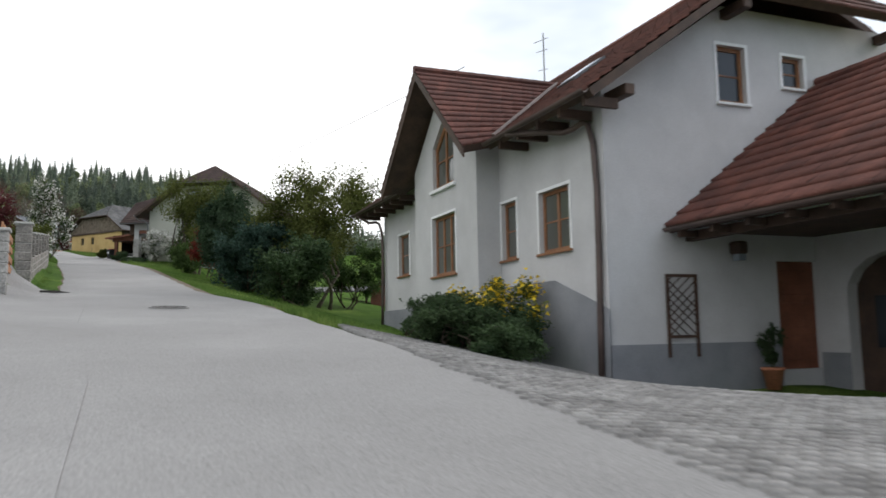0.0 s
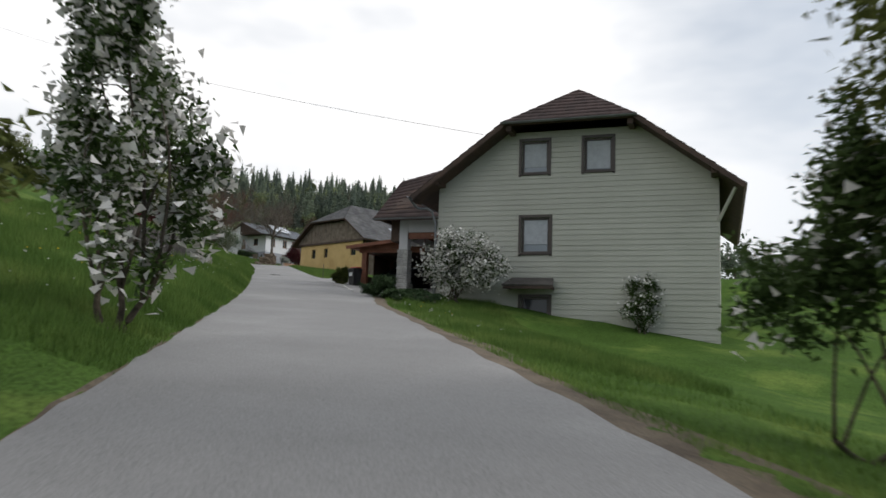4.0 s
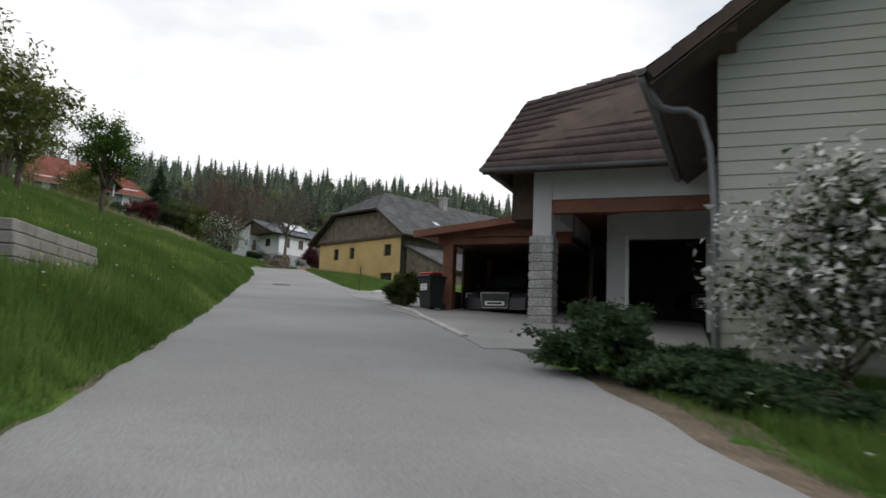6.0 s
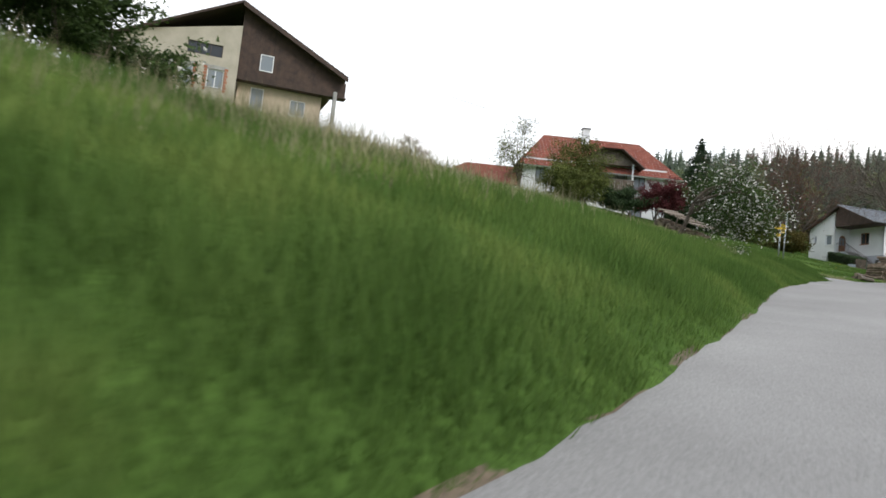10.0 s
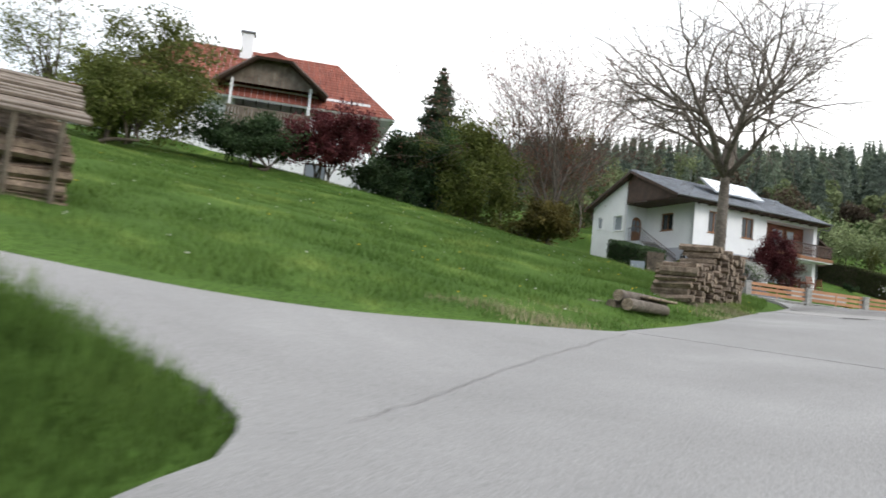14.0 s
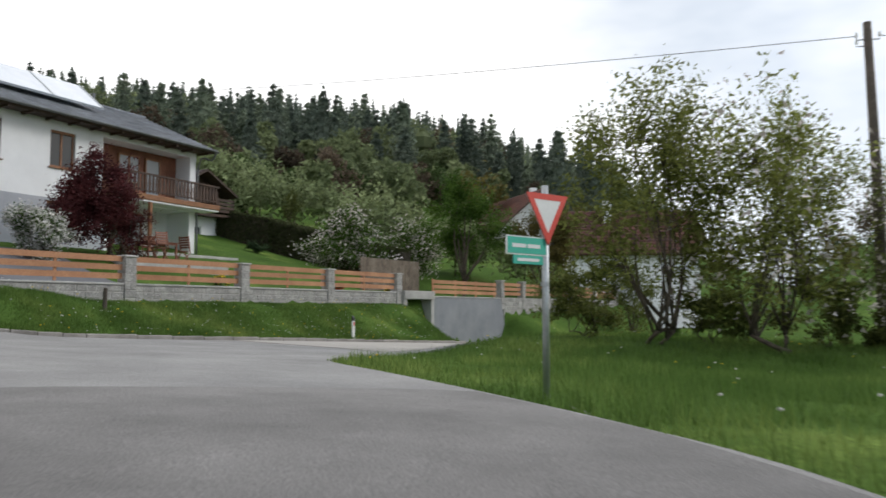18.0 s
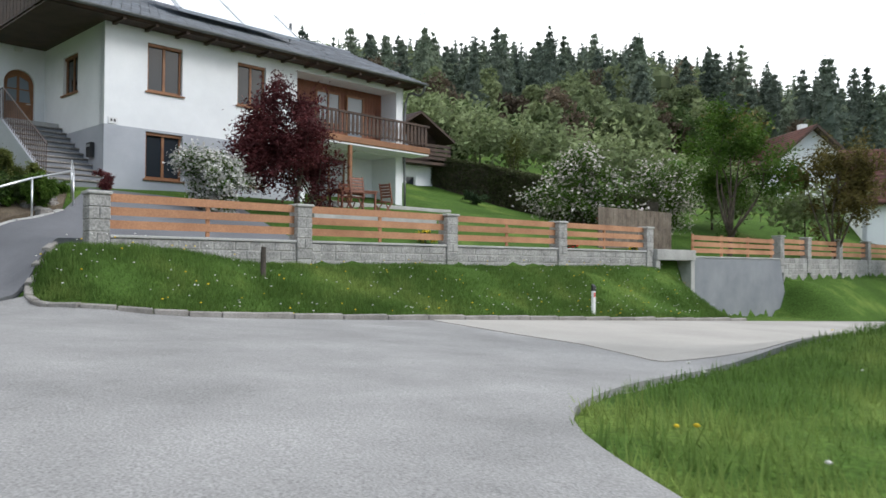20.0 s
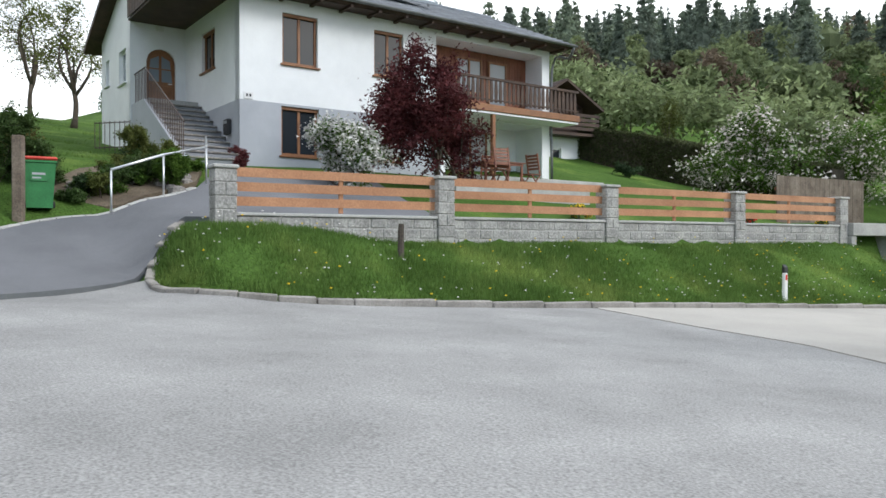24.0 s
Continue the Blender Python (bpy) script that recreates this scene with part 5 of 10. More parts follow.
    # porch wing on the gable side
    roof_plane(h, (L + 0.02, 1.3, 1.45), (L + 9.5, 1.3, 1.45), (L + 9.5, 5.4, 4.65), (L + 0.02, 5.4, 4.65), tile_red, 0.3, 0.36, seed=9, lift=0.06, label="red tiled porch roof")
    roof_plane(h, (L + 9.5, 9.4, 1.5), (L + 0.02, 9.4, 1.5), (L + 0.02, 5.41, 4.65), (L + 9.5, 5.41, 4.65), tile_red, 0.3, 0.5, seed=10)
    ridge_row(h, (L + 0.05, 5.4, 4.68), (L + 9.5, 5.4, 4.68), tile_red)
    gutter(h, (L + 0.1, 1.24, 1.40), (L + 9.5, 1.24, 1.40), zinc_brown)
    part("porch_ceiling", Geo().box(L + 0.03, 2.0, 1.36, L + 9.4, 5.04, 1.40), dark_wood, h)
    part("porch_beam", Geo().box(L + 0.03, 1.75, 1.18, L + 9.4, 1.93, 1.36), dark_wood, h)
    for k in range(3):
        part("post", Geo().box(L + 5.3 + k * 1.9, 1.76, -1.8, L + 5.46 + k * 1.9, 1.92, 1.17), dark_wood, h)
    for k in range(11):
        part("rafter_end", Geo().box(L + 0.3 + k * 0.85, 1.35, 1.22, L + 0.4 + k * 0.85, 1.74, 1.34), dark_wood, h)
    arch2 = [(14.2, -1.95), (16.6, -1.95), (16.6, 0.2)] + [(15.4 + 1.2 * math.cos(a), 0.2 + 0.75 * math.sin(a)) for a in np.linspace(0.2, math.pi - 0.2, 8)] + [(14.2, 0.2)]
    part("porch_wall", Geo(Matrix.Translation((0, 5.06, 0))).sheet([(L + 0.003, -2.2), (L + 9, -2.2), (L + 9, 1.35), (L + 0.003, 1.35)], [[(x, z + 0.001) for x, z in arch2]], 0.35), plaster_warm, h, "white porch wall with an arched opening")
    gl = part("gate_leaf", Geo().box(14.2, 5.34, -1.9, 16.6, 5.39, 0.95), dark_wood, h)
    part("pane", Geo().box(14.6, 5.325, -0.9, 15.3, 5.338, 0.1), glass_dark, gl)
    part("plinth", Geo(Matrix.Translation((0, 5.03, 0))).sheet([(L + 0.04, -2.2), (14.19, -2.2), (14.19, -1.0), (L + 0.04, -1.0)], (), 0.028), plinth_dark, h)
    lamp = part("wall_lamp", Geo().box(L + 0.001, 2.8, 0.95, L + 0.28, 3.05, 1.2, c=0.03), dark_wood, h)
    part("shade", Geo().box(L + 0.06, 2.84, 0.82, L + 0.24, 3.01, 0.948), glass_milk, lamp)
    return h


# ---------------------------------------------------------------- pale house with cladding, garage wing and carport
def pale_house():
    h = thing("house", "cream clad house with a brown hipped gable roof and dark windows", "house", frame_m(-25.94, 75.5, 10.0, -3.4))
    W, D = 10.05, 12.5
    E, R = 5.05, 9.4
    sl = (R - E) / (W / 2 + 0.85)
    hip = 7.65
    hx0, hx1 = -0.85 + (hip - E) / sl, W + 0.85 - (hip - E) / sl
    holes = [(3.2, 5.88, 4.2, 7.1), (5.5, 5.88, 6.5, 7.1), (3.24, 2.94, 4.28, 4.25), (3.28, 0.4, 4.3, 1.36)]
    top = lambda x: min(E + sl * (x + 0.85), E + sl * (W + 0.85 - x), hip) - 0.2
    wall(h, "wall", I4, [(0, -1.4), (W, -1.4), (W, top(W)), (hx1, hip - 0.2), (hx0, hip - 0.2), (0, top(0))], holes, siding, 0.3)
    planks(h, "siding_board", I4, 0, W, -0.4, hip - 0.25, 0.19, siding, 0.02, 0.008,
           left=lambda z: max(0, (z + 0.2 - E) / sl - 0.85), right=lambda z: min(W, W + 0.85 - (z + 0.2 - E) / sl), holes=[(a - 0.1, b - 0.1, c + 0.1, d + 0.1) for a, b, c, d in holes])
    for i, (x0, z0, x1, z1) in enumerate(holes):
        win = window(h, I4, x0, z0, x1, z1, frame_dark, glass_dark if i == 3 else glass_milk, 0, sill=frame_dark, depth=0.06)
        t = Geo().box(x0 - 0.1, -0.045, z0 - 0.1, x0 - 0.002, 0.03, z1 + 0.1).box(x1 + 0.002, -0.045, z0 - 0.1, x1 + 0.1, 0.03, z1 + 0.1).box(x0 - 0.002, -0.045, z1 + 0.002, x1 + 0.002, 0.03, z1 + 0.1)
        part("casing", t, frame_dark, win)
        # pale sheet over most of the pane paints the sky it reflects
        if i < 3:
            part("blind", Geo().box(x0 + 0.09, 0.075, z0 + (0.26, 0.12, 0.34)[i], x1 - 0.09, 0.092, z1 - 0.09), sky_reflection, win)
    aw = part("canopy", Geo().slab([Vector((2.75, -0.75, 1.75)), Vector((4.6, -0.75, 1.75)), Vector((4.45, -0.03, 2.05)), Vector((2.9, -0.03, 2.05))], 0.06), slat_and_shade, h, "small dark canopy over the cellar window")
    part("canopy_board", Geo().box(2.8, -0.74, 1.6, 4.55, -0.70, 1.70).box(2.85, -0.72, 1.62, 2.92, -0.03, 1.72).box(4.43, -0.72, 1.62, 4.5, -0.03, 1.72), dark_wood, aw)
    wall(h, "wall", turned(W, 0, 90), [(0.002, -1.6), (D, -1.6), (D, E + 0.3), (0.002, E + 0.3)], (), siding, 0.3)
    wall(h, "wall", turned(0, D, -90), [(0, -1.4), (D - 0.002, -1.4), (D - 0.002, E + 0.3), (0, E + 0.3)], (), plaster_warm, 0.3)
    wall(h, "wall", turned(W, D, 180), [(0.002, -1.4), (W - 0.002, -1.4), (W - 0.002, E + 0.3), (W / 2, R - 0.3), (0.002, E + 0.3)], (), plaster_warm, 0.3)
    y0, y1, yr = -0.85, D + 0.8, 1.3
    roof_plane(h, (W + 0.85, y0, E), (W + 0.85, y1, E), (hx1, y1, hip), (hx1, y0, hip), tile_brown, 0.4, 0.4, seed=11)
    roof_plane(h, (hx1, y0, hip), (hx1, y1, hip), (W / 2, y1, R), (W / 2, yr, R), tile_brown, 0.4, 0.4, seed=12)
    roof_plane(h, (-0.85, y1, E), (-0.85, y0, E), (hx0, y0, hip), (hx0, y1, hip), tile_brown, 0.4, 0.4, seed=13)
    roof_plane(h, (hx0, y1, hip), (hx0, y0, hip), (W / 2, yr, R), (W / 2, y1, R), tile_brown, 0.4, 0.4, seed=14)
    roof_plane(h, (hx0, y0, hip), (hx1, y0, hip), (W / 2 + 0.02, yr, R), (W / 2 - 0.02, yr, R), tile_brown, 0.4, 0.4, seed=15)
    gutter(h, (hx0 - 0.05, y0 - 0.08, hip - 0.03), (hx1 + 0.05, y0 - 0.08, hip - 0.03), zinc_grey)
    gutter(h, (-0.93, y1, E), (-0.93, y0, E), zinc_grey)
    downpipe(h, [(-0.93, y0 + 0.1, E - 0.06), (-0.7, y0 + 0.4, E - 0.4), (-0.1, -0.1, E - 0.9), (-0.07, -0.09, -0.2)], zinc_grey)
    for x in (hx0 + 0.1, hx1 - 0.3, 0.05, W - 0.25):
        part("purlin", Geo().box(x, y0 + 0.1, top(x + 0.1) - 0.12, x + 0.2, 0.0, top(x + 0.1) + 0.06), dark_wood, h)
    part("soffit", Geo().slab([Vector((-0.8, y0 + 0.02, E - 0.19)), Vector((-0.8, 0.0, E - 0.19)), Vector((hx0, 0.0, hip - 0.2)), Vector((hx0, y0 + 0.02, hip - 0.2))][::-1], 0.02), dark_wood, h)
    part("brace", Geo().tube([(W - 0.02, -0.05, 4.0), (W + 0.5, -0.55, 5.0)], 0.06, 6), siding, h)
    # garage wing: open porch on a stone-clad pillar
    gw = turned(0, 0, 0)
    a = Matrix.Translation((-3.55, 5.6, 1.95))
    b = Matrix.Translation((-4.0, 5.6, 1.95))
    part("pillar", Geo(b).box(0, 0, 0, 0.42, 0.42, 3.3, c=0.01), plaster_warm, h)
    pl = part("stone_cladding", Geo(b).box(-0.03, -0.03, 0, 0.45, 0.45, 1.95), mortar, h)
    for k in range(10):
        part("stone", Geo(b).box(-0.055 - 0.01 * (k % 2), -0.055, k * 0.195 + 0.008, 0.475, 0.475, (k + 1) * 0.195 - 0.008, c=0.02), stone, pl)
    for g_ in ((0.75, 0, 1.25, 3.3), (3.05, 0, 3.5, 3.3), (1.252, 2.25, 3.048, 3.3)):
        part("garage_wall", Geo(a).box(g_[0], 2.6, g_[1], g_[2], 2.85, g_[3]), plaster_warm, h)
    # inner walls coloured dark for indoor shade; ceiling added to keep skylight out
    part("garage_wall", Geo(a).box(0.75, 2.852, 0, 0.95, 6.998, 3.3), slat_and_shade, h)
    part("garage_wall", Geo(a).box(3.3, 2.852, 0, 3.5, 6.998, 3.3), slat_and_shade, h)
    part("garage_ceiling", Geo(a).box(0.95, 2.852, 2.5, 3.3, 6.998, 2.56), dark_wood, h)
    part("garage_wall", Geo(a).box(0.75, 7.0, 0, 3.5, 7.2, 3.3), slat_and_shade, h)
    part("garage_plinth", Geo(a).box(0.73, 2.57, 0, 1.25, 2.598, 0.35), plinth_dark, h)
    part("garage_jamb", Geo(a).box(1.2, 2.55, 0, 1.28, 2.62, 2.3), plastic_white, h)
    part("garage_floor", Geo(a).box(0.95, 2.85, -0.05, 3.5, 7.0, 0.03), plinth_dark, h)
    part("lintel_wall", Geo(a).box(-0.45, 0.02, 2.75, 3.55, 0.3, 3.4), plaster_warm, h)
    part("lintel_beam", Geo(a).box(-0.02, 0.05, 2.45, 3.55, 0.25, 2.74, c=0.01), red_wood, h)
    part("porch_ceiling", Geo(a).box(-0.4, 0.3, 3.0, 3.55, 2.6, 3.06), dark_wood, h)
    part("wing_wall", Geo().box(-4.6, 6.0, 4.35, -4.07, 12.3, 5.75), dark_wood, h)
    part("wing_wall", Geo().box(-4.05, 6.05, 4.3, -3.5, 12.3, 5.6), plaster_warm, h)
    e_ = 5.35
    roof_plane(h, (-4.95, 4.75, e_ - 0.1), (0.3, 4.75, e_ - 0.1), (0.3, 7.9, e_ + 3.5), (-4.55, 6.9, e_ + 2.05), tile_brown, 0.35, 0.36, seed=16, lift=0.045)
    roof_plane(h, (-4.95, 12.8, e_ - 0.1), (-4.95, 4.75, e_ - 0.1), (-4.55, 6.9, e_ + 2.05), (-4.55, 11.0, e_ + 2.05), tile_brown, 0.35, 0.36, seed=17)
    roof_plane(h, (-4.55, 11.0, e_ + 2.05), (-4.55, 6.9, e_ + 2.05), (0.3, 7.9, e_ + 3.5), (0.3, 10.0, e_ + 3.5), tile_brown, 0.35, 0.36, seed=18)
    gutter(h, (-4.95, 4.67, e_ - 0.12), (0.3, 4.67, e_ - 0.12), zinc_grey)
    return h


def carport():
    h = thing("carport", "red-brown timber carport with a shallow pitched roof", "carport", frame_m(-32.35, 83.5, 12.1, -3.4) @ Matrix.Diagonal((1.0, 1.0, 0.74, 1.0)))
    for x, y in ((0.0, 0.0), (0.0, 3.2), (0.0, 5.6), (5.4, 5.6)):
        part("post", Geo().box(x, y, -0.2, x + 0.28, y + 0.28, 2.62, c=0.015), red_wood, h)
    part("beam", Geo().box(-0.15, 0.02, 2.62, 3.3, 0.24, 2.9, c=0.01), red_wood, h)
    part("beam", Geo().box(0.02, 0.3, 2.62, 0.24, 6.2, 2.9), red_wood, h)
    part("gable_board", Geo().sheet([(-0.55, 2.86), (3.4, 2.86), (3.4, 3.62), (-0.55, 3.0)], (), 0.05, Matrix.Translation((0, -0.08, 0))), red_wood, h)
    roof_plane(h, (-0.65, 6.6, 3.0), (-0.65, -0.45, 3.0), (6.2, -0.45, 4.1), (6.2, 6.6, 4.1), tile_brown, 0.4, 0.4, 0.12, under=red_wood, seed=19)
    part("fascia", Geo().slab([Vector((-0.66, -0.5, 3.0)), Vector((6.2, -0.5, 4.1)), Vector((6.2, -0.46, 4.1)), Vector((-0.66, -0.46, 3.0))], 0.22), red_wood, h)
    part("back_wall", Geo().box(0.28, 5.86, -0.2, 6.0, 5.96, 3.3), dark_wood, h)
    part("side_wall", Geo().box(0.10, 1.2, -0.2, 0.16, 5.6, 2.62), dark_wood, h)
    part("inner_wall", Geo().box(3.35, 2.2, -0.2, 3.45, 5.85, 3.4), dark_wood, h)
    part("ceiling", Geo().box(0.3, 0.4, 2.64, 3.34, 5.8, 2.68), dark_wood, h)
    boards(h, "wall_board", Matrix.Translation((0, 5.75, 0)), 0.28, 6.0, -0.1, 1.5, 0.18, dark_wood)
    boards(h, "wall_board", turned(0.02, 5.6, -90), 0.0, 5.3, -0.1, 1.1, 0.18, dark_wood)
    return h


white_house()
corner_house()
pale_house()
carport()


# ---------------------------------------------------------------- old farmhouse
def farmhouse():
    h = thing("farmhouse", "old ochre farmhouse with a weathered wooden gable and slate roof", "farmhouse", frame_m(-58.1, 127.2, 16.4, -27.4))
    W, D, E, R = 10.9, 17.5, 4.0, 8.6
    holes = [(2.05, 2.45, 2.75, 3.45), (4.3, 2.45, 4.95, 3.45), (8.85, 2.45, 9.75, 3.40), (8.5, 0.3, 9.95, 1.05)]
    wall(h, "wall", I4, [(0, -1.6), (W, -2.2), (W, 4.0), (0, 4.0)], holes, ochre, 0.45)
    for x0, z0, x1, z1 in holes:
        window(h, I4, x0, z0, x1, z1, frame_dark, glass_dark, 1 if x1 - x0 > 1.2 else 0, 1, depth=0.16)
    wall(h, "wall", turned(W, 0, 90), [(0.002, -2.2), (D, -2.6), (D, 4.0), (0.002, 4.0)], (), grey_wood, 0.4)
    wall(h, "wall", turned(0, D, -90), [(0.002, -1.6), (D - 0.002, -1.6), (D - 0.002, 4.0), (0.002, 4.0)], (), ochre, 0.4)
    wall(h, "wall", turned(W, D, 180), [(0.002, -2), (W - 0.002, -2), (W - 0.002, 4.0), (W / 2, R), (0.002, 4.0)], (), grey_wood, 0.3)
    part("sill_beam", Geo().box(-0.35, -0.16, 3.92, W + 0.3, 0.0, 4.12), dark_wood, h)
    hip = 6.4
    sl = (R - E) / (W / 2 + 1.0)
    hx0, hx1 = -1.0 + (hip - E) / sl, W + 1.0 - (hip - E) / sl
    top = lambda x: min(E + sl * (x + 1.0), E + sl * (W + 1.0 - x), hip) - 0.15
    boards(h, "gable_board", Matrix.Translation((0, -0.1, 0)), -0.25, W + 0.25, 4.12, hip, 0.22, grey_wood, top=lambda x: max(4.2, top(x)))
    part("gable_back", Geo().sheet([(-0.2, 4.1), (W + 0.2, 4.1), (hx1, hip - 0.25), (hx0, hip - 0.25)], (), 0.05, Matrix.Translation((0, -0.08, 0))), dark_wood, h)
    y0, y1, yr = -0.75, D + 0.6, 2.6
    roof_plane(h, (W + 1.0, y0, E), (W + 1.0, y1, E), (hx1, y1, hip), (hx1, y0, hip), slate, 0.5, 0.45, seed=21)
    roof_plane(h, (hx1, y0, hip), (hx1, y1, hip), (W / 2, y1, R), (W / 2, yr, R), slate, 0.5, 0.45, seed=22)
    roof_plane(h, (-1.0, y1, E), (-1.0, y0, E), (hx0, y0, hip), (hx0, y1, hip), slate, 0.5, 0.45, seed=23)
    roof_plane(h, (hx0, y1, hip), (hx0, y0, hip), (W / 2, yr, R), (W / 2, y1, R), slate, 0.5, 0.45, seed=24)
    roof_plane(h, (hx0, y0, hip), (hx1, y0, hip), (W / 2 + 0.02, yr, R), (W / 2 - 0.02, yr, R), slate, 0.5, 0.45, seed=25)
    for y in (5.0, 9.0):
        xs = W - 1.2
        zz = E + sl * (W + 1.0 - xs)
        part("roof_window", Geo().slab([Vector((xs, y, zz + 0.12)), Vector((xs, y + 0.55, zz + 0.12)), Vector((xs - 0.45, y + 0.55, zz + 0.12 + 0.45 * sl)), Vector((xs - 0.45, y, zz + 0.12 + 0.45 * sl))], 0.06), solar, h)
    ch = part("chimney", Geo().box(W / 2 + 0.4, 9.0, 7.6, W / 2 + 1.0, 9.6, 9.1, c=0.02), stone, h)
    part("chimney_cap", Geo().box(W / 2 + 0.3, 8.9, 9.1, W / 2 + 1.1, 9.7, 9.2), concrete, ch)
    return h


def barn_shed():
    h = thing("shed", "low weathered timber shed with a shingle roof against the farmhouse", "shed", frame_m(-47.95, 122.5, 15.4, -27.4))
    roof_plane(h, (5.3, -0.2, 2.0), (5.3, 14.0, 2.0), (-0.45, 14.0, 4.4), (-0.45, -0.2, 4.4), slate, 0.35, 0.34, seed=26, label="grey shingles")
    part("shed_wall", Geo().box(4.6, 0.15, -1.2, 4.75, 13.8, 2.15), dark_wood, h)
    boards(h, "wall_board", turned(4.77, 0.15, 90), 0.0, 13.6, -1.1, 2.1, 0.24, grey_wood)
    wall(h, "shed_end", I4, [(0.0, -1.2), (4.6, -1.2), (4.6, 2.1), (0.0, 4.1)], (), dark_wood, 0.12)
    boards(h, "wall_board", Matrix.Translation((0, -0.002, 0)), 0.0, 4.6, -1.1, 2.2, 0.24, grey_wood, top=lambda x: 4.1 - x * 0.435)
    return h


def far_barn():
    h = thing("barn", "grey plastered barn with a dark gable roof", "barn", frame_m(-38.0, 133.0, 14.6, -27.4))
    wall(h, "wall", I4, [(0, -1), (9, -1), (9, 3.6), (4.5, 6.8), (0, 3.6)], (), beige_dark, 0.3)
    boards(h, "gable_board", Matrix.Translation((0, -0.004, 0)), 0.1, 8.9, 3.4, 6.7, 0.25, grey_wood, top=lambda x: min(3.5 + x * 0.71, 3.5 + (9 - x) * 0.71))
    wall(h, "wall", turned(0, 12, -90), [(0, -1), (11.998, -1), (11.998, 3.6), (0, 3.6)], (), beige_dark, 0.3)
    wall(h, "wall", turned(9, 0, 90), [(0.002, -1), (12, -1), (12, 3.6), (0.002, 3.6)], (), beige_dark, 0.3)
    wall(h, "wall", turned(9, 12, 180), [(0.002, -1), (8.998, -1), (8.998, 3.6), (4.5, 6.8), (0.002, 3.6)], (), beige_dark, 0.3)
    roof_plane(h, (9.6, -0.6, 3.3), (9.6, 12.6, 3.3), (4.5, 12.6, 7.0), (4.5, -0.6, 7.0), slate, 0.5, 0.5, seed=27)
    roof_plane(h, (-0.6, 12.6, 3.3), (-0.6, -0.6, 3.3), (4.5, -0.6, 7.0), (4.5, 12.6, 7.0), slate, 0.5, 0.5, seed=28)
    return h


# ---------------------------------------------------------------- houses on the hill
def hill_house():
    h = thing("house", "half-rendered beige house with a dark timber gable on the hillside", "house", frame_m(-106.9, 116.4, 27.6, 79))
    wall(h, "wall", I4, [(-4.4, -2.4), (2.6, -2.4), (2.6, 5.2), (-4.4, 5.2)], [(0.0, 2.9, 1.3, 4.25), (-3.3, 2.4, -2.2, 4.7)], beige, 0.3)
    window(h, I4, 0.0, 2.9, 1.3, 4.25, frame_white, glass_milk, 1, sill=plaster)
    window(h, I4, -3.3, 2.4, -2.2, 4.7, frame_white, glass_milk, 0, label="white glazed door")
    wing = Matrix.Translation((0, -1.3, 0))
    wall(h, "wall", wing, [(-13.5, -2.8), (-4.6, -2.8), (-4.6, 9.2), (-13.5, 7.0)], [(-6.9, 3.7, -5.6, 5.2), (-9.3, 3.7, -8.0, 5.2), (-8.6, 6.2, -5.9, 7.2)], beige_dark, 0.3)
    window(h, wing, -6.9, 3.7, -5.6, 5.2, frame_white, glass_milk, 1, sill=concrete)
    window(h, wing, -9.3, 3.7, -8.0, 5.2, frame_white, glass_milk, 1, sill=concrete)
    window(h, wing, -8.6, 6.2, -5.9, 7.2, frame_dark, glass_dark, 2)
    for x0 in (-7.15, -9.55):
        bk = part("brick_patch", Geo(wing).box(x0, -0.012, 3.4, x0 + 0.24, -0.001, 5.4).box(x0 + 1.56, -0.012, 3.4, x0 + 1.8, -0.001, 5.4).box(x0, -0.012, 5.21, x0 + 1.8, -0.001, 5.5), mortar, h)
        for k in range(8):
            for xx in (x0 - 0.05 * (k % 2), x0 + 1.57):
                part("brick", Geo(wing).box(xx, -0.03, 3.42 + k * 0.25, xx + 0.22 + 0.06 * (k % 2), -0.012, 3.62 + k * 0.25), terracotta, bk)
    part("wing_side", Geo().box(-4.9, -1.0, -2.8, -4.6, -0.002, 9.0), beige_dark, h)
    boards(h, "gable_board", Matrix.Translation((0, -0.9, 0)), -4.6, 4.3, 5.0, 10.5, 0.2, dark_wood, top=lambda x: 10.9 - (x + 4.8) * 0.50)
    part("gable_back", Geo(Matrix.Translation((0, -0.87, 0))).sheet([(-4.6, 5.0), (4.4, 5.0), (4.4, 6.2), (-4.6, 10.7)], [[(-2.9, 5.9), (-1.8, 5.9), (-1.8, 7.3), (-2.9, 7.3)]], 0.1), dark_wood, h)
    window(h, Matrix.Translation((0, -0.99, 0)), -2.9, 5.9, -1.8, 7.3, frame_white, glass_milk, 0, depth=0.02)
    part("gable_floor", Geo().box(-4.6, -0.95, 4.9, 4.5, -0.002, 5.0), dark_wood, h)
    roof_plane(h, (4.35, -1.9, 6.525), (4.35, 12.5, 6.525), (-4.8, 12.5, 11.1), (-4.8, -1.9, 11.1), tile_brown, 0.5, 0.5, seed=31)
    roof_plane(h, (-14.4, 12.5, 6.3), (-14.4, -1.9, 6.3), (-4.8, -1.9, 11.1), (-4.8, 12.5, 11.1), tile_brown, 0.5, 0.5, seed=32)
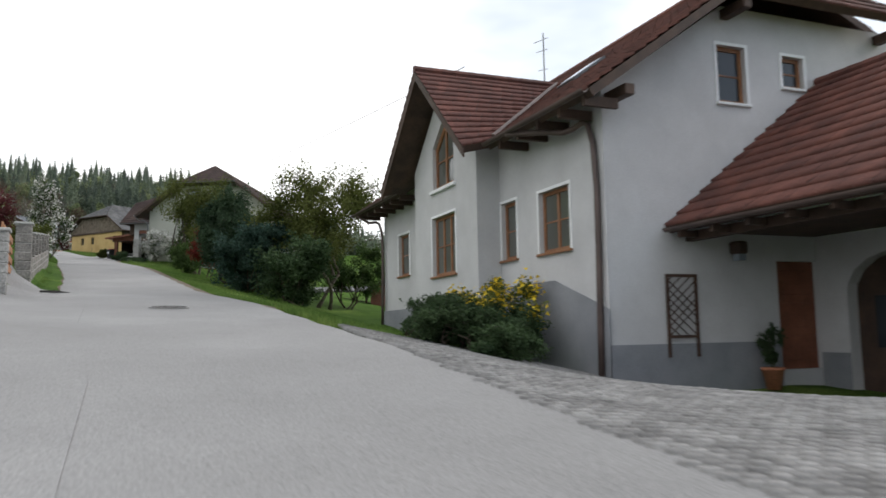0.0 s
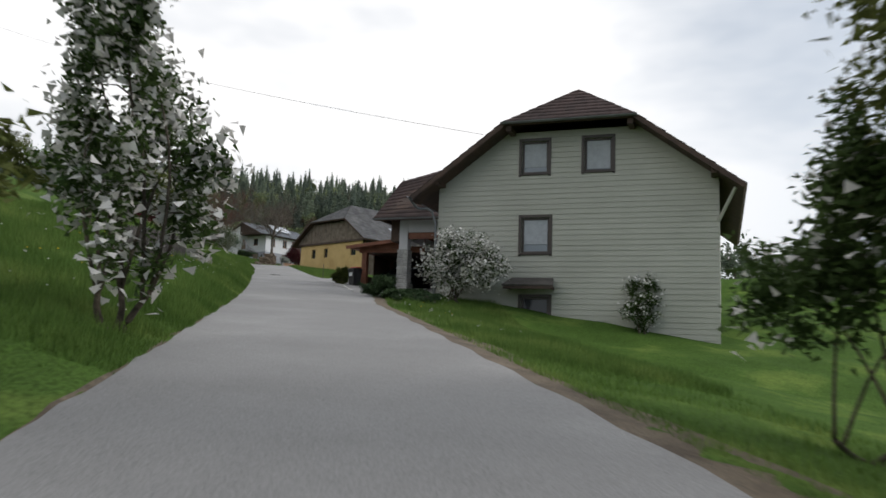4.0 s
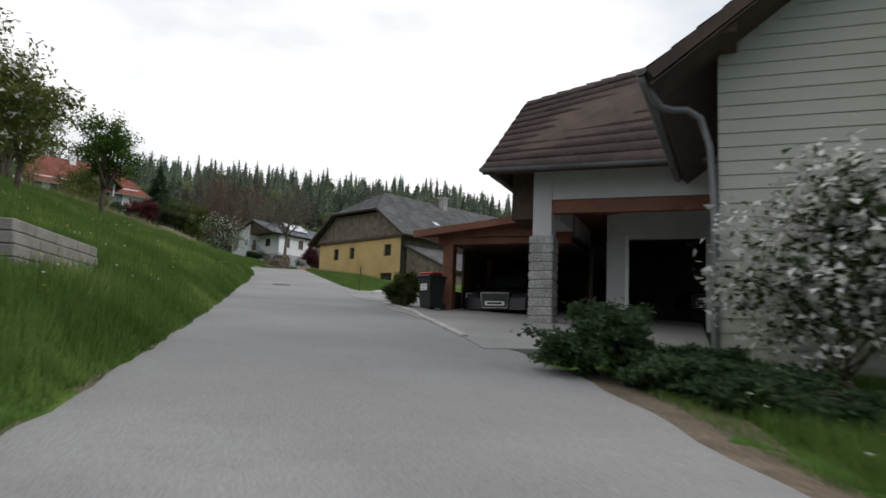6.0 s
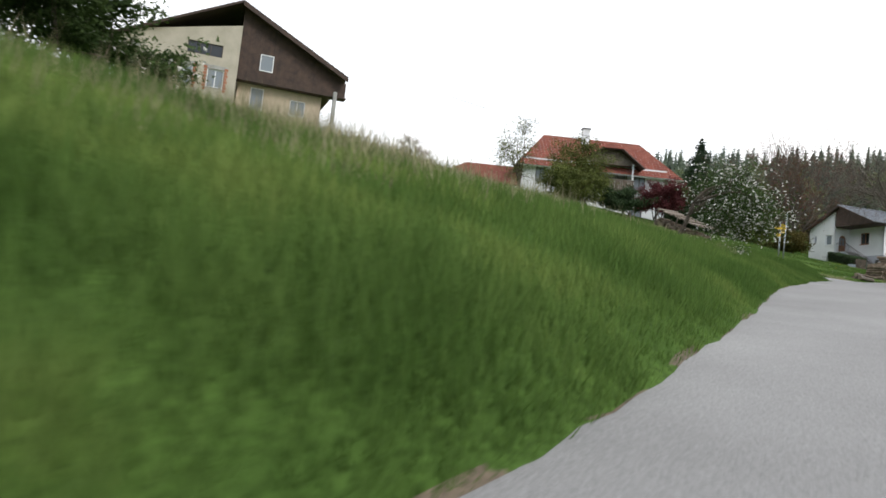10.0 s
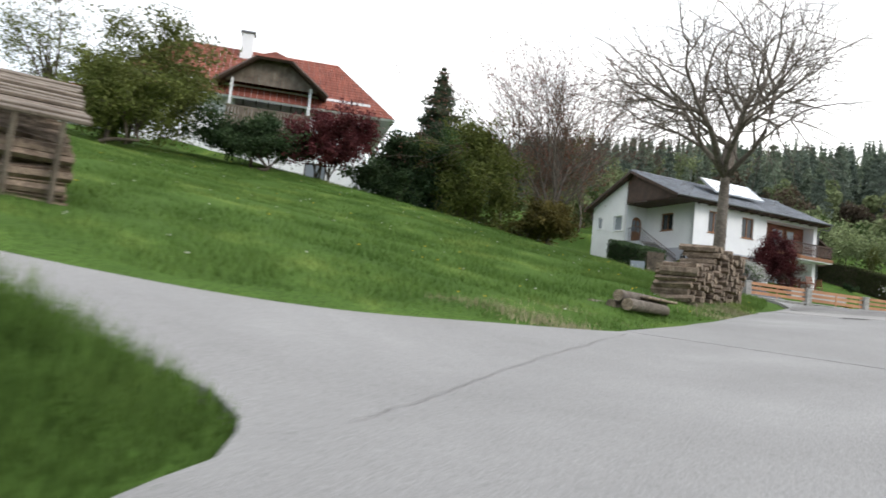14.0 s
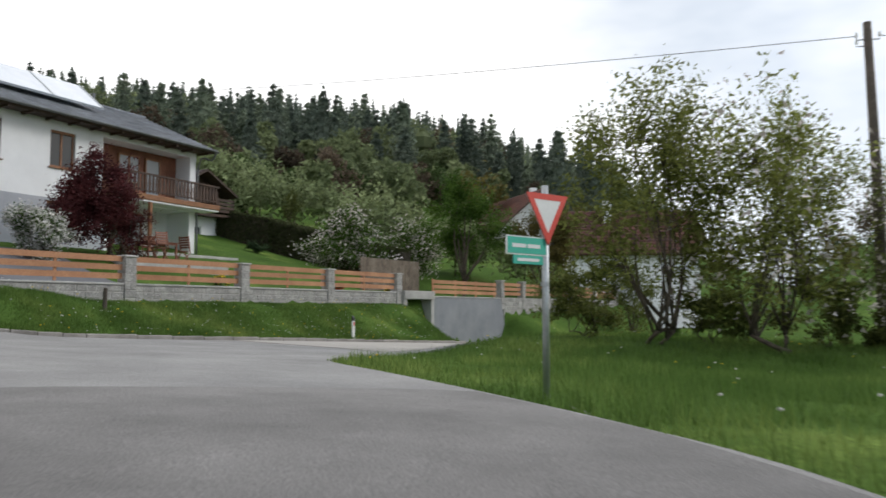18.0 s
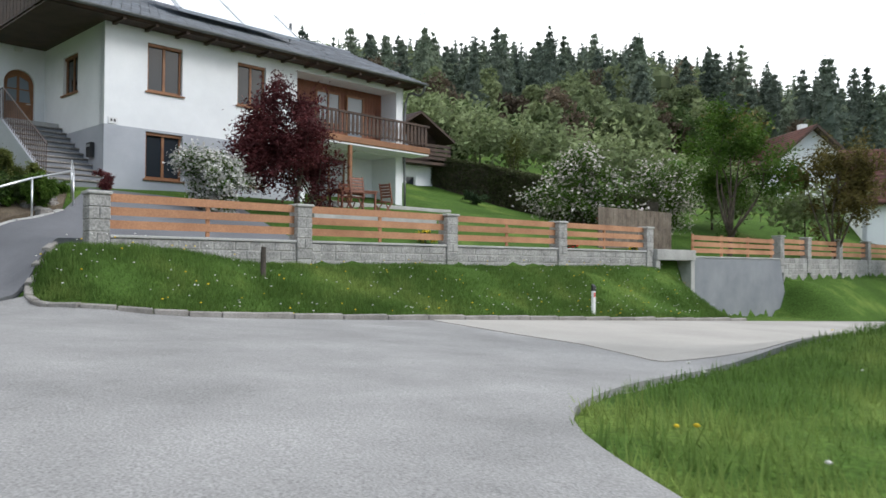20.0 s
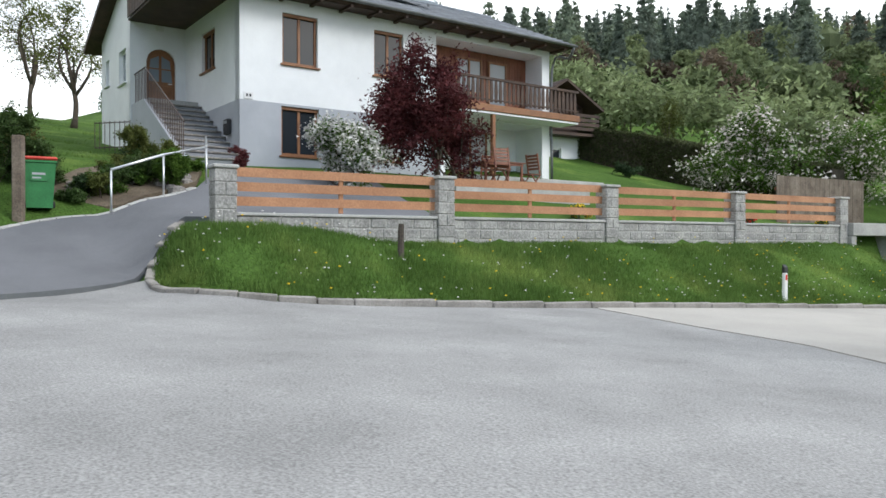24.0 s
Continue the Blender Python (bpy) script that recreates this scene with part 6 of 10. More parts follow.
    part("barge_board", Geo().add([(4.35, -1.92, 6.425), (-4.8, -1.92, 11.0), (-4.8, -1.92, 10.7), (4.35, -1.92, 6.125), (4.35, -1.86, 6.425), (-4.8, -1.86, 11.0), (-4.8, -1.86, 10.7), (4.35, -1.86, 6.125)],
                                  [(0, 1, 2, 3), (7, 6, 5, 4), (0, 4, 5, 1), (3, 2, 6, 7), (0, 3, 7, 4), (1, 5, 6, 2)]), dark_wood, h)
    part("post", Geo().box(3.3, -1.6, 1.0, 3.6, -1.3, 5.2, c=0.02), concrete, h)
    part("terrace", Geo().box(-4.4, -1.6, 1.25, 3.7, -0.003, 1.62, c=0.03), plinth_dark, h)
    part("terrace_wall", Geo().box(-4.38, -1.5, -2.4, 3.6, -0.004, 1.248), beige_dark, h)
    wall(h, "wall", turned(2.6, 0, 90), [(0.002, -2.4), (9, -2.4), (9, 6), (0.002, 6)], (), beige, 0.3)
    wall(h, "wall", turned(2.6, 9, 180), [(0, -2.4), (16, -2.4), (16, 6), (7, 10), (0, 6)], (), beige, 0.3)
    wall(h, "wall", turned(-13.5, 9, -90), [(0.002, -2.4), (10.2, -2.4), (10.2, 6.8), (0.002, 6.8)], (), beige_dark, 0.3)
    return h


def red_house():
    h = thing("house", "white house with an orange-red hipped roof and timber balcony gable", "house", frame_m(-106.0, 155.0, 26.6, 60))
    holes = [(0.1, 4.2, 1.3, 6.2), (-8.5, 4.0, -7.5, 5.6), (-10.6, 4.0, -9.6, 5.6), (-0.2, 0.9, 1.2, 2.2), (-9, 0.8, -7.6, 2.2)]
    wall(h, "wall", I4, [(-12, -2.5), (3.6, -2.5), (3.6, 6.6), (-12, 6.6)], holes + [(-5.0, 4.0, -0.6, 6.5)], plaster, 0.3)
    for x0, z0, x1, z1 in holes:
        window(h, I4, x0, z0, x1, z1, frame_dark, glass_milk, 1, sill=plaster)
    lb = part("loggia_back", Geo().box(-5.1, 1.4, 3.9, -0.5, 1.5, 6.6), plaster, h)
    for x in (-4.6, -3.0, -1.5):
        window(h, Matrix.Translation((0, 1.38, 0)), x, 4.3, x + 0.9, 6.1, frame_dark, glass_dark, 0, depth=0.0)
    part("loggia_floor", Geo().box(-5.1, 0.0, 3.85, -0.5, 1.4, 4.0), concrete, h)
    part("balcony", Geo().box(-5.4, -1.2, 3.75, -0.2, 0.0, 3.95), grey_wood, h)
    bal = part("balcony_rail", Geo().box(-5.4, -1.2, 4.85, -0.2, -1.12, 4.95), grey_wood, h)
    for k in range(26):
        part("balcony_board", Geo().box(-5.4 + k * 0.2, -1.19, 3.9, -5.23 + k * 0.2, -1.15, 4.86), grey_wood, bal)
    for x in (-5.3, -0.45):
        part("post", Geo().box(x, -1.15, 3.95, x + 0.16, -0.99, 6.7), frame_white, h)
    top = lambda x: min(6.6 + (x + 5.8) * 0.8, 6.6 + (0.2 - x) * 0.8, 8.3)
    boards(h, "gable_board", Matrix.Translation((0, -1.0, 0)), -5.6, 0.0, 6.5, 8.3, 0.2, grey_wood, top=lambda x: max(6.55, top(x)))
    # balcony gable roof with a clipped tip
    for sgn in (-1, 1):
        e0, e1 = Vector((-2.8 + sgn * 3.5, -1.7, 6.3)), Vector((-2.8 + sgn * 3.5, 0.1, 6.3))
        c0, c1 = Vector((-2.8 + sgn * 1.1, -1.7, 8.12)), Vector((-2.8 + sgn * 1.1, 2.6, 8.12))
        t0, t1 = Vector((-2.8 + sgn * 0.02, -0.4, 8.95)), Vector((-2.8 + sgn * 0.02, 3.75, 8.95))
        for i, quad in enumerate(((e0, e1, c1, c0), (c0, c1, t1, t0))):
            roof_plane(h, *(quad if sgn > 0 else (quad[1], quad[0], quad[3], quad[2])), tile_bright, 0.4, 0.4, seed=33 + i)
        part("verge_board", Geo().tube([e0 + Vector((0, -0.05, -0.12)), c0 + Vector((0, -0.05, -0.12))], 0.13, 4), dark_wood, h)
    roof_plane(h, (-3.95, -1.75, 8.1), (-1.65, -1.75, 8.1), (-2.78, -0.4, 8.96), (-2.82, -0.4, 8.96), tile_bright, 0.4, 0.4, seed=34)
    roof_plane(h, (-12.8, -0.9, 5.6), (5.2, -0.9, 5.6), (1.4, 4.5, 10.3), (-9.5, 4.5, 10.3), tile_bright, 0.4, 0.45, seed=35, under=frame_white)
    roof_plane(h, (5.2, -0.9, 5.6), (5.2, 9.9, 5.6), (1.4, 4.52, 10.3), (1.4, 4.48, 10.3), tile_bright, 0.4, 0.45, seed=36, under=frame_white)
    roof_plane(h, (5.2, 9.9, 5.6), (-12.8, 9.9, 5.6), (-9.5, 4.5, 10.3), (1.4, 4.5, 10.3), tile_bright, 0.4, 0.45, seed=37)
    roof_plane(h, (-12.8, 9.9, 5.6), (-12.8, -0.9, 5.6), (-9.5, 4.48, 10.3), (-9.5, 4.52, 10.3), tile_bright, 0.4, 0.45, seed=38)
    wall(h, "wall", turned(3.6, 0, 90), [(0.002, -2.5), (9, -2.5), (9, 5), (0.002, 5)], (), plaster, 0.3)
    wall(h, "wall", turned(-12, 9, -90), [(0, -2.5), (8.998, -2.5), (8.998, 6.2), (0, 6.2)], (), plaster, 0.3)
    wall(h, "wall", turned(3.6, 9, 180), [(0, -2.5), (15.6, -2.5), (15.6, 5), (0, 5)], (), plaster, 0.3)
    ch = part("chimney", Geo().box(-5.3, 3.4, 8.9, -4.5, 4.2, 11.2, c=0.02), plaster, h, "white chimney")
    part("chimney_cap", Geo().box(-5.4, 3.3, 11.2, -4.4, 4.3, 11.32), zinc_grey, ch)
    # lower annex with a hipped roof
    wall(h, "annex_wall", Matrix.Translation((0, 1.0, 0)), [(-21, -2.5), (-12.3, -2.5), (-12.3, 3.6), (-21, 3.6)], (), plaster, 0.3)
    roof_plane(h, (-22, 0.2, 3.4), (-12.2, 0.2, 3.4), (-12.2, 4.5, 6.2), (-18, 4.5, 6.2), tile_bright, 0.4, 0.45, seed=39)
    roof_plane(h, (-22, 8.5, 3.4), (-22, 0.2, 3.4), (-18, 4.5, 6.2), (-18, 4.6, 6.2), tile_bright, 0.4, 0.45, seed=40)
    roof_plane(h, (-12.2, 8.5, 3.4), (-22, 8.5, 3.4), (-18, 4.6, 6.2), (-12.2, 4.5, 6.2), tile_bright, 0.4, 0.45, seed=41)
    return h


def chalet():
    h = thing("garden_chalet", "small dark timber chalet with a balcony above a white base", "chalet", frame_m(-93.05, 195.97, 25.96, 66) @ Matrix.Diagonal((0.72, 0.72, 0.95, 1)))
    wall(h, "base_wall", I4, [(0, -1.4), (5, -1.4), (5, 1.9), (0, 1.9)], [(2.2, 0.5, 3.1, 1.15)], plaster, 0.25)
    window(h, I4, 2.2, 0.5, 3.1, 1.15, frame_white, glass_dark, 0)
    part("upper_wall", Geo().sheet([(0, 1.9), (5, 1.9), (5, 3.5), (2.5, 4.5), (0, 3.5)], [[(1.6, 2.5), (2.6, 2.5), (2.6, 3.6), (1.6, 3.6)]], 0.2), dark_wood, h)
    planks(h, "cladding_board", I4, 0, 5, 1.95, 3.5, 0.18, dark_wood, holes=[(1.6, 2.5, 2.6, 3.6)])
    window(h, I4, 1.6, 2.5, 2.6, 3.6, oak, glass_milk, 1)
    for m_, L_ in ((turned(0, 5, -90), 5), (turned(5, 0, 90), 5)):
        wall(h, "side_wall", m_, [(0.002, -1.4), (L_ - 0.002, -1.4), (L_ - 0.002, 3.5), (0.002, 3.5)], (), dark_wood, 0.2)
    roof_plane(h, (5.8, -1.5, 3.2), (5.8, 5.5, 3.2), (2.5, 5.5, 4.7), (2.5, -1.5, 4.7), tile_brown, 0.4, 0.4, 0.12, seed=51)
    roof_plane(h, (-0.8, 5.5, 3.2), (-0.8, -1.5, 3.2), (2.5, -1.5, 4.7), (2.5, 5.5, 4.7), tile_brown, 0.4, 0.4, 0.12, seed=52)
    b = part("balcony", Geo().box(-0.4, -1.2, 1.75, 5.6, 0.0, 1.9), dark_wood, h)
    for k in range(4):
        part("rail_board", Geo().box(-0.4, -1.2, 2.05 + k * 0.24, 5.6, -1.15, 2.22 + k * 0.24), dark_wood, b)
    return h


def far_house(x, y, z, angle, label):
    h = thing("house", label, "house", frame_m(x, y, z, angle))
    ws = [(1.2, 2.9, 2.2, 4.1), (5.2, 2.9, 6.2, 4.1)]
    wall(h, "wall", I4, [(0, -1.5), (8, -1.5), (8, 4.8), (4, 8.0), (0, 4.8)], ws, plaster, 0.3)
    for w_ in ws:
        window(h, I4, *w_, frame_dark, glass_dark, 1)
    for m_, L_ in ((turned(0, 10, -90), 10), (turned(8, 0, 90), 10), (turned(8, 10, 180), 8)):
        wall(h, "wall", m_, [(0.002, -1.5), (L_ - 0.002, -1.5), (L_ - 0.002, 4.8), (0.002, 4.8)], (), plaster, 0.3)
    roof_plane(h, (8.7, -0.8, 4.3), (8.7, 10.8, 4.3), (4, 10.8, 8.3), (4, -0.8, 8.3), tile_red, 0.4, 0.4, seed=61)
    roof_plane(h, (-0.7, 10.8, 4.3), (-0.7, -0.8, 4.3), (4, -0.8, 8.3), (4, 10.8, 8.3), tile_red, 0.4, 0.4, seed=62)
    c_ = part("chimney", Geo().box(4.8, 3.0, 7.0, 5.4, 3.6, 9.0), plaster, h)
    return h


farmhouse()
barn_shed()
far_barn()
hill_house()
red_house()
chalet()
far_house(-76.6, 227.0, 25.2, 32, "white house with a pale red gable roof behind the garden trees")
far_house(-71.0, 224.5, 21.9, -83, "white house with a red tiled roof beyond the road")


# ---------------------------------------------------------------- plants
def leaf_cloud(pos, size, rng, up=0.35, slim=0.55):
    """Small leaves, one pointed blade at each place."""
    n = len(pos)
    nrm = rng.normal(size=(n, 3))
    nrm[:, 2] = np.abs(nrm[:, 2]) + up
    nrm /= np.linalg.norm(nrm, axis=1)[:, None]
    a = np.cross(nrm, rng.normal(size=(n, 3)))
    a /= np.linalg.norm(a, axis=1)[:, None] + 1e-9
    b = np.cross(nrm, a)
    s = size * rng.uniform(0.6, 1.35, n)[:, None]
    v = np.stack([pos - a * s * 0.9 - b * s * slim, pos - a * s * 0.9 + b * s * slim, pos + a * s * 1.1 - nrm * s * 0.12], 1).reshape(-1, 3)
    return v, np.arange(3 * n).reshape(-1, 3)


def bend(a, b, rng, sag=0.15, n=4):
    """A crooked line from a to b."""
    a, b = np.array(a, float), np.array(b, float)
    L = np.linalg.norm(b - a)
    off = rng.normal(size=3) * L * 0.09
    pts = []
    for k in range(n + 1):
        t = k / n
        pts.append(a + (b - a) * t + off * math.sin(math.pi * t) + np.array((0, 0, sag * L * math.sin(math.pi * t))))
    return pts


def plant(name, label, category, x, y, h, w, clear, leaf, n, size, r=0.1, seed=1, lean=(0.0, 0.0), limbs=6, twigs=70, wood=None, lumps=9, deep=None, stems=1, flower=None, bloom=0, group="", z=None, loose=0.2, sag=0.12, droop=0.0, branch=None, knee=None):
    """A tree or shrub h high and w wide whose crown begins at clear: stems, limbs, twigs and a crown of single leaves."""
    rng = np.random.default_rng(seed)
    z = float(ground(x, y)) - 0.06 if z is None else z
    home = thing(name, label, category, Matrix.Translation((x, y, z)), group)
    c = np.array((lean[0], lean[1], (clear + h) / 2))
    rad = np.array((w / 2, w / 2 if deep is None else deep / 2, (h - clear) / 2))
    k = rng.normal(size=(lumps, 3))
    k /= np.linalg.norm(k, axis=1)[:, None]
    k *= rng.uniform(0.35, 0.86, lumps)[:, None]
    tips = k[rng.integers(0, lumps, twigs)] + rng.normal(size=(twigs, 3)) * loose
    far = np.linalg.norm(tips, axis=1)
    tips = tips / np.maximum(far, 1.0)[:, None] * 1.0
    tips = c + tips * rad
    tips[:, 2] = np.maximum(tips[:, 2] - droop * np.hypot(tips[:, 0] - c[0], tips[:, 1] - c[1]), 0.08)
    g = Geo()
    nodes, size_at = [], []
    fork = np.array((lean[0] * 0.55, lean[1] * 0.55, branch or max(clear * 1.05, 0.25)))
    fork = fork if knee is None else np.array(knee)
    for s in range(stems):
        foot = np.array((0, 0, 0.0)) if stems == 1 else np.array((*(rng.normal(size=2) * w * 0.05), 0.0))
        top = fork if stems == 1 else fork + np.array((*(rng.normal(size=2) * w * 0.10), 0.0))
        tr = bend(foot, top, rng, 0.0, 5)
        rs = [r * (1.35 if i == 0 else 1.0 - 0.06 * i) / stems ** 0.5 for i in range(6)]
        g.tube(tr, rs, 9)
        for m in range(max(1, limbs // stems)):
            e = c + k[(s * 3 + m) % lumps] * rad * 0.72
            e[2] = max(e[2], fork[2] * 0.9 + 0.1)
            start = tr[-1] if m % 3 else tr[-2]
            lb = bend(start, e, rng, sag, 6)
            r0 = r * 0.62 / stems ** 0.5
            g.tube(lb, [r0 * (1 - 0.13 * i) for i in range(7)], 6)
            nodes += lb[1:]
            size_at += [r0 * (1 - 0.13 * i) for i in range(1, 7)]
    nodes = np.array(nodes)
    ends, starts = [], []
    for tip in tips:
        i = int(np.argmin(np.linalg.norm(nodes - tip, axis=1)))
        tw = bend(nodes[i], tip, rng, 0.06, 3)
        r0 = max(min(size_at[i] * 0.55, r * 0.2), 0.008)
        g.tube(tw, [r0, r0 * 0.75, r0 * 0.5, r0 * 0.25], 3, cap=False)
        starts.append(tw[1])
        ends.append(tip)
    part("trunk", g, wood or bark, home, smooth=True)
    if n:
        starts, ends = np.array(starts), np.array(ends)
        i = rng.integers(0, len(ends), n)
        t = rng.uniform(0.1, 1.12, n)[:, None]
        pos = starts[i] * (1 - t) + ends[i] * t + rng.normal(size=(n, 3)) * np.array((w, w, (h - clear))) * 0.038
        pos[:, 2] = np.maximum(pos[:, 2], 0.04)
        v, f = leaf_cloud(pos, size, rng)
        part("crown", mesh_arrays("crown", v, f, leaf), leaf, home, kind="stuff")
        if flower is not None and bloom:
            i = rng.integers(0, len(ends), bloom)
            pos = ends[i] + rng.normal(size=(bloom, 3)) * np.array((w, w, (h - clear))) * 0.055
            pos[:, 2] = np.maximum(pos[:, 2], 0.06)
            v, f = leaf_cloud(pos, size * 1.05, rng, 0.5, 0.9)
            part("blossoms", mesh_arrays("blossoms", v, f, flower), flower, home, kind="stuff")
    return home


def bare_tree(name, label, x, y, r, clear, L, depth, seed, leaf=None, per=0, size=0.05, spread=46):
    """A tree whose limbs fork again and again: trunk, limbs, boughs, branches, twigs."""
    rng = np.random.default_rng(seed)
    home = thing(name, label, "tree", Matrix.Translation((x, y, float(ground(x, y)) - 0.08)))
    ends = []

    def limb(p, d, length, rad, level, g):
        pts, q, v = [p], p, d
        n = 5 if level < 3 else 3
        for _ in range(n):
            v = (v + Vector(rng.normal(size=3)) * (0.16 if level else 0.03) + Vector((0, 0, 0.07 if level < 3 else 0.02))).normalized()
            q = q + v * length / n
            pts.append(q)
        tip = rad * (0.55 if level < depth else 0.3)
        g.tube(pts, [rad + (tip - rad) * i / n for i in range(n + 1)], 9 if level < 2 else (6 if level < 3 else 4), cap=level < 2)
        if level == depth:
            ends.append(pts[-1])
            ends.append(pts[-2])
            return
        kids = (7, 5, 5, 4, 3)[min(level, 4)] if level else 7
        for c in range(kids):
            t = 1.0 if c == 0 else rng.uniform(0.35 if level else 0.86, 1.0)
            i = min(int(t * n), n)
            a = rng.uniform(0, 2 * math.pi) if level else 2 * math.pi * (c + rng.uniform(-0.25, 0.25)) / kids
            up = pts[i] - pts[i - 1]
            up.normalize()
            s1 = up.orthogonal().normalized()
            s2 = up.cross(s1)
            w = radians(rng.uniform(0.55, 1.25) * spread) * (0.35 if c == 0 else 1.0)
            nd = (up * math.cos(w) + (s1 * math.cos(a) + s2 * math.sin(a)) * math.sin(w)).normalized()
            k = rng.uniform(0.55, 0.8)
            own = Geo() if level == 0 else g
            limb(pts[i], nd, (L if level == 0 else length * k), max(rad * (0.5 if level else 0.46) * rng.uniform(0.8, 1.1), 0.009), level + 1, own)
            if level == 0:
                part("limb", own, bark_pale, home, smooth=True)

    stem = Geo()
    limb(Vector((0, 0, 0)), Vector((0.03, 0.02, 1)).normalized(), clear, r, 0, stem)
    part("trunk", stem, bark_pale, home, smooth=True)
    if leaf is not None:
        e = np.array([tuple(p) for p in ends])
        pos = np.repeat(e, per, 0) + rng.normal(size=(len(e) * per, 3)) * 0.12
        v, f = leaf_cloud(pos, size, rng)
        part("crown", mesh_arrays("crown", v, f, leaf), leaf, home, kind="stuff")
    return home


def spruce(label, x, y, h, w, leaf, n, seed, size=0.16, group="", z=None):
    rng = np.random.default_rng(seed)
    z = float(ground(x, y)) - 0.05 if z is None else z
    home = thing("spruce", label, "tree", Matrix.Translation((x, y, z)), group)
    part("trunk", Geo().tube([(0, 0, 0), (0.03, 0, h * 0.5), (0, 0.02, h)], [h * 0.018, h * 0.011, 0.01], 8), bark, home)
    rows = int(h / 0.34)
    pos = []
    g = Geo()
    for k in range(rows):
        t = (k + 0.5) / rows
        rr = w / 2 * (1 - t) ** 0.85 * rng.uniform(0.8, 1.1)
        zz = h * (0.06 + 0.94 * t)
        for b in range(7):
            a = rng.uniform(0, 2 * math.pi)
            L = rr * rng.uniform(0.7, 1.15)
            e = np.array((math.cos(a) * L, math.sin(a) * L, zz - 0.22 * L))
            if k % 2 == 0:
                g.tube([(0, 0, zz), e * np.array((0.6, 0.6, 1)) + np.array((0, 0, 0.05)), e], [0.03, 0.02, 0.008], 4, cap=False)
            m = max(3, int(n * (1 - t) * 2 / rows / 7))
            u = rng.uniform(0.12, 1.0, m)[:, None]
            q = np.array((0, 0, zz)) * (1 - u) + e * u + rng.normal(size=(m, 3)) * np.array((0.10, 0.10, 0.06)) * (0.6 + L * 0.5)
            pos.append(q)
    part("branches", g, bark, home)
    v, f = leaf_cloud(np.concatenate(pos), size, rng, 0.1, 0.35)
    part("needles", mesh_arrays("needles", v, f, leaf), leaf, home, kind="stuff")
    return home


def hedge(label, points, width, leaf, density=420, size=0.055, seed=3):
    """A clipped hedge along points (x, y, foot, top)."""
    rng = np.random.default_rng(seed)
    home = thing("hedge", label, "hedge")
    core, pos = Geo(), []
    for (x0, y0, a0, b0), (x1, y1, a1, b1) in zip(points, points[1:]):
        d = np.array((x1 - x0, y1 - y0))
        L = np.hypot(*d)
        s = np.array((-d[1], d[0])) / L * width / 2
        q = s * 0.85
        core.add([(x0 - q[0], y0 - q[1], a0 - 0.3), (x1 - q[0], y1 - q[1], a1 - 0.3), (x1 + q[0], y1 + q[1], a1 - 0.3), (x0 + q[0], y0 + q[1], a0 - 0.3),
                  (x0 - q[0], y0 - q[1], b0 - 0.08), (x1 - q[0], y1 - q[1], b1 - 0.08), (x1 + q[0], y1 + q[1], b1 - 0.08), (x0 + q[0], y0 + q[1], b0 - 0.08)],
                 [(0, 3, 2, 1), (4, 5, 6, 7), (0, 1, 5, 4), (1, 2, 6, 5), (2, 3, 7, 6), (3, 0, 4, 7)])
        n = int(L * (width + 2 * (b0 - a0)) * density)
        t, side = rng.uniform(0, 1, n), rng.uniform(-1, 1, n)
        up = rng.uniform(0, 1, n)
        which = rng.uniform(0, 1, n) < width / (width + 2 * (b0 - a0))
        side = np.where(which, side, np.sign(side))
        up = np.where(which, 1.0, up)
        zz = (a0 * (1 - t) + a1 * t) * (1 - up) + (b0 * (1 - t) + b1 * t) * up
        p = np.stack([x0 + d[0] * t + s[0] * side, y0 + d[1] * t + s[1] * side, zz], 1)
        pos.append(p + rng.normal(size=p.shape) * 0.04)
    part("stem_core", core, bark, home)
    v, f = leaf_cloud(np.concatenate(pos), size, rng)
    part("leaves", mesh_arrays("leaves", v, f, leaf), leaf, home, kind="stuff")
    return home


# beside the first house
FRONT = Matrix.Translation((-3.36, 39.26, 0)) @ Matrix.Rotation(radians(-67.5), 4, "Z")
for k, (xl, yl, h, w) in enumerate(((9.7, -1.3, 1.0, 1.8), (10.6, -2.1, 1.05, 1.9), (11.5, -1.2, 1.2, 1.8), (11.8, -2.7, 1.05, 1.9), (12.6, -1.6, 1.15, 1.9), (13.0, -2.8, 1.0, 1.9), (13.8, -2.2, 0.95, 1.7))):
    p = FRONT @ Vector((xl, yl, 0))
    plant("juniper", "low dark green spreading juniper along the house wall", "shrub", p.x, p.y, h, w, 0.0, leaf_dark, 9000, 0.035, 0.05, k + 1, stems=4, limbs=12, twigs=90, lumps=14, group="junipers by the wall")
p = FRONT @ Vector((11.0, -0.95, 0))
plant("forsythia", "tall yellow-green shrub with loose shoots by the wall", "shrub", p.x, p.y, 2.1, 1.9, 0.2, leaf_olive, 4500, 0.045, 0.035, 12, stems=4, limbs=8, flower=flower_yellow, bloom=1100, lumps=12)
p = FRONT @ Vector((9.9, -0.6, 0))
plant("shrub", "small round dark shrub at the wall", "shrub", p.x, p.y, 1.3, 0.9, 0.05, leaf_dark, 4000, 0.03, 0.03, 13, stems=3)

# right side before the cream house
plant("garden_tree", "light-leaved multi-stemmed garden tree above the shrubs", "tree", -14.9, 54.2, 6.2, 4.4, 1.0, leaf_olive, 22000, 0.055, 0.12, 21, stems=3, limbs=9, twigs=110, lumps=13)
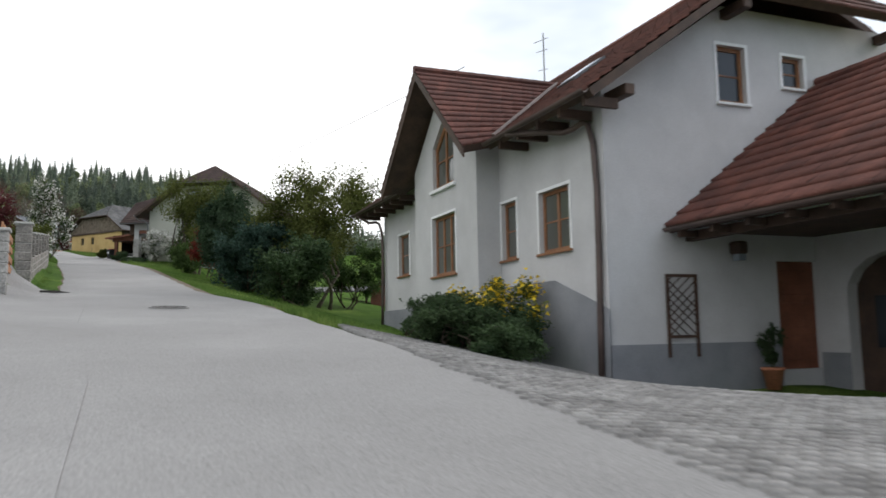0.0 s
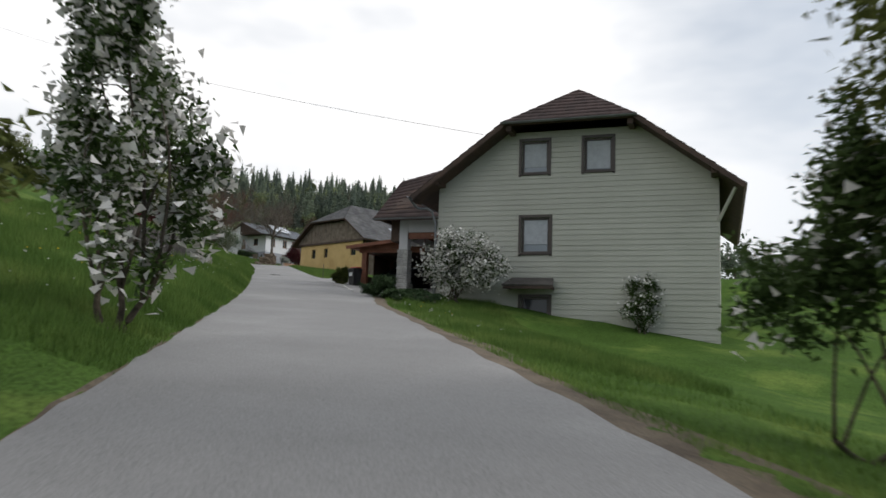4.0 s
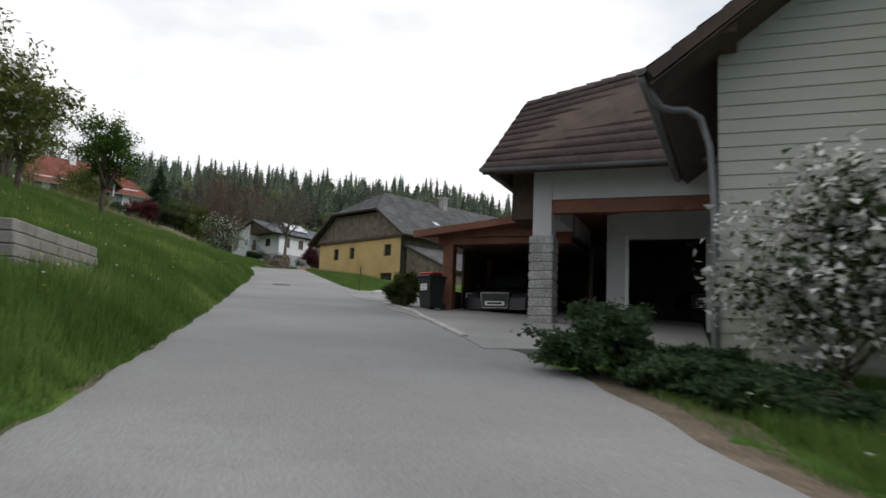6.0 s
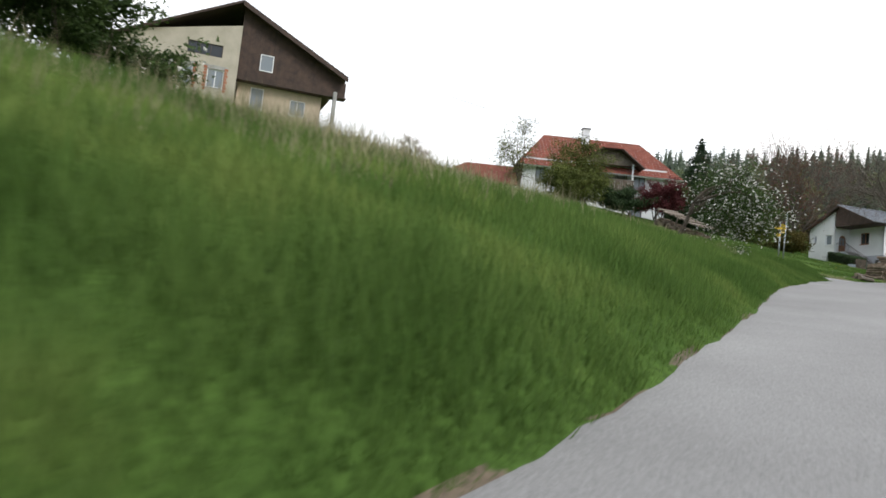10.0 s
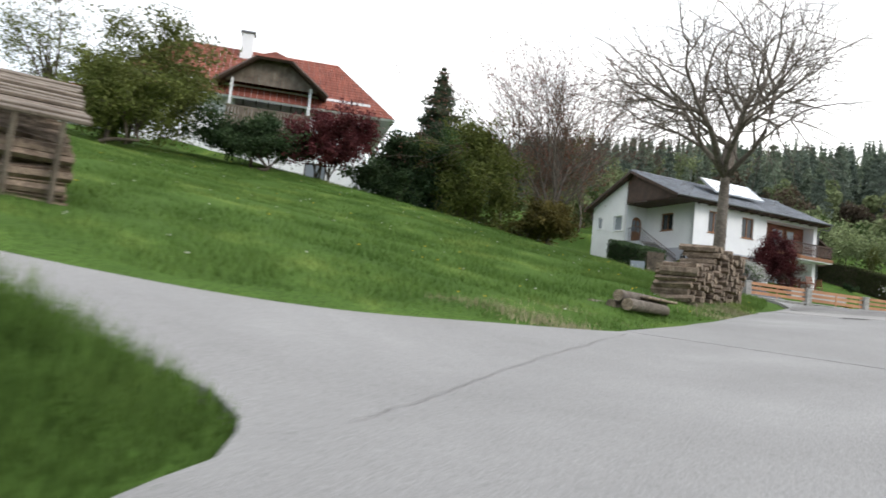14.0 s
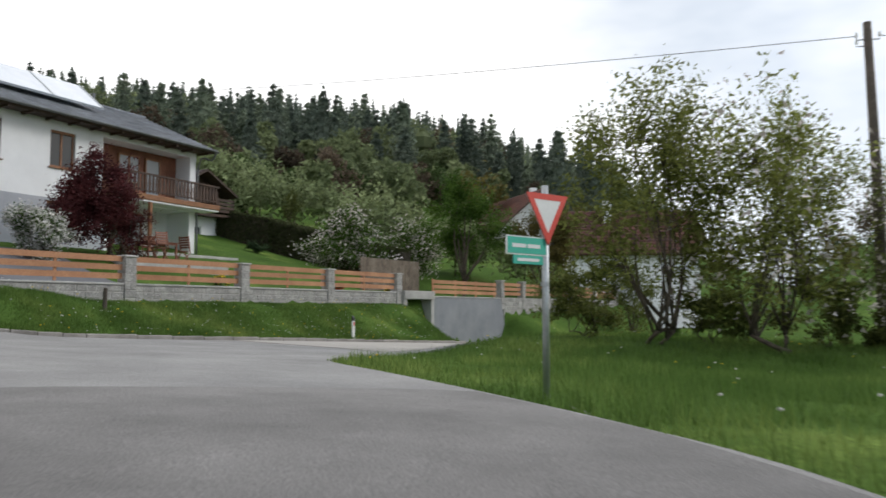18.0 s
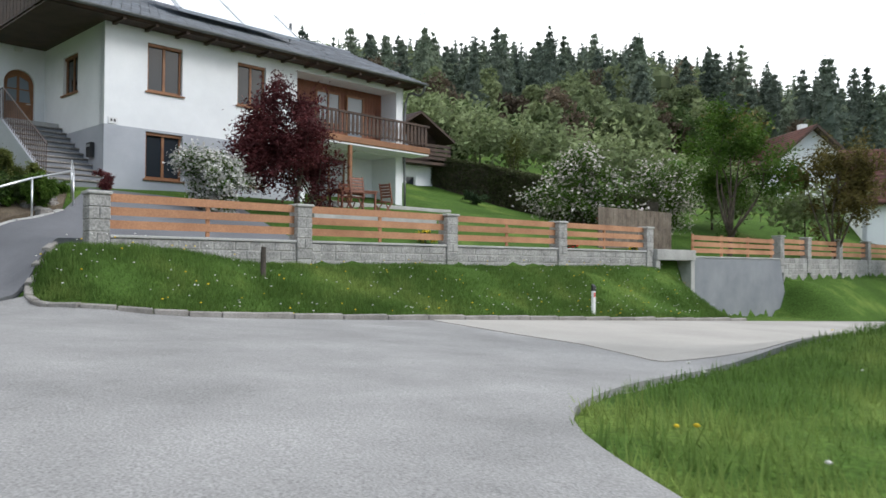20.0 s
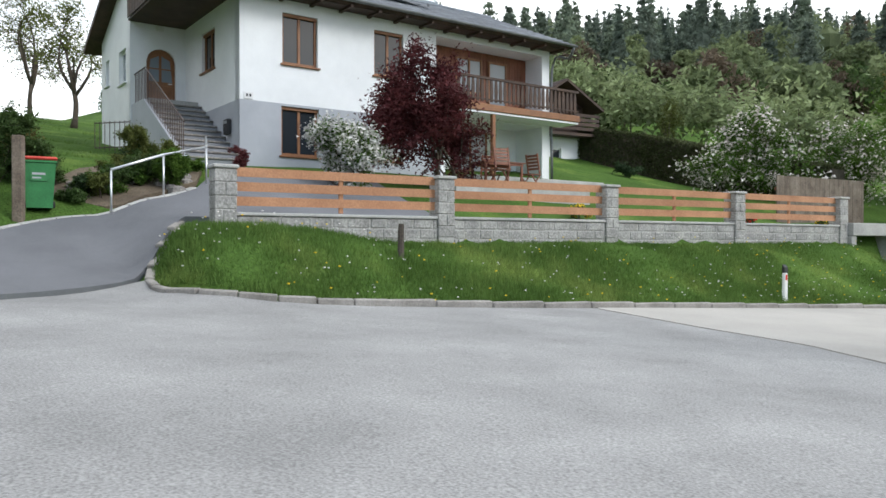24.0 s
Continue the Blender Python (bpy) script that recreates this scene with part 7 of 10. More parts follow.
plant("garden_tree", "open-crowned tree with fine spring leaves", "tree", -6.4, 44.6, 6.0, 5.6, 1.4, leaf_olive, 26000, 0.062, 0.11, 22, stems=2, limbs=9, twigs=120, lumps=12, wood=bark_pale, loose=0.26)
plant("garden_tree", "dense green bush tree by the lawn", "tree", -5.6, 47.2, 3.4, 3.6, 0.4, leaf_mid, 14000, 0.055, 0.09, 23, stems=3, limbs=9, twigs=90)
plant("yew", "dark columnar yew with several tips beside the road", "shrub", -11.0, 46.6, 4.9, 2.5, 0.0, needle, 36000, 0.05, 0.1, 24, stems=4, limbs=14, twigs=170, lumps=22)
plant("yew", "broad dark yew shrub next to the column", "shrub", -10.2, 45.6, 3.7, 2.8, 0.0, needle, 26000, 0.05, 0.09, 25, stems=4, limbs=12, twigs=120, lumps=18)
plant("juniper", "feathery blue-green juniper leaning over the verge", "shrub", -9.2, 43.6, 3.1, 3.8, 0.0, needle_blue, 26000, 0.066, 0.08, 26, stems=5, limbs=15, twigs=170, lumps=20, sag=0.25)
plant("juniper", "dark juniper shrub behind the verge", "shrub", -6.9, 41.2, 2.9, 3.0, 0.0, leaf_dark, 16000, 0.066, 0.08, 27, stems=5, limbs=15, twigs=150, lumps=18, sag=0.25)
plant("maple", "small scarlet-leaved maple among dark shrubs", "tree", -12.7, 49.6, 2.6, 2.3, 0.2, leaf_scarlet, 10000, 0.05, 0.05, 28, stems=2, limbs=8)
plant("shrub", "green garden shrub in front of the cream house", "shrub", -14.4, 52.4, 2.6, 2.6, 0.05, leaf_mid, 15000, 0.05, 0.07, 29, stems=4, limbs=10, twigs=100)
plant("shrub", "green garden shrub with white flowers", "shrub", -15.8, 55.5, 3.4, 2.4, 0.2, leaf_mid, 11000, 0.05, 0.06, 30, stems=3, flower=blossom, bloom=350)
plant("shrub", "low green shrub at the lawn's edge", "shrub", -10.9, 50.3, 1.6, 2.2, 0.0, leaf_dark, 9000, 0.045, 0.05, 31, stems=4)
plant("garden_tree", "yellow-green tree behind the timber shed", "tree", -1.4, 66.0, 4.6, 6.0, 0.8, leaf_olive, 9000, 0.09, 0.11, 32, stems=2, limbs=9)
plant("garden_tree", "broad spring-green tree down the slope", "tree", 6.0, 78.0, 7.0, 7.0, 1.2, leaf_mid, 9000, 0.13, 0.2, 33)

# left side gardens
plant("lilac", "tall white-blossoming lilac above the road bank", "tree", -23.6, 55.3, 4.7, 2.3, 0.5, leaf_mid, 9000, 0.055, 0.08, 41, stems=3, limbs=9, flower=blossom, bloom=3200, lumps=14)
plant("maple", "dark red maple behind the garden fence", "tree", -18.6, 40.6, 3.2, 3.2, 0.6, leaf_red, 12000, 0.05, 0.08, 42, limbs=8, twigs=100)
plant("maple", "dark red maple behind the garden fence", "tree", -21.6, 46.2, 3.0, 3.0, 0.6, leaf_red, 9000, 0.05, 0.08, 43, limbs=8)
plant("shrub", "yellow-green garden shrub behind the fence", "shrub", -22.5, 51.0, 2.2, 2.6, 0.1, leaf_olive, 7000, 0.05, 0.05, 44, stems=3)
plant("shrub", "yellow flowering shrub behind the wooden gate", "shrub", -13.6, 31.6, 1.5, 1.6, 0.1, leaf_olive, 4000, 0.045, 0.04, 45, stems=3, flower=flower_yellow, bloom=800)
plant("garden_tree", "spring-green garden tree behind the fence", "tree", -24.5, 43.0, 4.6, 4.2, 1.0, leaf_green, 8000, 0.075, 0.11, 46)
plant("garden_tree", "bare pinkish-budding garden tree", "tree", -29.4, 52.2, 10.6, 6.0, 2.0, leaf_pinkish, 2600, 0.06, 0.16, 47, twigs=260, limbs=11, lumps=18)
for x, y, h, w, s, f_ in ((-38.6, 75.0, 3.9, 3.8, 51, blossom), (-35.4, 68.0, 3.6, 3.6, 52, blossom), (-46.0, 83.0, 3.6, 3.4, 53, None), (-48.0, 88.9, 4.3, 3.4, 54, None), (-53.0, 88.9, 4.6, 4.2, 55, blossom), (-56.5, 92.0, 4.2, 3.8, 56, None), (-60.5, 95.2, 4.6, 4.6, 57, None)):
    plant("fruit_tree", "old fruit tree in spring leaf on the grassy bank", "tree", x, y, h, w, 1.1, leaf_olive if s % 2 else leaf_green, 9000, 0.055, 0.11, s, limbs=8, twigs=110, lumps=11, flower=f_, bloom=500 if f_ else 0, group="orchard trees on the bank", loose=0.28)
plant("shrub", "grey-green wild shrub in dry grass", "shrub", -66.0, 98.5, 2.2, 4.6, 0.0, leaf_mid, 8000, 0.07, 0.05, 58, stems=4, flower=blossom, bloom=160)
plant("shrub", "grey-green wild shrub in dry grass", "shrub", -62.5, 94.0, 2.4, 3.6, 0.0, leaf_olive, 6000, 0.07, 0.05, 59, stems=4)

plant("shrub", "dark wild shrub on top of the grassy bank", "shrub", -64.9, 96.9, 3.2, 5.2, 0.0, leaf_mid, 15000, 0.07, 0.06, 258, stems=5, limbs=12, twigs=120, lumps=16)
plant("shrub", "dark wild shrub on top of the grassy bank", "shrub", -63.3, 90.6, 3.4, 5.4, 0.0, leaf_olive, 15000, 0.07, 0.06, 259, stems=5, limbs=12, twigs=120, lumps=16)

# round the cream house
plant("snowball_bush", "round white snowball bush in full bloom beside the cream house", "shrub", -24.45, 73.95, 2.8, 3.0, 0.3, leaf_mid, 9000, 0.045, 0.06, 61, stems=4, limbs=12, twigs=150, lumps=18, flower=blossom, bloom=7500)
plant("shrub", "grey-green rounded shrub at the forecourt edge", "shrub", -27.25, 73.2, 0.85, 1.6, 0.0, leaf_dark, 13000, 0.032, 0.04, 62, stems=5, limbs=12, twigs=120, lumps=16)
for x, y, h, w, s in ((-26.5, 72.7, 0.45, 1.3, 631), (-25.8, 72.2, 0.4, 1.3, 632), (-26.2, 73.6, 0.5, 1.3, 633), (-25.1, 72.0, 0.4, 1.2, 634), (-25.4, 72.9, 0.45, 1.3, 635)):
    plant("shrub", "dark green ground-cover shrub on the slope below the forecourt", "shrub", x, y, h, w, 0.0, leaf_dark, 9000, 0.034, 0.04, s, stems=5, limbs=12, twigs=110, lumps=16, group="slope shrubs by the forecourt")
plant("box_bush", "round clipped box bush beside the turn-off", "shrub", -33.4, 83.55, 1.05, 1.25, 0.0, leaf_olive, 34000, 0.024, 0.04, 64, stems=4, limbs=16, twigs=170, lumps=60, loose=0.06)
plant("shrub", "pale flowering shrub at the cream wall", "shrub", -18.3, 74.6, 2.0, 1.7, 0.2, leaf_mid, 4500, 0.045, 0.04, 65, stems=3, flower=blossom, bloom=700)

# leaning apple tree and the meadow below the red house
plant("apple_tree", "leaning old apple tree with white blossom in long grass", "tree", -62.68, 115.7, 3.55, 3.9, 0.0, leaf_mid, 12000, 0.04, 0.085, 71, knee=(0.3, 0.5, 1.45), lean=(0.75, 2.05), limbs=12, twigs=230, lumps=18, flower=blossom, bloom=1900, loose=0.26, sag=0.06, branch=1.5, deep=3.4, droop=0.15)
for x, y, h, w, c_, leaf_, n_, nm, lb, s in (
        (-98.1, 151.3, 4.6, 5.4, 0.3, leaf_red, 14000, "maple", "dark red maple in front of the house with the red roof", 72),
        (-99.6, 147.4, 3.4, 7.0, 0.0, leaf_dark, 14000, "shrub", "dark green shrub below the balcony", 73),
        (-101.0, 142.2, 6.6, 10.5, 0.3, leaf_olive, 17000, "fruit_tree", "broad fruit tree with pale spring leaves", 74),
        (-96.6, 155.0, 4.8, 6.0, 0.0, leaf_dark, 15000, "shrub", "dark evergreen shrub at the meadow's edge", 75),
        (-93.2, 157.8, 7.0, 6.4, 0.2, leaf_olive, 18000, "maple", "yellow-green flowering maple at the meadow's edge", 76),
        (-97.6, 139.6, 4.4, 7.4, 0.2, leaf_olive, 12000, "fruit_tree", "fruit tree with fresh green leaves on the meadow", 77),
        (-90.8, 160.2, 3.4, 5.6, 0.0, leaf_young, 11000, "shrub", "green thicket beside the garden", 78),
        (-104.6, 167.6, 8.0, 8.5, 0.5, leaf_mid, 12000, "garden_tree", "tall green tree group behind the meadow", 79),
        (-111.0, 171.5, 9.0, 8.0, 0.5, leaf_dark, 9000, "garden_tree", "dark green tree group behind the meadow", 80)):
    plant(nm, lb, "shrub" if nm == "shrub" else "tree", x, y, h, w, c_, leaf_, n_, 0.095, 0.13, s, stems=2, limbs=9, twigs=110, lumps=14)
plant("fruit_tree", "sparse fruit tree in young leaf behind the roofed firewood", "tree", -104.6, 139.1, 7.6, 6.0, 1.0, leaf_olive, 3600, 0.08, 0.13, 282, limbs=9, twigs=190, lumps=15, loose=0.3)
plant("fruit_tree", "small blossoming fruit tree on the crest", "tree", -88.9, 118.9, 2.8, 2.3, 0.7, blossom_pink, 1300, 0.05, 0.06, 82)
plant("fruit_tree", "small blossoming fruit tree on the crest", "tree", -99.6, 124.8, 3.4, 3.2, 0.7, blossom_pink, 1700, 0.06, 0.07, 83)
bare_tree("beech", "copper-budded beech with bare fine branches", -92.0, 162.8, 0.17, 2.6, 5.0, 5, 84, leaf_pinkish, 4, 0.05, 26)
bare_tree("beech", "copper-budded beech with bare fine branches", -94.6, 165.6, 0.15, 1.4, 3.2, 5, 85, leaf_pinkish, 2, 0.06, 30)
spruce("dark spruce standing behind the meadow", -108.6, 168.0, 12.4, 9.5, needle, 26000, 86, 0.2)

# the bare walnut by the wood pile
bare_tree("walnut_tree", "large bare walnut tree with a thick trunk and spreading limbs", -76.25, 152.8, 0.24, 5.0, 3.3, 5, 91, spread=52)

# trees on the grass island and beyond
plant("cherry_tree", "young cherry tree with upright shoots and fresh leaves", "tree", -67.5, 173.4, 6.9, 4.2, 0.4, leaf_cherry, 10500, 0.066, 0.09, 101, stems=2, limbs=14, twigs=200, lumps=20, loose=0.26, group="cherry trees on the island", sag=0.0)
plant("cherry_tree", "young cherry tree with pale blossom and fresh leaves", "tree", -64.6, 173.2, 7.3, 4.5, 0.4, leaf_cherry, 10500, 0.066, 0.09, 102, stems=2, limbs=14, twigs=200, lumps=20, loose=0.26, flower=blossom_pink, bloom=700, group="cherry trees on the island", sag=0.0)
plant("apple_tree", "leaning apple tree with pale blossom beside the pole", "tree", -60.6, 172.6, 5.2, 6.2, 1.1, leaf_olive, 9000, 0.05, 0.12, 103, lean=(-0.7, 0.4), limbs=11, twigs=190, lumps=16, flower=blossom_pink, bloom=1700, droop=0.25)
for x, y, h, w, s in ((-69.2, 174.6, 2.2, 2.6, 201), (-66.0, 174.4, 1.5, 2.4, 202), (-63.4, 174.6, 2.0, 2.6, 203), (-62.0, 173.6, 1.4, 2.0, 204)):
    plant("shrub", "green undergrowth between the young island trees", "shrub", x, y, h, w, 0.0, leaf_olive, 3500, 0.06, 0.04, s, stems=4, limbs=10, group="undergrowth on the island")
plant("willow", "bright green round tree behind the garden wall", "tree", -75.6, 196.4, 6.8, 5.4, 0.9, leaf_green, 13000, 0.075, 0.12, 104, limbs=9)
plant("fruit_tree", "white-blossoming fruit tree in the lower garden", "tree", -81.6, 194.4, 4.0, 5.2, 0.4, leaf_green, 15000, 0.06, 0.09, 105, flower=blossom_pink, bloom=3200, lumps=18, limbs=9, twigs=130, droop=0.2)
plant("fruit_tree", "white-blossoming fruit tree in the lower garden", "tree", -79.3, 200.0, 4.0, 4.8, 0.4, leaf_green, 12000, 0.06, 0.09, 106, flower=blossom_pink, bloom=2400, lumps=16, limbs=9, twigs=120, droop=0.2)
plant("birch", "slender yellow-green young tree on the lawn", "tree", -88.6, 203.5, 4.6, 2.0, 0.8, leaf_olive, 2400, 0.05, 0.05, 107)
plant("garden_tree", "bronze-leaved tree between the far houses", "tree", -71.5, 203.0, 7.0, 5.0, 0.6, leaf_young, 9000, 0.09, 0.11, 108)
plant("garden_tree", "fresh green tree behind the main road", "tree", -66.0, 207.0, 6.6, 6.0, 0.5, leaf_olive, 7000, 0.09, 0.11, 109)
plant("birch", "tall birch with sparse leaves behind the white house", "tree", -116.0, 196.0, 12.5, 5.6, 3.0, leaf_olive, 4500, 0.08, 0.14, 110, wood=bark_pale)
for x, y, h, s in ((-113.7, 181.3, 7.4, 111), (-108.4, 180.8, 6.4, 112), (-118.0, 177.0, 7.0, 113)):
    plant("fruit_tree", "old fruit tree with young leaves on the lawn behind the house", "tree", x, y, h, 4.4, 1.7, leaf_olive, 4200, 0.07, 0.14, s, limbs=8, twigs=130, loose=0.28, group="orchard behind the house")

# garden of the white house
r_bed = random.Random(19)
plant("maple", "round dark red maple in the front garden", "tree", -86.1, 179.7, 4.3, 4.2, 0.3, leaf_red, 26000, 0.055, 0.08, 121, stems=3, limbs=12, twigs=190, lumps=22, loose=0.2, droop=0.3)
plant("viburnum", "white-blossoming rounded shrub behind the fence", "shrub", -86.8, 176.95, 2.05, 2.2, 0.0, leaf_green, 10000, 0.04, 0.05, 122, stems=5, limbs=14, twigs=150, lumps=26, loose=0.12, flower=blossom, bloom=6000)
plant("topiary", "round clipped evergreen ball at the rockery", "shrub", -87.85, 172.45, 1.05, 0.95, 0.0, leaf_green, 26000, 0.022, 0.03, 123, stems=3, limbs=14, twigs=150, lumps=60, loose=0.05)
for x, y, h, w, lf, s in ((-88.3, 171.0, 0.55, 1.0, leaf_dark, 124), (-88.0, 170.4, 0.4, 0.8, leaf_mid, 125), (-89.0, 171.9, 0.6, 1.0, leaf_olive, 126), (-88.9, 170.3, 0.7, 1.3, leaf_mid, 127), (-91.2, 170.6, 1.0, 1.5, leaf_young, 128), (-89.6, 172.6, 0.7, 0.9, leaf_dark, 129)):
    plant("rockery_plant", "low cushion of rockery leaves", "shrub", x, y, h, w, 0.0, lf, 3500, 0.03, 0.02, s, stems=3, limbs=8, group="rockery plants")
for k in range(30):
    a_ = r_bed.uniform(0, 1)
    x_, y_ = -87.9 - 1.0 * a_ - 0.9 * r_bed.uniform(0, 1), 170.6 + 3.0 * a_ + 0.4 * r_bed.uniform(-1, 1)
    plant("rockery_plant", "low cushion of rockery leaves", "shrub", x_, y_, r_bed.uniform(0.35, 0.85), r_bed.uniform(0.7, 1.2), 0.0, (leaf_mid, leaf_green, leaf_olive, leaf_green)[k % 4], 3600, 0.03, 0.02, 400 + k, stems=3, limbs=8, group="rockery plants")
plant("shrub", "feathery green shrub in the rockery", "shrub", -89.3, 172.6, 1.3, 1.3, 0.0, leaf_olive, 9000, 0.03, 0.03, 420, stems=4, limbs=10)
plant("shrub", "dark green bush behind the bin", "shrub", -89.6, 169.6, 1.6, 2.0, 0.0, leaf_mid, 12000, 0.035, 0.03, 421, stems=4, limbs=10)
plant("flower_cushion", "red flowering cushion at the steps", "shrub", -88.5, 173.0, 0.55, 0.6, 0.0, leaf_mid, 1200, 0.03, 0.02, 130, stems=3, flower=flower_red, bloom=500)
plant("shrub", "small dark shrub at the house corner", "shrub", *fence_xy(2.2, 6.6), 0.7, 0.8, 0.0, leaf_red, 2500, 0.03, 0.02, 131, stems=3)
plant("shrub", "evergreen shrub on the terrace edge", "shrub", *fence_xy(21.5, 12.0), 0.9, 1.6, 0.0, leaf_dark, 4000, 0.04, 0.03, 132, stems=3)
for a_, o_, fl, s in ((15.5, 1.2, flower_red, 133), (19.8, 1.4, flower_yellow, 134), (10.3, 2.4, flower_yellow, 135)):
    plant("flower_cushion", "flowering garden cushion behind the fence", "shrub", *fence_xy(a_, o_), 0.45, 0.8, 0.0, leaf_mid, 1300, 0.03, 0.02, s, stems=3, flower=fl, bloom=350, group="garden flowers")
hedge("long clipped brown-green garden hedge running down the slope", [(-92.5, 199.6, float(ground(-92.5, 199.6)), 28.35), (-88.0, 199.6, float(ground(-88.0, 199.6)), 27.5), (-82.5, 198.0, float(ground(-82.5, 198.0)), 26.0), (-79.0, 197.0, float(ground(-79.0, 197.0)), 25.2)], 1.2, hedge_leaf, 900, 0.05)
hedge("dark clipped hedge beside the drive of the white house", [(-84.5, 162.2, float(ground(-84.5, 162.2)), 24.0), (-90.0, 166.6, float(ground(-90.0, 166.6)), 25.2)], 1.0, leaf_dark, 420, 0.05, 5)


# ---------------------------------------------------------------- woods on the hill
def woods():
    """Mixed forest: spruces with drooping whorls and rounded broadleaf crowns, each about a dark inner core."""
    rng = np.random.default_rng(77)
    piles, cores, trunks = {k: [] for k in range(5)}, {k: Geo() for k in range(5)}, Geo()
    spots = []
    for n0, n1, step in ((47, 125, 4.3), (125, 236, 6.0)):
        for n in np.arange(n0, n1, step):
            spots += [(n + rng.normal() * step * 0.36, q + rng.normal() * step * 0.36) for q in np.arange(-0.85 * n, 0.46 * n + 0.12 * max(0, n - 125), step)]
    for n, q in spots:
        x, y = -74 - 0.34 * n + 0.94 * q, 164 + 0.94 * n + 0.34 * q
        low = n < 86 + 6 * math.sin(q * 0.07)
        if low and (q > 0.24 * n or q < -0.62 * n or (q > -0.05 * n and n < 58)):
            continue
        if min(math.hypot(x + 76, y - 233), math.hypot(x + 66, y - 220)) < 11:
            continue
        z = float(ground(x, y))
        front = n < 99
        grove = math.sin(q * 0.16 + 1.3 * math.sin(n * 0.09)) + 0.6 * math.sin(n * 0.21 + q * 0.05)
        pick = rng.uniform()
        if low:
            kind = 1 if pick < 0.55 else (2 if pick < 0.70 else 4)
        elif front:
            kind = 1 if pick < 0.55 else (2 if pick < 0.66 else 0)
        else:
            kind = 1 if pick < (0.42 if grove > 0.45 else 0.08) else (2 if pick > 0.96 else 0)
        if kind == 0:
            h = rng.uniform(9.0, 15.5) + 0.02 * max(0, n - 104)
            wide, power, m = rng.uniform(0.18, 0.28), rng.uniform(0.6, 0.9), 420 if n > 125 else 1500
            t = 1 - 0.92 * rng.uniform(0, 1, m) ** 0.8
            level = np.round(t * h * 1.1) / (h * 1.1)
            t = 0.5 * level + 0.5 * t
            a = rng.uniform(0, 2 * math.pi, m)
            rr = ((1 - t) ** power * h * wide + 0.05) * (0.78 + 0.34 * np.sin(a * 3 + level * 57 + y)) * rng.uniform(0.55, 1.1, m)
            p = np.stack([x + np.cos(a) * rr, y + np.sin(a) * rr, z + h * t - 0.34 * rr], 1)
            kind = 3 if rng.uniform() < 0.4 else 0
            cores[kind].tube([(x, y, z + h * 0.05), (x, y, z + h * 0.35), (x, y, z + h * 0.7), (x, y, z + h * 0.96)], [h * wide * 0.55, h * wide * 0.40, h * wide * 0.18, 0.02], 7, cap=False)
        else:
            h = rng.uniform(3.2, 6.0) if low else (rng.uniform(6, 10) if front else rng.uniform(9.0, 13.5))
            m = 1000 if low else (380 if n > 125 else 1500)
            mid, tall, broad = (0.44, 0.52, 0.46) if low else (0.56, 0.40, 0.34)
            c = np.clip(rng.normal(size=(11, 3)) * 0.42, -0.75, 0.75)
            d = rng.normal(size=(m, 3))
            d *= (rng.uniform(0.6, 1.0, m) / np.linalg.norm(d, axis=1))[:, None] * 0.42
            p = np.array((x, y, z + h * mid)) + (c[rng.integers(0, 11, m)] + d) * np.array((h * broad, h * broad, h * tall))
            if kind != 2:
                for k in range(3):
                    o = np.array((x, y, z + h * (mid - 0.04))) + c[k] * np.array((h * 0.2, h * 0.2, h * 0.26))
                    R = h * 0.15
                    cores[kind].tube([o + (0, 0, -R), o + (0, 0, -R * 0.5), o + (0, 0, R * 0.4), o + (0, 0, R)], [R * 0.3, R * 0.95, R, R * 0.25], 7, cap=False)
        piles[kind].append(p)
        trunks.tube([(x, y, z - 0.5), (x, y, z + h * 0.7)], [0.18, 0.06], 5, cap=False)
    home = thing("woods", "dark spruce forest with fresh green broadleaf trees on the hill", "forest", kind="stuff")
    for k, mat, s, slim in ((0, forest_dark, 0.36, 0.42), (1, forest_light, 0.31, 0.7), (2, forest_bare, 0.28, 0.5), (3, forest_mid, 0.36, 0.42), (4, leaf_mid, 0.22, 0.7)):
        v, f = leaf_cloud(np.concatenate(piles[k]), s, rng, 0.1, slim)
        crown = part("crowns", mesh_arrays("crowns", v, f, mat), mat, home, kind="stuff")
        if cores[k].v:
            part("inner_foliage", cores[k], mat, crown, kind="stuff")
    part("trunks", trunks, bark, home, kind="stuff")


woods()


def tree_row(label, points, h, leaf, seed, size=0.35, m=260, trunk=True, spread=0.3):
    """A distant row of trees."""
    rng = np.random.default_rng(seed)
    g, pos = Geo(), []
    for x, y in points:
        z = float(ground(x, y))
        hh = h * rng.uniform(0.75, 1.2)
        g.tube([(x, y, z - 0.4), (x, y, z + hh * 0.85)], [hh * (0.018 if trunk else 0.008), hh * 0.003], 5, cap=False)
        q = rng.normal(size=(m, 3)) * 0.45
        pos.append(np.array((x, y, z + hh * 0.6)) + q * np.array((hh * spread, hh * spread, hh * 0.36)))
    home = thing("tree_row", label, "trees", kind="stuff")
    part("trunks", g, bark, home, kind="stuff")
    v, f = leaf_cloud(np.concatenate(pos), size, rng)
    part("crowns", mesh_arrays("crowns", v, f, leaf), leaf, home, kind="stuff")


r_ = random.Random(8)
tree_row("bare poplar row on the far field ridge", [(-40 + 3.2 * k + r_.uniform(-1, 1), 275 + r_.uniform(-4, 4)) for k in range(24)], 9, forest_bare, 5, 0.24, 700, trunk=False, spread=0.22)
tree_row("dark bushes on the far field ridge", [(-36 + 3.0 * k + r_.uniform(-1, 1), 268 + r_.uniform(-4, 4)) for k in range(11)], 4, leaf_mid, 6, 0.3, 180, spread=0.6)
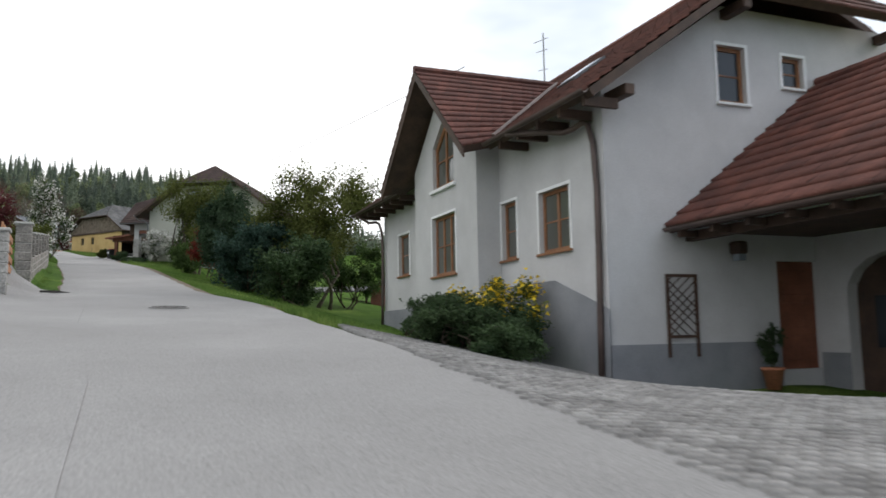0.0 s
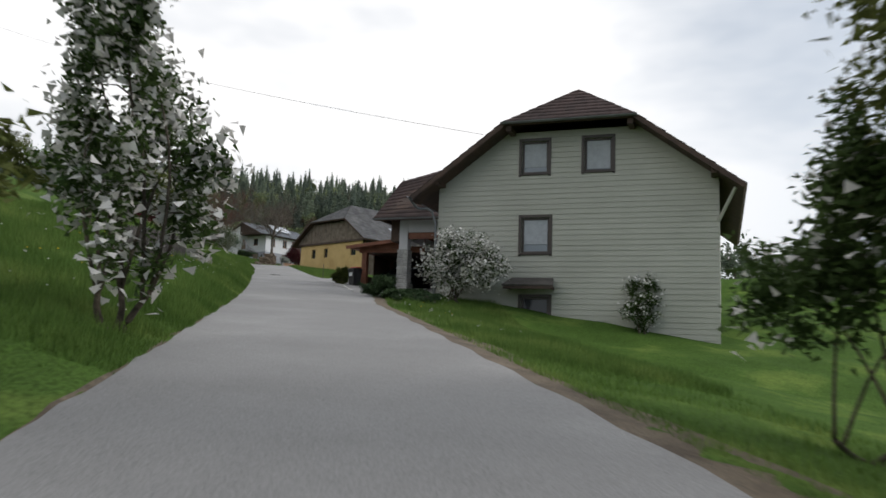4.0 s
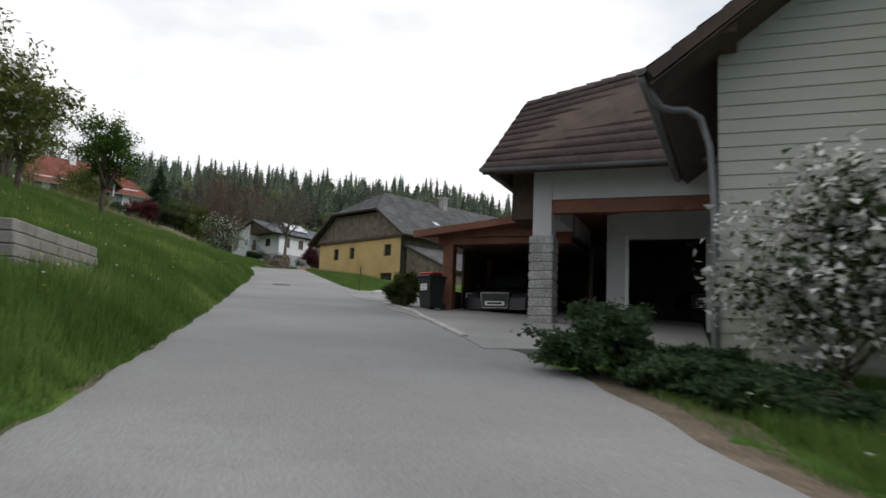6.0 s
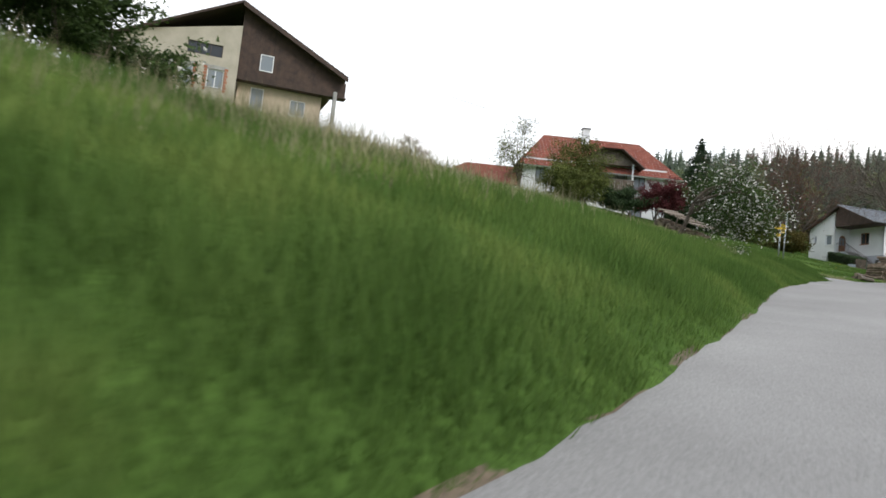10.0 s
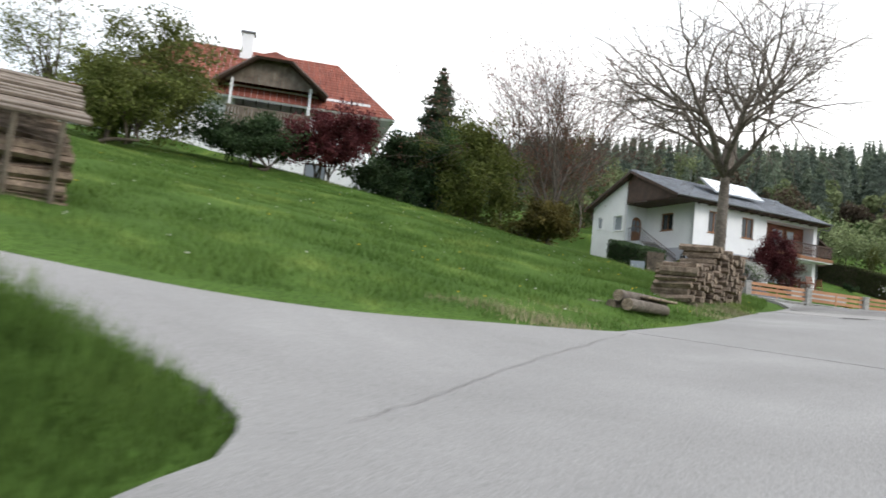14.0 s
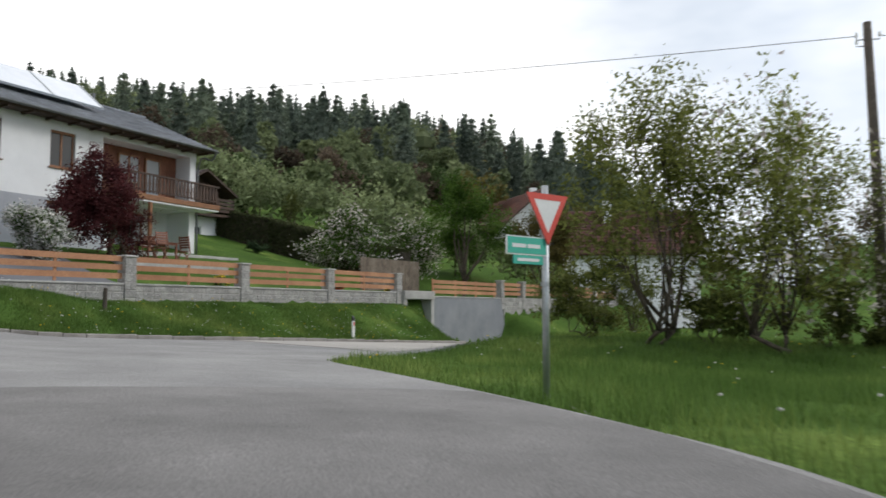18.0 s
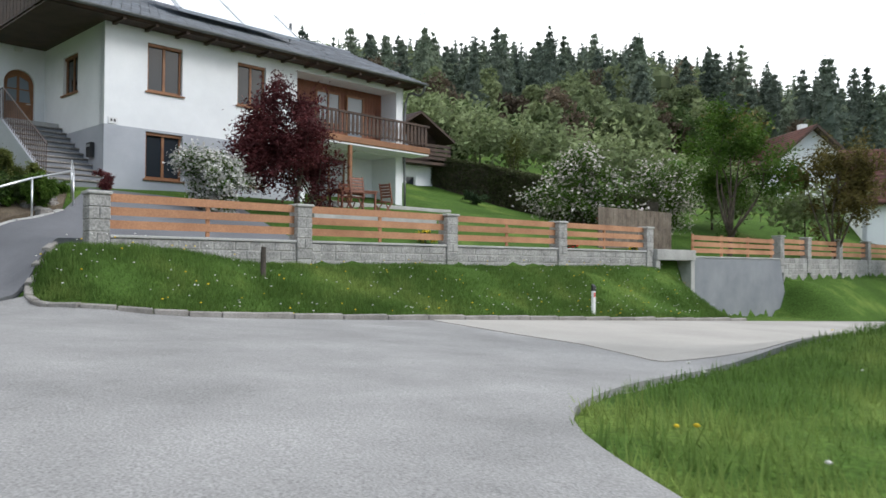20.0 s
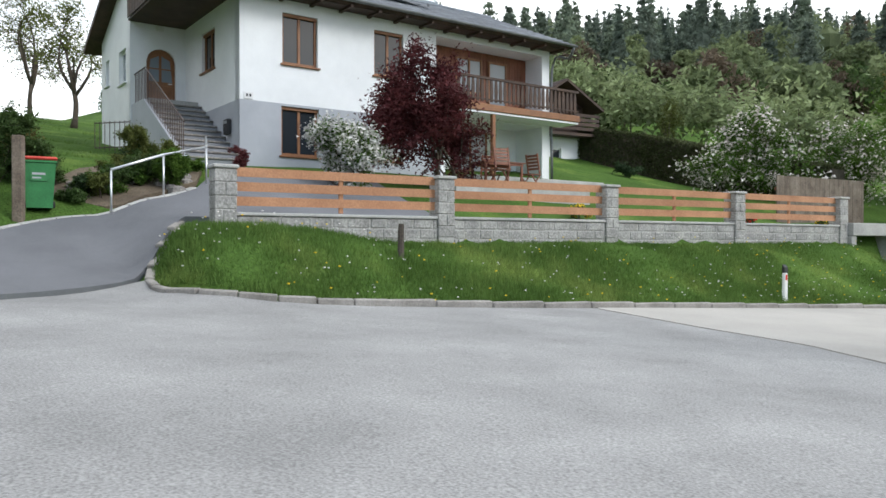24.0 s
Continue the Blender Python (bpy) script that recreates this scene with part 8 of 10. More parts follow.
tree_row("broadleaf trees beyond the village", [(40 + 9 * k + r_.uniform(-3, 3), 95 + 6 * k + r_.uniform(-10, 10)) for k in range(14)], 9, leaf_mid, 7, 0.4, 300)
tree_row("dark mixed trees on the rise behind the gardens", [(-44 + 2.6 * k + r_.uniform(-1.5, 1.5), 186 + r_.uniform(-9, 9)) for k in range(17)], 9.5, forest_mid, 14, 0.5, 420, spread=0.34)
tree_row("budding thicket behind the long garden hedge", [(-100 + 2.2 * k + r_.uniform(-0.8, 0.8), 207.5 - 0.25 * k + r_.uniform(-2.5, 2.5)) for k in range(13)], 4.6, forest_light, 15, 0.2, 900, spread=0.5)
tree_row("budding trees between the farmhouse and the woods", [(-84 + 7 * k + r_.uniform(-3, 3), 232 + 3 * k + r_.uniform(-6, 6)) for k in range(10)], 6, leaf_young, 12, 0.3, 300)


# ---------------------------------------------------------------- walls and fences
def block_wall(home, p0, p1, base, top, thick, course, length, mat, seed, name="stone", proud=0.012, limit=300):
    """A wall of single blocks from p0 to p1; base(d) and top(d) give its heights along it."""
    p0, p1 = Vector((*p0, 0)), Vector((*p1, 0))
    L = (p1 - p0).length
    ang = math.atan2(p1.y - p0.y, p1.x - p0.x)
    m = Matrix.Translation(p0) @ Matrix.Rotation(ang, 4, "Z")
    r = random.Random(seed)
    n = max(2, int(L / 1.0))
    verts = []
    for k in range(n + 1):
        d = L * k / n
        verts += [(d, -thick / 2, base(d) - 0.25), (d, thick / 2, base(d) - 0.25), (d, thick / 2, top(d) - 0.01), (d, -thick / 2, top(d) - 0.01)]
    faces = [(0, 1, 2, 3), tuple(4 * n + i for i in (3, 2, 1, 0))]
    for k in range(n):
        a, b = 4 * k, 4 * k + 4
        faces += [(a, a + 3, b + 3, b), (a + 1, b + 1, b + 2, a + 2), (a + 3, a + 2, b + 2, b + 3), (a, b, b + 1, a + 1)]
    part("mortar_bed", Geo(m).add(verts, faces), mortar, home)
    rows = max(1, round((top(L / 2) - base(L / 2)) / course))
    made = 0
    for j in range(rows):
        d = -r.uniform(0, length * 0.6)
        while d < L:
            w_ = length * r.uniform(0.65, 1.3)
            a, b = max(d, 0), min(d + w_, L)
            d += w_
            if b - a < 0.08 or made >= limit:
                continue
            za0, za1 = [base(a) + (top(a) - base(a)) * (j + e) / rows for e in (0, 1)]
            zb0, zb1 = [base(b) + (top(b) - base(b)) * (j + e) / rows for e in (0, 1)]
            g_, o_ = 0.008, proud * r.uniform(0.4, 1.5)
            y0, y1 = -thick / 2 - o_, thick / 2 + o_
            c_ = 0.018
            v = [(a + g_, y0 + c_, za0 + g_), (b - g_, y0 + c_, zb0 + g_), (b - g_, y1 - c_, zb0 + g_), (a + g_, y1 - c_, za0 + g_),
                 (a + g_ + c_, y0, za0 + g_ + c_), (b - g_ - c_, y0, zb0 + g_ + c_), (b - g_ - c_, y0, zb1 - g_ - c_), (a + g_ + c_, y0, za1 - g_ - c_),
                 (a + g_, y0 + c_, za1 - g_), (b - g_, y0 + c_, zb1 - g_), (b - g_, y1 - c_, zb1 - g_), (a + g_, y1 - c_, za1 - g_)]
            f = [(0, 3, 2, 1), (0, 1, 5, 4), (4, 5, 6, 7), (7, 6, 9, 8), (0, 4, 7, 8), (1, 9, 6, 5), (8, 9, 10, 11), (1, 2, 10, 9), (0, 8, 11, 3), (2, 3, 11, 10)]
            part(name, Geo(m).add(v, f), mat, home)
            made += 1
    return m


def pillar(home, x, y, ang, z0, z1, w_, mat, seed, rows=5, cap=None):
    """A pillar of stones with a cap."""
    r = random.Random(seed)
    m = turned(x, y, math.degrees(ang), z0)
    H = z1 - z0
    body = part("pillar", Geo(m).box(-w_ / 2 + 0.01, -w_ / 2 + 0.01, -0.3, w_ / 2 - 0.01, w_ / 2 - 0.01, H - 0.05), mortar, home)
    for k in range(rows):
        a, b = (H - 0.06) * k / rows + 0.006, (H - 0.06) * (k + 1) / rows - 0.006
        e = w_ / 2 + r.uniform(0, 0.012)
        if k % 2:
            s = r.uniform(-0.05, 0.05)
            part("stone", Geo(m).box(-e, -e, a, s - 0.005, e, b, c=0.012), mat, body)
            part("stone", Geo(m).box(s + 0.005, -e, a, e, e, b, c=0.012), mat, body)
        else:
            part("stone", Geo(m).box(-e, -e, a, e, e, b, c=0.014), mat, body)
    part("cap", Geo(m).box(-w_ / 2 - 0.04, -w_ / 2 - 0.04, H - 0.055, w_ / 2 + 0.04, w_ / 2 + 0.04, H + 0.01, c=0.015), cap or concrete, body)
    return body


ANG_F = math.atan2(FENCE_D[1], FENCE_D[0])
fence = thing("garden_fence", "larch board fence between stone pillars on a low stone wall", "fence")
POSTS = [0.0, 4.5, 9.06, 13.62, 18.3]
for k, a in enumerate(POSTS):
    x, y = fence_xy(a, 0)
    pillar(fence, x, y, ANG_F, 22.25, 23.50, 0.38, stone, 300 + k, 5)
for k, (a, b) in enumerate(zip(POSTS, POSTS[1:])):
    block_wall(fence, fence_xy(a + 0.2, 0), fence_xy(b - 0.2, 0), lambda d: 21.82, lambda d: 22.62, 0.28, 0.2, 0.44, stone, 320 + k)
    m = turned(*fence_xy(a, 0), math.degrees(ANG_F), 0)
    part("coping", Geo(m).box(0.2, -0.18, 22.62, b - a - 0.2, 0.18, 22.68, c=0.012), concrete, fence)
    n, hgt, gap = 3, 0.165, 0.095
    r = random.Random(k)
    for j in range(n):
        z = 22.80 + j * (hgt + gap)
        tilt = r.uniform(-0.012, 0.012)
        v = [(0.17, -0.035, z), (b - a - 0.17, -0.035, z + tilt), (b - a - 0.17, -0.008, z + tilt), (0.17, -0.008, z)]
        v += [(x_, y_, z_ + hgt) for x_, y_, z_ in v]
        part("fence_board", Geo(m).add(v, [(0, 3, 2, 1), (4, 5, 6, 7), (0, 1, 5, 4), (1, 2, 6, 5), (2, 3, 7, 6), (3, 0, 4, 7)]), larch, fence)
    part("fence_rail", Geo(m).box((b - a) / 2 - 0.04, -0.004, 22.7, (b - a) / 2 + 0.04, 0.04, 23.42), larch, fence)

garage = thing("garage", "concrete garage set into the bank with a dark opening", "garage")
gm = turned(*fence_xy(18.55, 0), math.degrees(ANG_F), 0)
part("lintel", Geo(gm).box(-0.05, -0.35, 22.36, 2.45, 0.3, 22.74, c=0.015), concrete, garage, "pale concrete lintel")
part("side_wall", Geo(gm).box(-0.05, -0.3, 20.0, 0.2, 4.0, 22.36, c=0.01).box(2.2, -0.3, 20.0, 2.45, 4.0, 22.36, c=0.01), concrete, garage)
part("back_wall", Geo(gm).box(0.2, 3.8, 20.0, 2.2, 4.0, 22.36), plinth_dark, garage)
part("roof", Geo(gm).box(0.0, 0.3, 22.40, 2.4, 4.0, 22.6), concrete, garage)
part("floor", Geo(gm).box(0.2, -0.3, 20.0, 2.2, 3.8, 20.42), concrete, garage)
ret = thing("retaining_wall", "grey concrete retaining wall beside the garage", "wall", kind="structure")
part("wall_face", Geo(gm).sheet([(2.452, 19.6), (10.2, 19.6), (9.3, 22.47), (2.452, 22.47)], (), 0.28, Matrix.Translation((0, -0.28, 0))), plinth_dark, ret)
part("wall_cap", Geo(gm).box(2.452, -0.31, 22.473, 9.28, 0.03, 22.53, c=0.01), concrete, ret)
top_fence = thing("garden_fence", "larch board fence on top of the concrete retaining wall", "fence")
for j in range(3):
    part("fence_board", Geo(gm).box(2.5, -0.16, 22.66 + j * 0.24, 9.0, -0.13, 22.83 + j * 0.24), larch, top_fence)
for x in (2.6, 4.7, 6.8, 8.85):
    part("post", Geo(gm).box(x, -0.128, 22.53, x + 0.09, -0.05, 23.36, c=0.008), larch, top_fence)
screen = thing("privacy_screen", "brown ribbed wooden privacy screen above the garage", "screen")
boards(screen, "screen_board", turned(*fence_xy(19.0, 2.6), math.degrees(ANG_F), 0), 0.0, 5.0, 22.75, 24.4, 0.14, grey_wood, 0.03, 0.006)
part("rail", Geo(turned(*fence_xy(19.0, 2.6), math.degrees(ANG_F), 0)).box(0, 0.002, 23.9, 5.0, 0.06, 24.0).box(0, 0.002, 23.0, 5.0, 0.06, 23.1), red_wood, screen)
low = thing("garden_fence", "larch board fence on a grey wall further down the road", "fence")
MORE = [28.3, 31.0, 34.5, 38.1, 42.6, 47.2]
for k, a in enumerate(MORE):
    pillar(low, *fence_xy(a, 0), ANG_F, 22.2, 23.5, 0.36, stone, 360 + k, 4)
for k, (a, b) in enumerate(zip(MORE, MORE[1:])):
    m = turned(*fence_xy(a, 0), math.degrees(ANG_F), 0)
    block_wall(low, fence_xy(a + 0.18, 0), fence_xy(b - 0.18, 0), lambda d: 21.35, lambda d: 22.55, 0.28, 0.24, 0.6, stone, 370 + k, limit=40)
    for j in range(3):
        part("fence_board", Geo(m).box(0.16, -0.035, 22.68 + j * 0.26, b - a - 0.16, -0.008, 22.86 + j * 0.26), larch, low)

# wall with dark panels along the lower road
W0, W1 = Vector((-11.09, 30.47)), Vector((-19.45, 47.24))
WD = (W1 - W0).normalized()
along = lambda d: tuple(W0 + WD * d)
road_wall = thing("garden_wall", "weathered grey stone block wall with dark slatted panels between pillars", "wall", kind="structure")
wall_top, wall_foot = (lambda d: 6.97 + 0.116 * (d + 1.5)), (lambda d: 6.02 + 0.117 * (d + 1.5))
block_wall(road_wall, along(1.5), along(18.7), wall_foot, wall_top, 0.30, 0.2, 0.42, stone_dark, 400)
PIL = [1.5, 4.2, 6.8, 9.4, 12.2, 15.0, 17.3, 18.6]
wang = math.atan2(WD.y, WD.x)
for k, d in enumerate(PIL):
    zt = 6.97 + 0.116 * d
    pillar(road_wall, *along(d), wang, zt - (0.75 if k == 0 else 0.02), zt + (0.9 if k == 0 else 0.67), 0.36 if k == 0 else 0.30, stone_dark, 420 + k, 7 if k == 0 else 5)
for k, (a, b) in enumerate(zip(PIL, PIL[1:])):
    m = turned(*along(a), math.degrees(wang), 0)
    n = max(3, int((b - a - 0.34) / 0.11))
    rail = part("panel_rail", Geo(m).add(*(lambda z0, z1: ([(0.15, -0.02, z0), (b - a - 0.15, -0.02, z1), (b - a - 0.15, 0.02, z1), (0.15, 0.02, z0), (0.15, -0.02, z0 + 0.06), (b - a - 0.15, -0.02, z1 + 0.06), (b - a - 0.15, 0.02, z1 + 0.06), (0.15, 0.02, z0 + 0.06)],
                   [(0, 3, 2, 1), (4, 5, 6, 7), (0, 1, 5, 4), (1, 2, 6, 5), (2, 3, 7, 6), (3, 0, 4, 7)]))(7.02 + 0.116 * a + 0.12, 7.02 + 0.116 * b + 0.12)), grey_wood, road_wall)
    for j in range(n):
        x0 = 0.17 + (b - a - 0.34) * j / n
        z0 = 7.0 + 0.116 * (a + x0)
        part("fence_board", Geo(m).box(x0, -0.045, z0, x0 + (b - a - 0.34) / n - 0.008, -0.022, z0 + 0.57 + 0.012 * ((j * 7) % 3)), slat_and_shade, rail)
gate = thing("garden_gate", "slatted larch garden gate beside the stone pillar", "gate")
gtm = turned(-10.35, 28.55, math.degrees(wang), 6.3)
for z in (0.12, 0.36, 0.60, 0.84, 1.08):
    part("slat", Geo(gtm).box(0.0, -0.015, z, 2.6, 0.015, z + 0.15, c=0.006), larch, gate)
for x in (0.05, 1.25, 2.45):
    part("upright", Geo(gtm).box(x, 0.017, 0.05, x + 0.1, 0.06, 1.3, c=0.006), larch, gate)
pillar(road_wall, -9.9, 27.6, wang, 6.0, 7.3, 0.36, stone, 440, 6)
grate = thing("drain_grate", "iron drain grate across the garden entrance", "drain", turned(-10.35, 30.85, 96, float(ground(-10.35, 30.85)) + 0.045))
part("frame", Geo().box(-0.62, -0.17, -0.03, 0.62, -0.14, 0.012).box(-0.62, 0.14, -0.03, 0.62, 0.17, 0.012).box(-0.62, -0.14, -0.03, -0.59, 0.14, 0.012).box(0.59, -0.14, -0.03, 0.62, 0.14, 0.012), iron, grate)
for k in range(22):
    part("bar", Geo().box(-0.575 + k * 0.053, -0.139, -0.02, -0.555 + k * 0.053, 0.139, 0.01), iron, grate)

# crossed-slat fence and block planter on the bank
lat = thing("lattice_fence", "weathered crossed-slat wooden fence on the bank", "fence")
LP = [Vector(p) for p in ((-29.6, 62.6), (-30.9, 65.3), (-32.2, 68.0), (-33.0, 69.9))]
for a, b in zip(LP, LP[1:]):
    za, zb = float(ground(*a)) - 0.05, float(ground(*b)) - 0.05
    L = (b - a).length
    ang = math.degrees(math.atan2(b.y - a.y, b.x - a.x))
    m = turned(a.x, a.y, ang, za)
    sl = (zb - za) / L
    part("post", Geo(m).tube([(0, 0.05, -0.3), (0, 0.05, 0.85)], 0.045, 8), slat_and_shade, lat)
    for z in (0.22, 0.6):
        part("rail", Geo(m).tube([(0, 0.04, z), (L, 0.04, z + sl * L)], 0.032, 6), slat_and_shade, lat)
    n = int(L / 0.24)
    for k in range(n):
        x0 = L * k / n
        for s, y in ((0.34, -0.015), (-0.34, 0.012)):
            part("slat", Geo(m).tube([(x0 - s / 2 + 0.1, y, 0.0 + sl * x0), (x0 + s / 2 + 0.1, y, 0.85 + sl * x0)], 0.022, 5), slat_and_shade, lat)
planter = thing("block_planter", "stacked grey concrete block planter on the bank", "planter")
pm = turned(-33.6, 71.57, 112.5, 12.2)
r = random.Random(6)
for j in range(4):
    d = 0.0
    while d < 2.6:
        w_ = r.uniform(0.45, 0.8)
        b = min(d + w_, 2.7)
        part("block", Geo(pm).box(d + 0.006, 0.02 * j, -0.15 + j * 0.15, b - 0.006, 0.42 + 0.02 * j, -0.01 + j * 0.15, c=0.012), kerbstone, planter)
        d = b

# ---------------------------------------------------------------- firewood
log_unit = {}


def split_log(L, r0, seed):
    """A split log lying along x: a rough wedge with bark on one side."""
    r = random.Random(seed)
    n = r.choice((3, 4, 4, 5, 6))
    ring = [(r0 * r.uniform(0.75, 1.1) * math.cos(2 * math.pi * k / n), r0 * r.uniform(0.65, 1.1) * math.sin(2 * math.pi * k / n)) for k in range(n)]
    g = Geo()
    v = [(x, y * (1 + 0.06 * r.uniform(-1, 1)), z) for x in (0.0, L) for y, z in ring]
    g.add(v, [tuple(range(n - 1, -1, -1)), tuple(range(n, 2 * n))] + [(k, (k + 1) % n, n + (k + 1) % n, n + k) for k in range(n)])
    return g


def log_mesh(kind, k, mats):
    key = (kind, k)
    if key not in log_unit:
        me = split_log(1.0, 0.5, k).mesh("log", mats[0])
        me.materials.append(mats[1])
        for p in me.polygons:
            if abs(p.normal.x) > 0.8:
                p.material_index = 1
        log_unit[key] = me
    return log_unit[key]


def wood_stack(home, m, length, depth, height, size, seed, top=None, limit=300, mats=None, rough=1.0):
    """Logs lying across the stack, their ends to the front. x runs along the stack, y into it."""
    r = random.Random(seed)
    mats = mats or (split_wood, cut_wood)
    z, row, made = 0.0, 0, 0
    while z < height:
        x = 0.0 if row % 2 else size * 0.4
        s_ = size * r.uniform(0.8, 1.1)
        while x < length:
            w_ = size * r.uniform(0.7 - 0.12 * rough, 1.25 + 0.14 * rough)
            h_here = top(x) if top else height
            if z + s_ * 0.5 < h_here and made < limit:
                ob = part("log", log_mesh("s", r.randrange(10), mats), mats[0], home)
                e = r.uniform(-0.06, 0.06) * rough
                ob.matrix_basis = m @ Matrix.Translation((x + w_ / 2, e, z + s_ / 2)) @ Matrix.Rotation(math.pi / 2 + r.uniform(-0.05, 0.05) * rough, 4, "Z") @ Matrix.Rotation(r.uniform(-0.03, 0.03) * rough, 4, "Y") @ Matrix.Diagonal((depth * r.uniform(0.92, 1.05), w_ * 0.98, s_ * 1.12, 1)) @ Matrix.Rotation(r.uniform(0, 6.28), 4, "X")
                made += 1
            x += w_
        z += s_ * 0.86
        row += 1


# long roadside pile, ends of the logs facing the road
pile = thing("firewood_pile", "stacked metre-long split firewood beside the road", "firewood")
pz = float(ground(-73.7, 147.0))
pang = math.degrees(math.atan2(151.3 - 146.0, -74.3 + 73.2))
wood_stack(pile, turned(-73.6, 146.7, pang, pz - 0.12), 4.8, 1.0, 1.95, 0.2, 5, top=lambda x: (1.12 + 0.12 * math.sin(3 * x)) if x < 1.75 else 1.88 + 0.08 * math.sin(5 * x), rough=2.2)
stack = thing("firewood_stack", "weathered roofed stack of grey split firewood with upright stakes", "firewood")
sm_ = Matrix.Translation((-75.7, 132.35, 20.1)) @ Matrix.Rotation(radians(170), 4, "Z") @ Matrix.Rotation(-0.34, 4, "Y")
wood_stack(stack, sm_, 4.3, 1.05, 1.75, 0.15, 9, limit=300, mats=(split_wood, split_wood))
r = random.Random(44)
for k in range(19):
    z0 = 1.74 + r.uniform(-0.02, 0.05)
    part("cover_slab", Geo(sm_ @ Matrix.Rotation(r.uniform(-0.05, 0.05), 4, "Z")).box(-0.12 + k * 0.235, -0.16, z0, 0.09 + k * 0.235, 1.22, z0 + 0.06, c=0.012), grey_wood, stack)
for x, y in ((-0.1, 0.2), (-0.1, 0.82), (2.1, 1.12), (4.2, 1.12)):
    part("stake", Geo(sm_).tube([(x, y, -0.3), (x + 0.02, y, 1.8)], 0.04, 7), grey_wood, stack)


def round_log(x, y, z, L, r0, ang, seed, tilt=0.0):
    r = random.Random(seed)
    m = Matrix.Translation((x, y, z)) @ Matrix.Rotation(radians(ang), 4, "Z") @ Matrix.Rotation(tilt, 4, "Y")
    home = thing("log", "thick unsplit log lying in the grass by the pile", "log", m, "logs by the pile")
    part("bark", Geo().tube([(0, 0, 0), (L * 0.5, 0.015, 0.01), (L, 0, 0)], [r0, r0 * 0.97, r0 * 0.93], 14, cap=False), bark_pale, home, smooth=True)
    for x0, e in ((0.0, -0.012), (L - 0.004, 0.012)):
        q = r0 if x0 == 0 else r0 * 0.93
        part("cut_end", Geo().tube([(x0, 0, 0), (x0 + e + 0.008, 0, 0)], [q * 0.995, q * 0.985], 14), cut_wood, home)


lz = float(ground(-72.6, 142.6))
for k, (dx, dy, dz, L, r0) in enumerate(((0.0, 0.0, 0.19, 1.9, 0.19), (-0.5, 0.15, 0.17, 1.8, 0.17), (-1.0, 0.1, 0.15, 1.7, 0.15), (-0.3, 0.1, 0.47, 2.3, 0.18))):
    round_log(-72.25 + dx, 142.0 + dy, lz + dz * 0.64, L * 0.95, r0 * 0.66, 98, k)
slabs = thing("slab_wood", "flat sawn slab lying on the logs", "wood")
part("slab", Geo(turned(-72.5, 142.9, 98, lz + 0.31)).box(0, -0.14, 0, 1.5, 0.14, 0.05, c=0.01), cut_wood, slabs)

# ---------------------------------------------------------------- shed behind the first house
shed = thing("garden_shed", "orange-brown timber garden shed with a dark roof", "shed", turned(-5.2, 52.1, -5, 5.75))
planks(shed, "wall_board", I4, 0, 3.2, -0.3, 1.55, 0.16, red_wood)
part("front_wall", Geo().sheet([(0, -0.4), (3.2, -0.4), (3.2, 1.6), (1.6, 2.45), (0, 1.6)], (), 0.1), red_wood, shed)
part("side_wall", Geo().box(0.002, 0.1, -0.4, 0.1, 4, 1.6).box(3.1, 0.1, -0.4, 3.198, 4, 1.6).box(0.1, 3.9, -0.4, 3.1, 4, 1.6), red_wood, shed)
roof_plane(shed, (3.5, -0.35, 1.5), (3.5, 4.3, 1.5), (1.6, 4.3, 2.55), (1.6, -0.35, 2.55), slate, 0.4, 0.4, 0.08, seed=71)
roof_plane(shed, (-0.3, 4.3, 1.5), (-0.3, -0.35, 1.5), (1.6, -0.35, 2.55), (1.6, 4.3, 2.55), slate, 0.4, 0.4, 0.08, seed=72)
lean = thing("wood_shelter", "low lean-to wood shelter with a dark roof and stacked logs", "shelter", turned(-8.4, 52.4, -5, 5.8))
for x in (0.0, 2.9):
    for y in (0.0, 1.5):
        part("post", Geo().box(x, y, -0.4, x + 0.1, y + 0.1, 1.5 + 0.2 * (y > 0)), dark_wood, lean)
part("roof", Geo().slab([Vector((-0.3, -0.4, 1.5)), Vector((3.3, -0.4, 1.5)), Vector((3.3, 1.9, 1.85)), Vector((-0.3, 1.9, 1.85))], 0.08), slate, lean)
wood_stack(thing("firewood_stack", "dark stacked firewood under the lean-to", "firewood"), turned(-8.3, 52.5, -5, 5.6), 2.7, 1.0, 1.4, 0.19, 33, limit=110)

# ---------------------------------------------------------------- signs, posts, pole, wires
def post_sign(x, y, top):
    z = float(ground(x, y))
    home = thing("road_sign", "give-way sign with a green street plate on a grey steel pole", "sign", Matrix.Translation((x, y, z)))
    part("pole", Geo().tube([(0, 0, -0.3), (0.01, 0.0, top - z)], 0.035, 10), metal_grey, home, smooth=True)
    return home, z


give_way, zg = post_sign(-69.45, 161.78, 23.05)
ca, cb = Vector((-69.54, 161.65)), Vector((-69.19, 162.29))
sd = (cb - ca).normalized()
sang = math.degrees(math.atan2(sd.y, sd.x))
tri = Matrix.Translation((0.04, -0.05, 22.96 - zg)) @ Matrix.Rotation(radians(sang - 12), 4, "Z") @ Matrix.Scale(0.77, 4)
def tri_pts(s, dz):
    return [(-s / 2, -dz), (0.0, -dz - s * 0.866), (s / 2, -dz)]
plate = part("red_border", Geo(tri).sheet([(x, z) for x, z in tri_pts(0.74, 0.0)], [tri_pts(0.48, 0.075)], 0.012), sign_red, give_way, "red sign border")
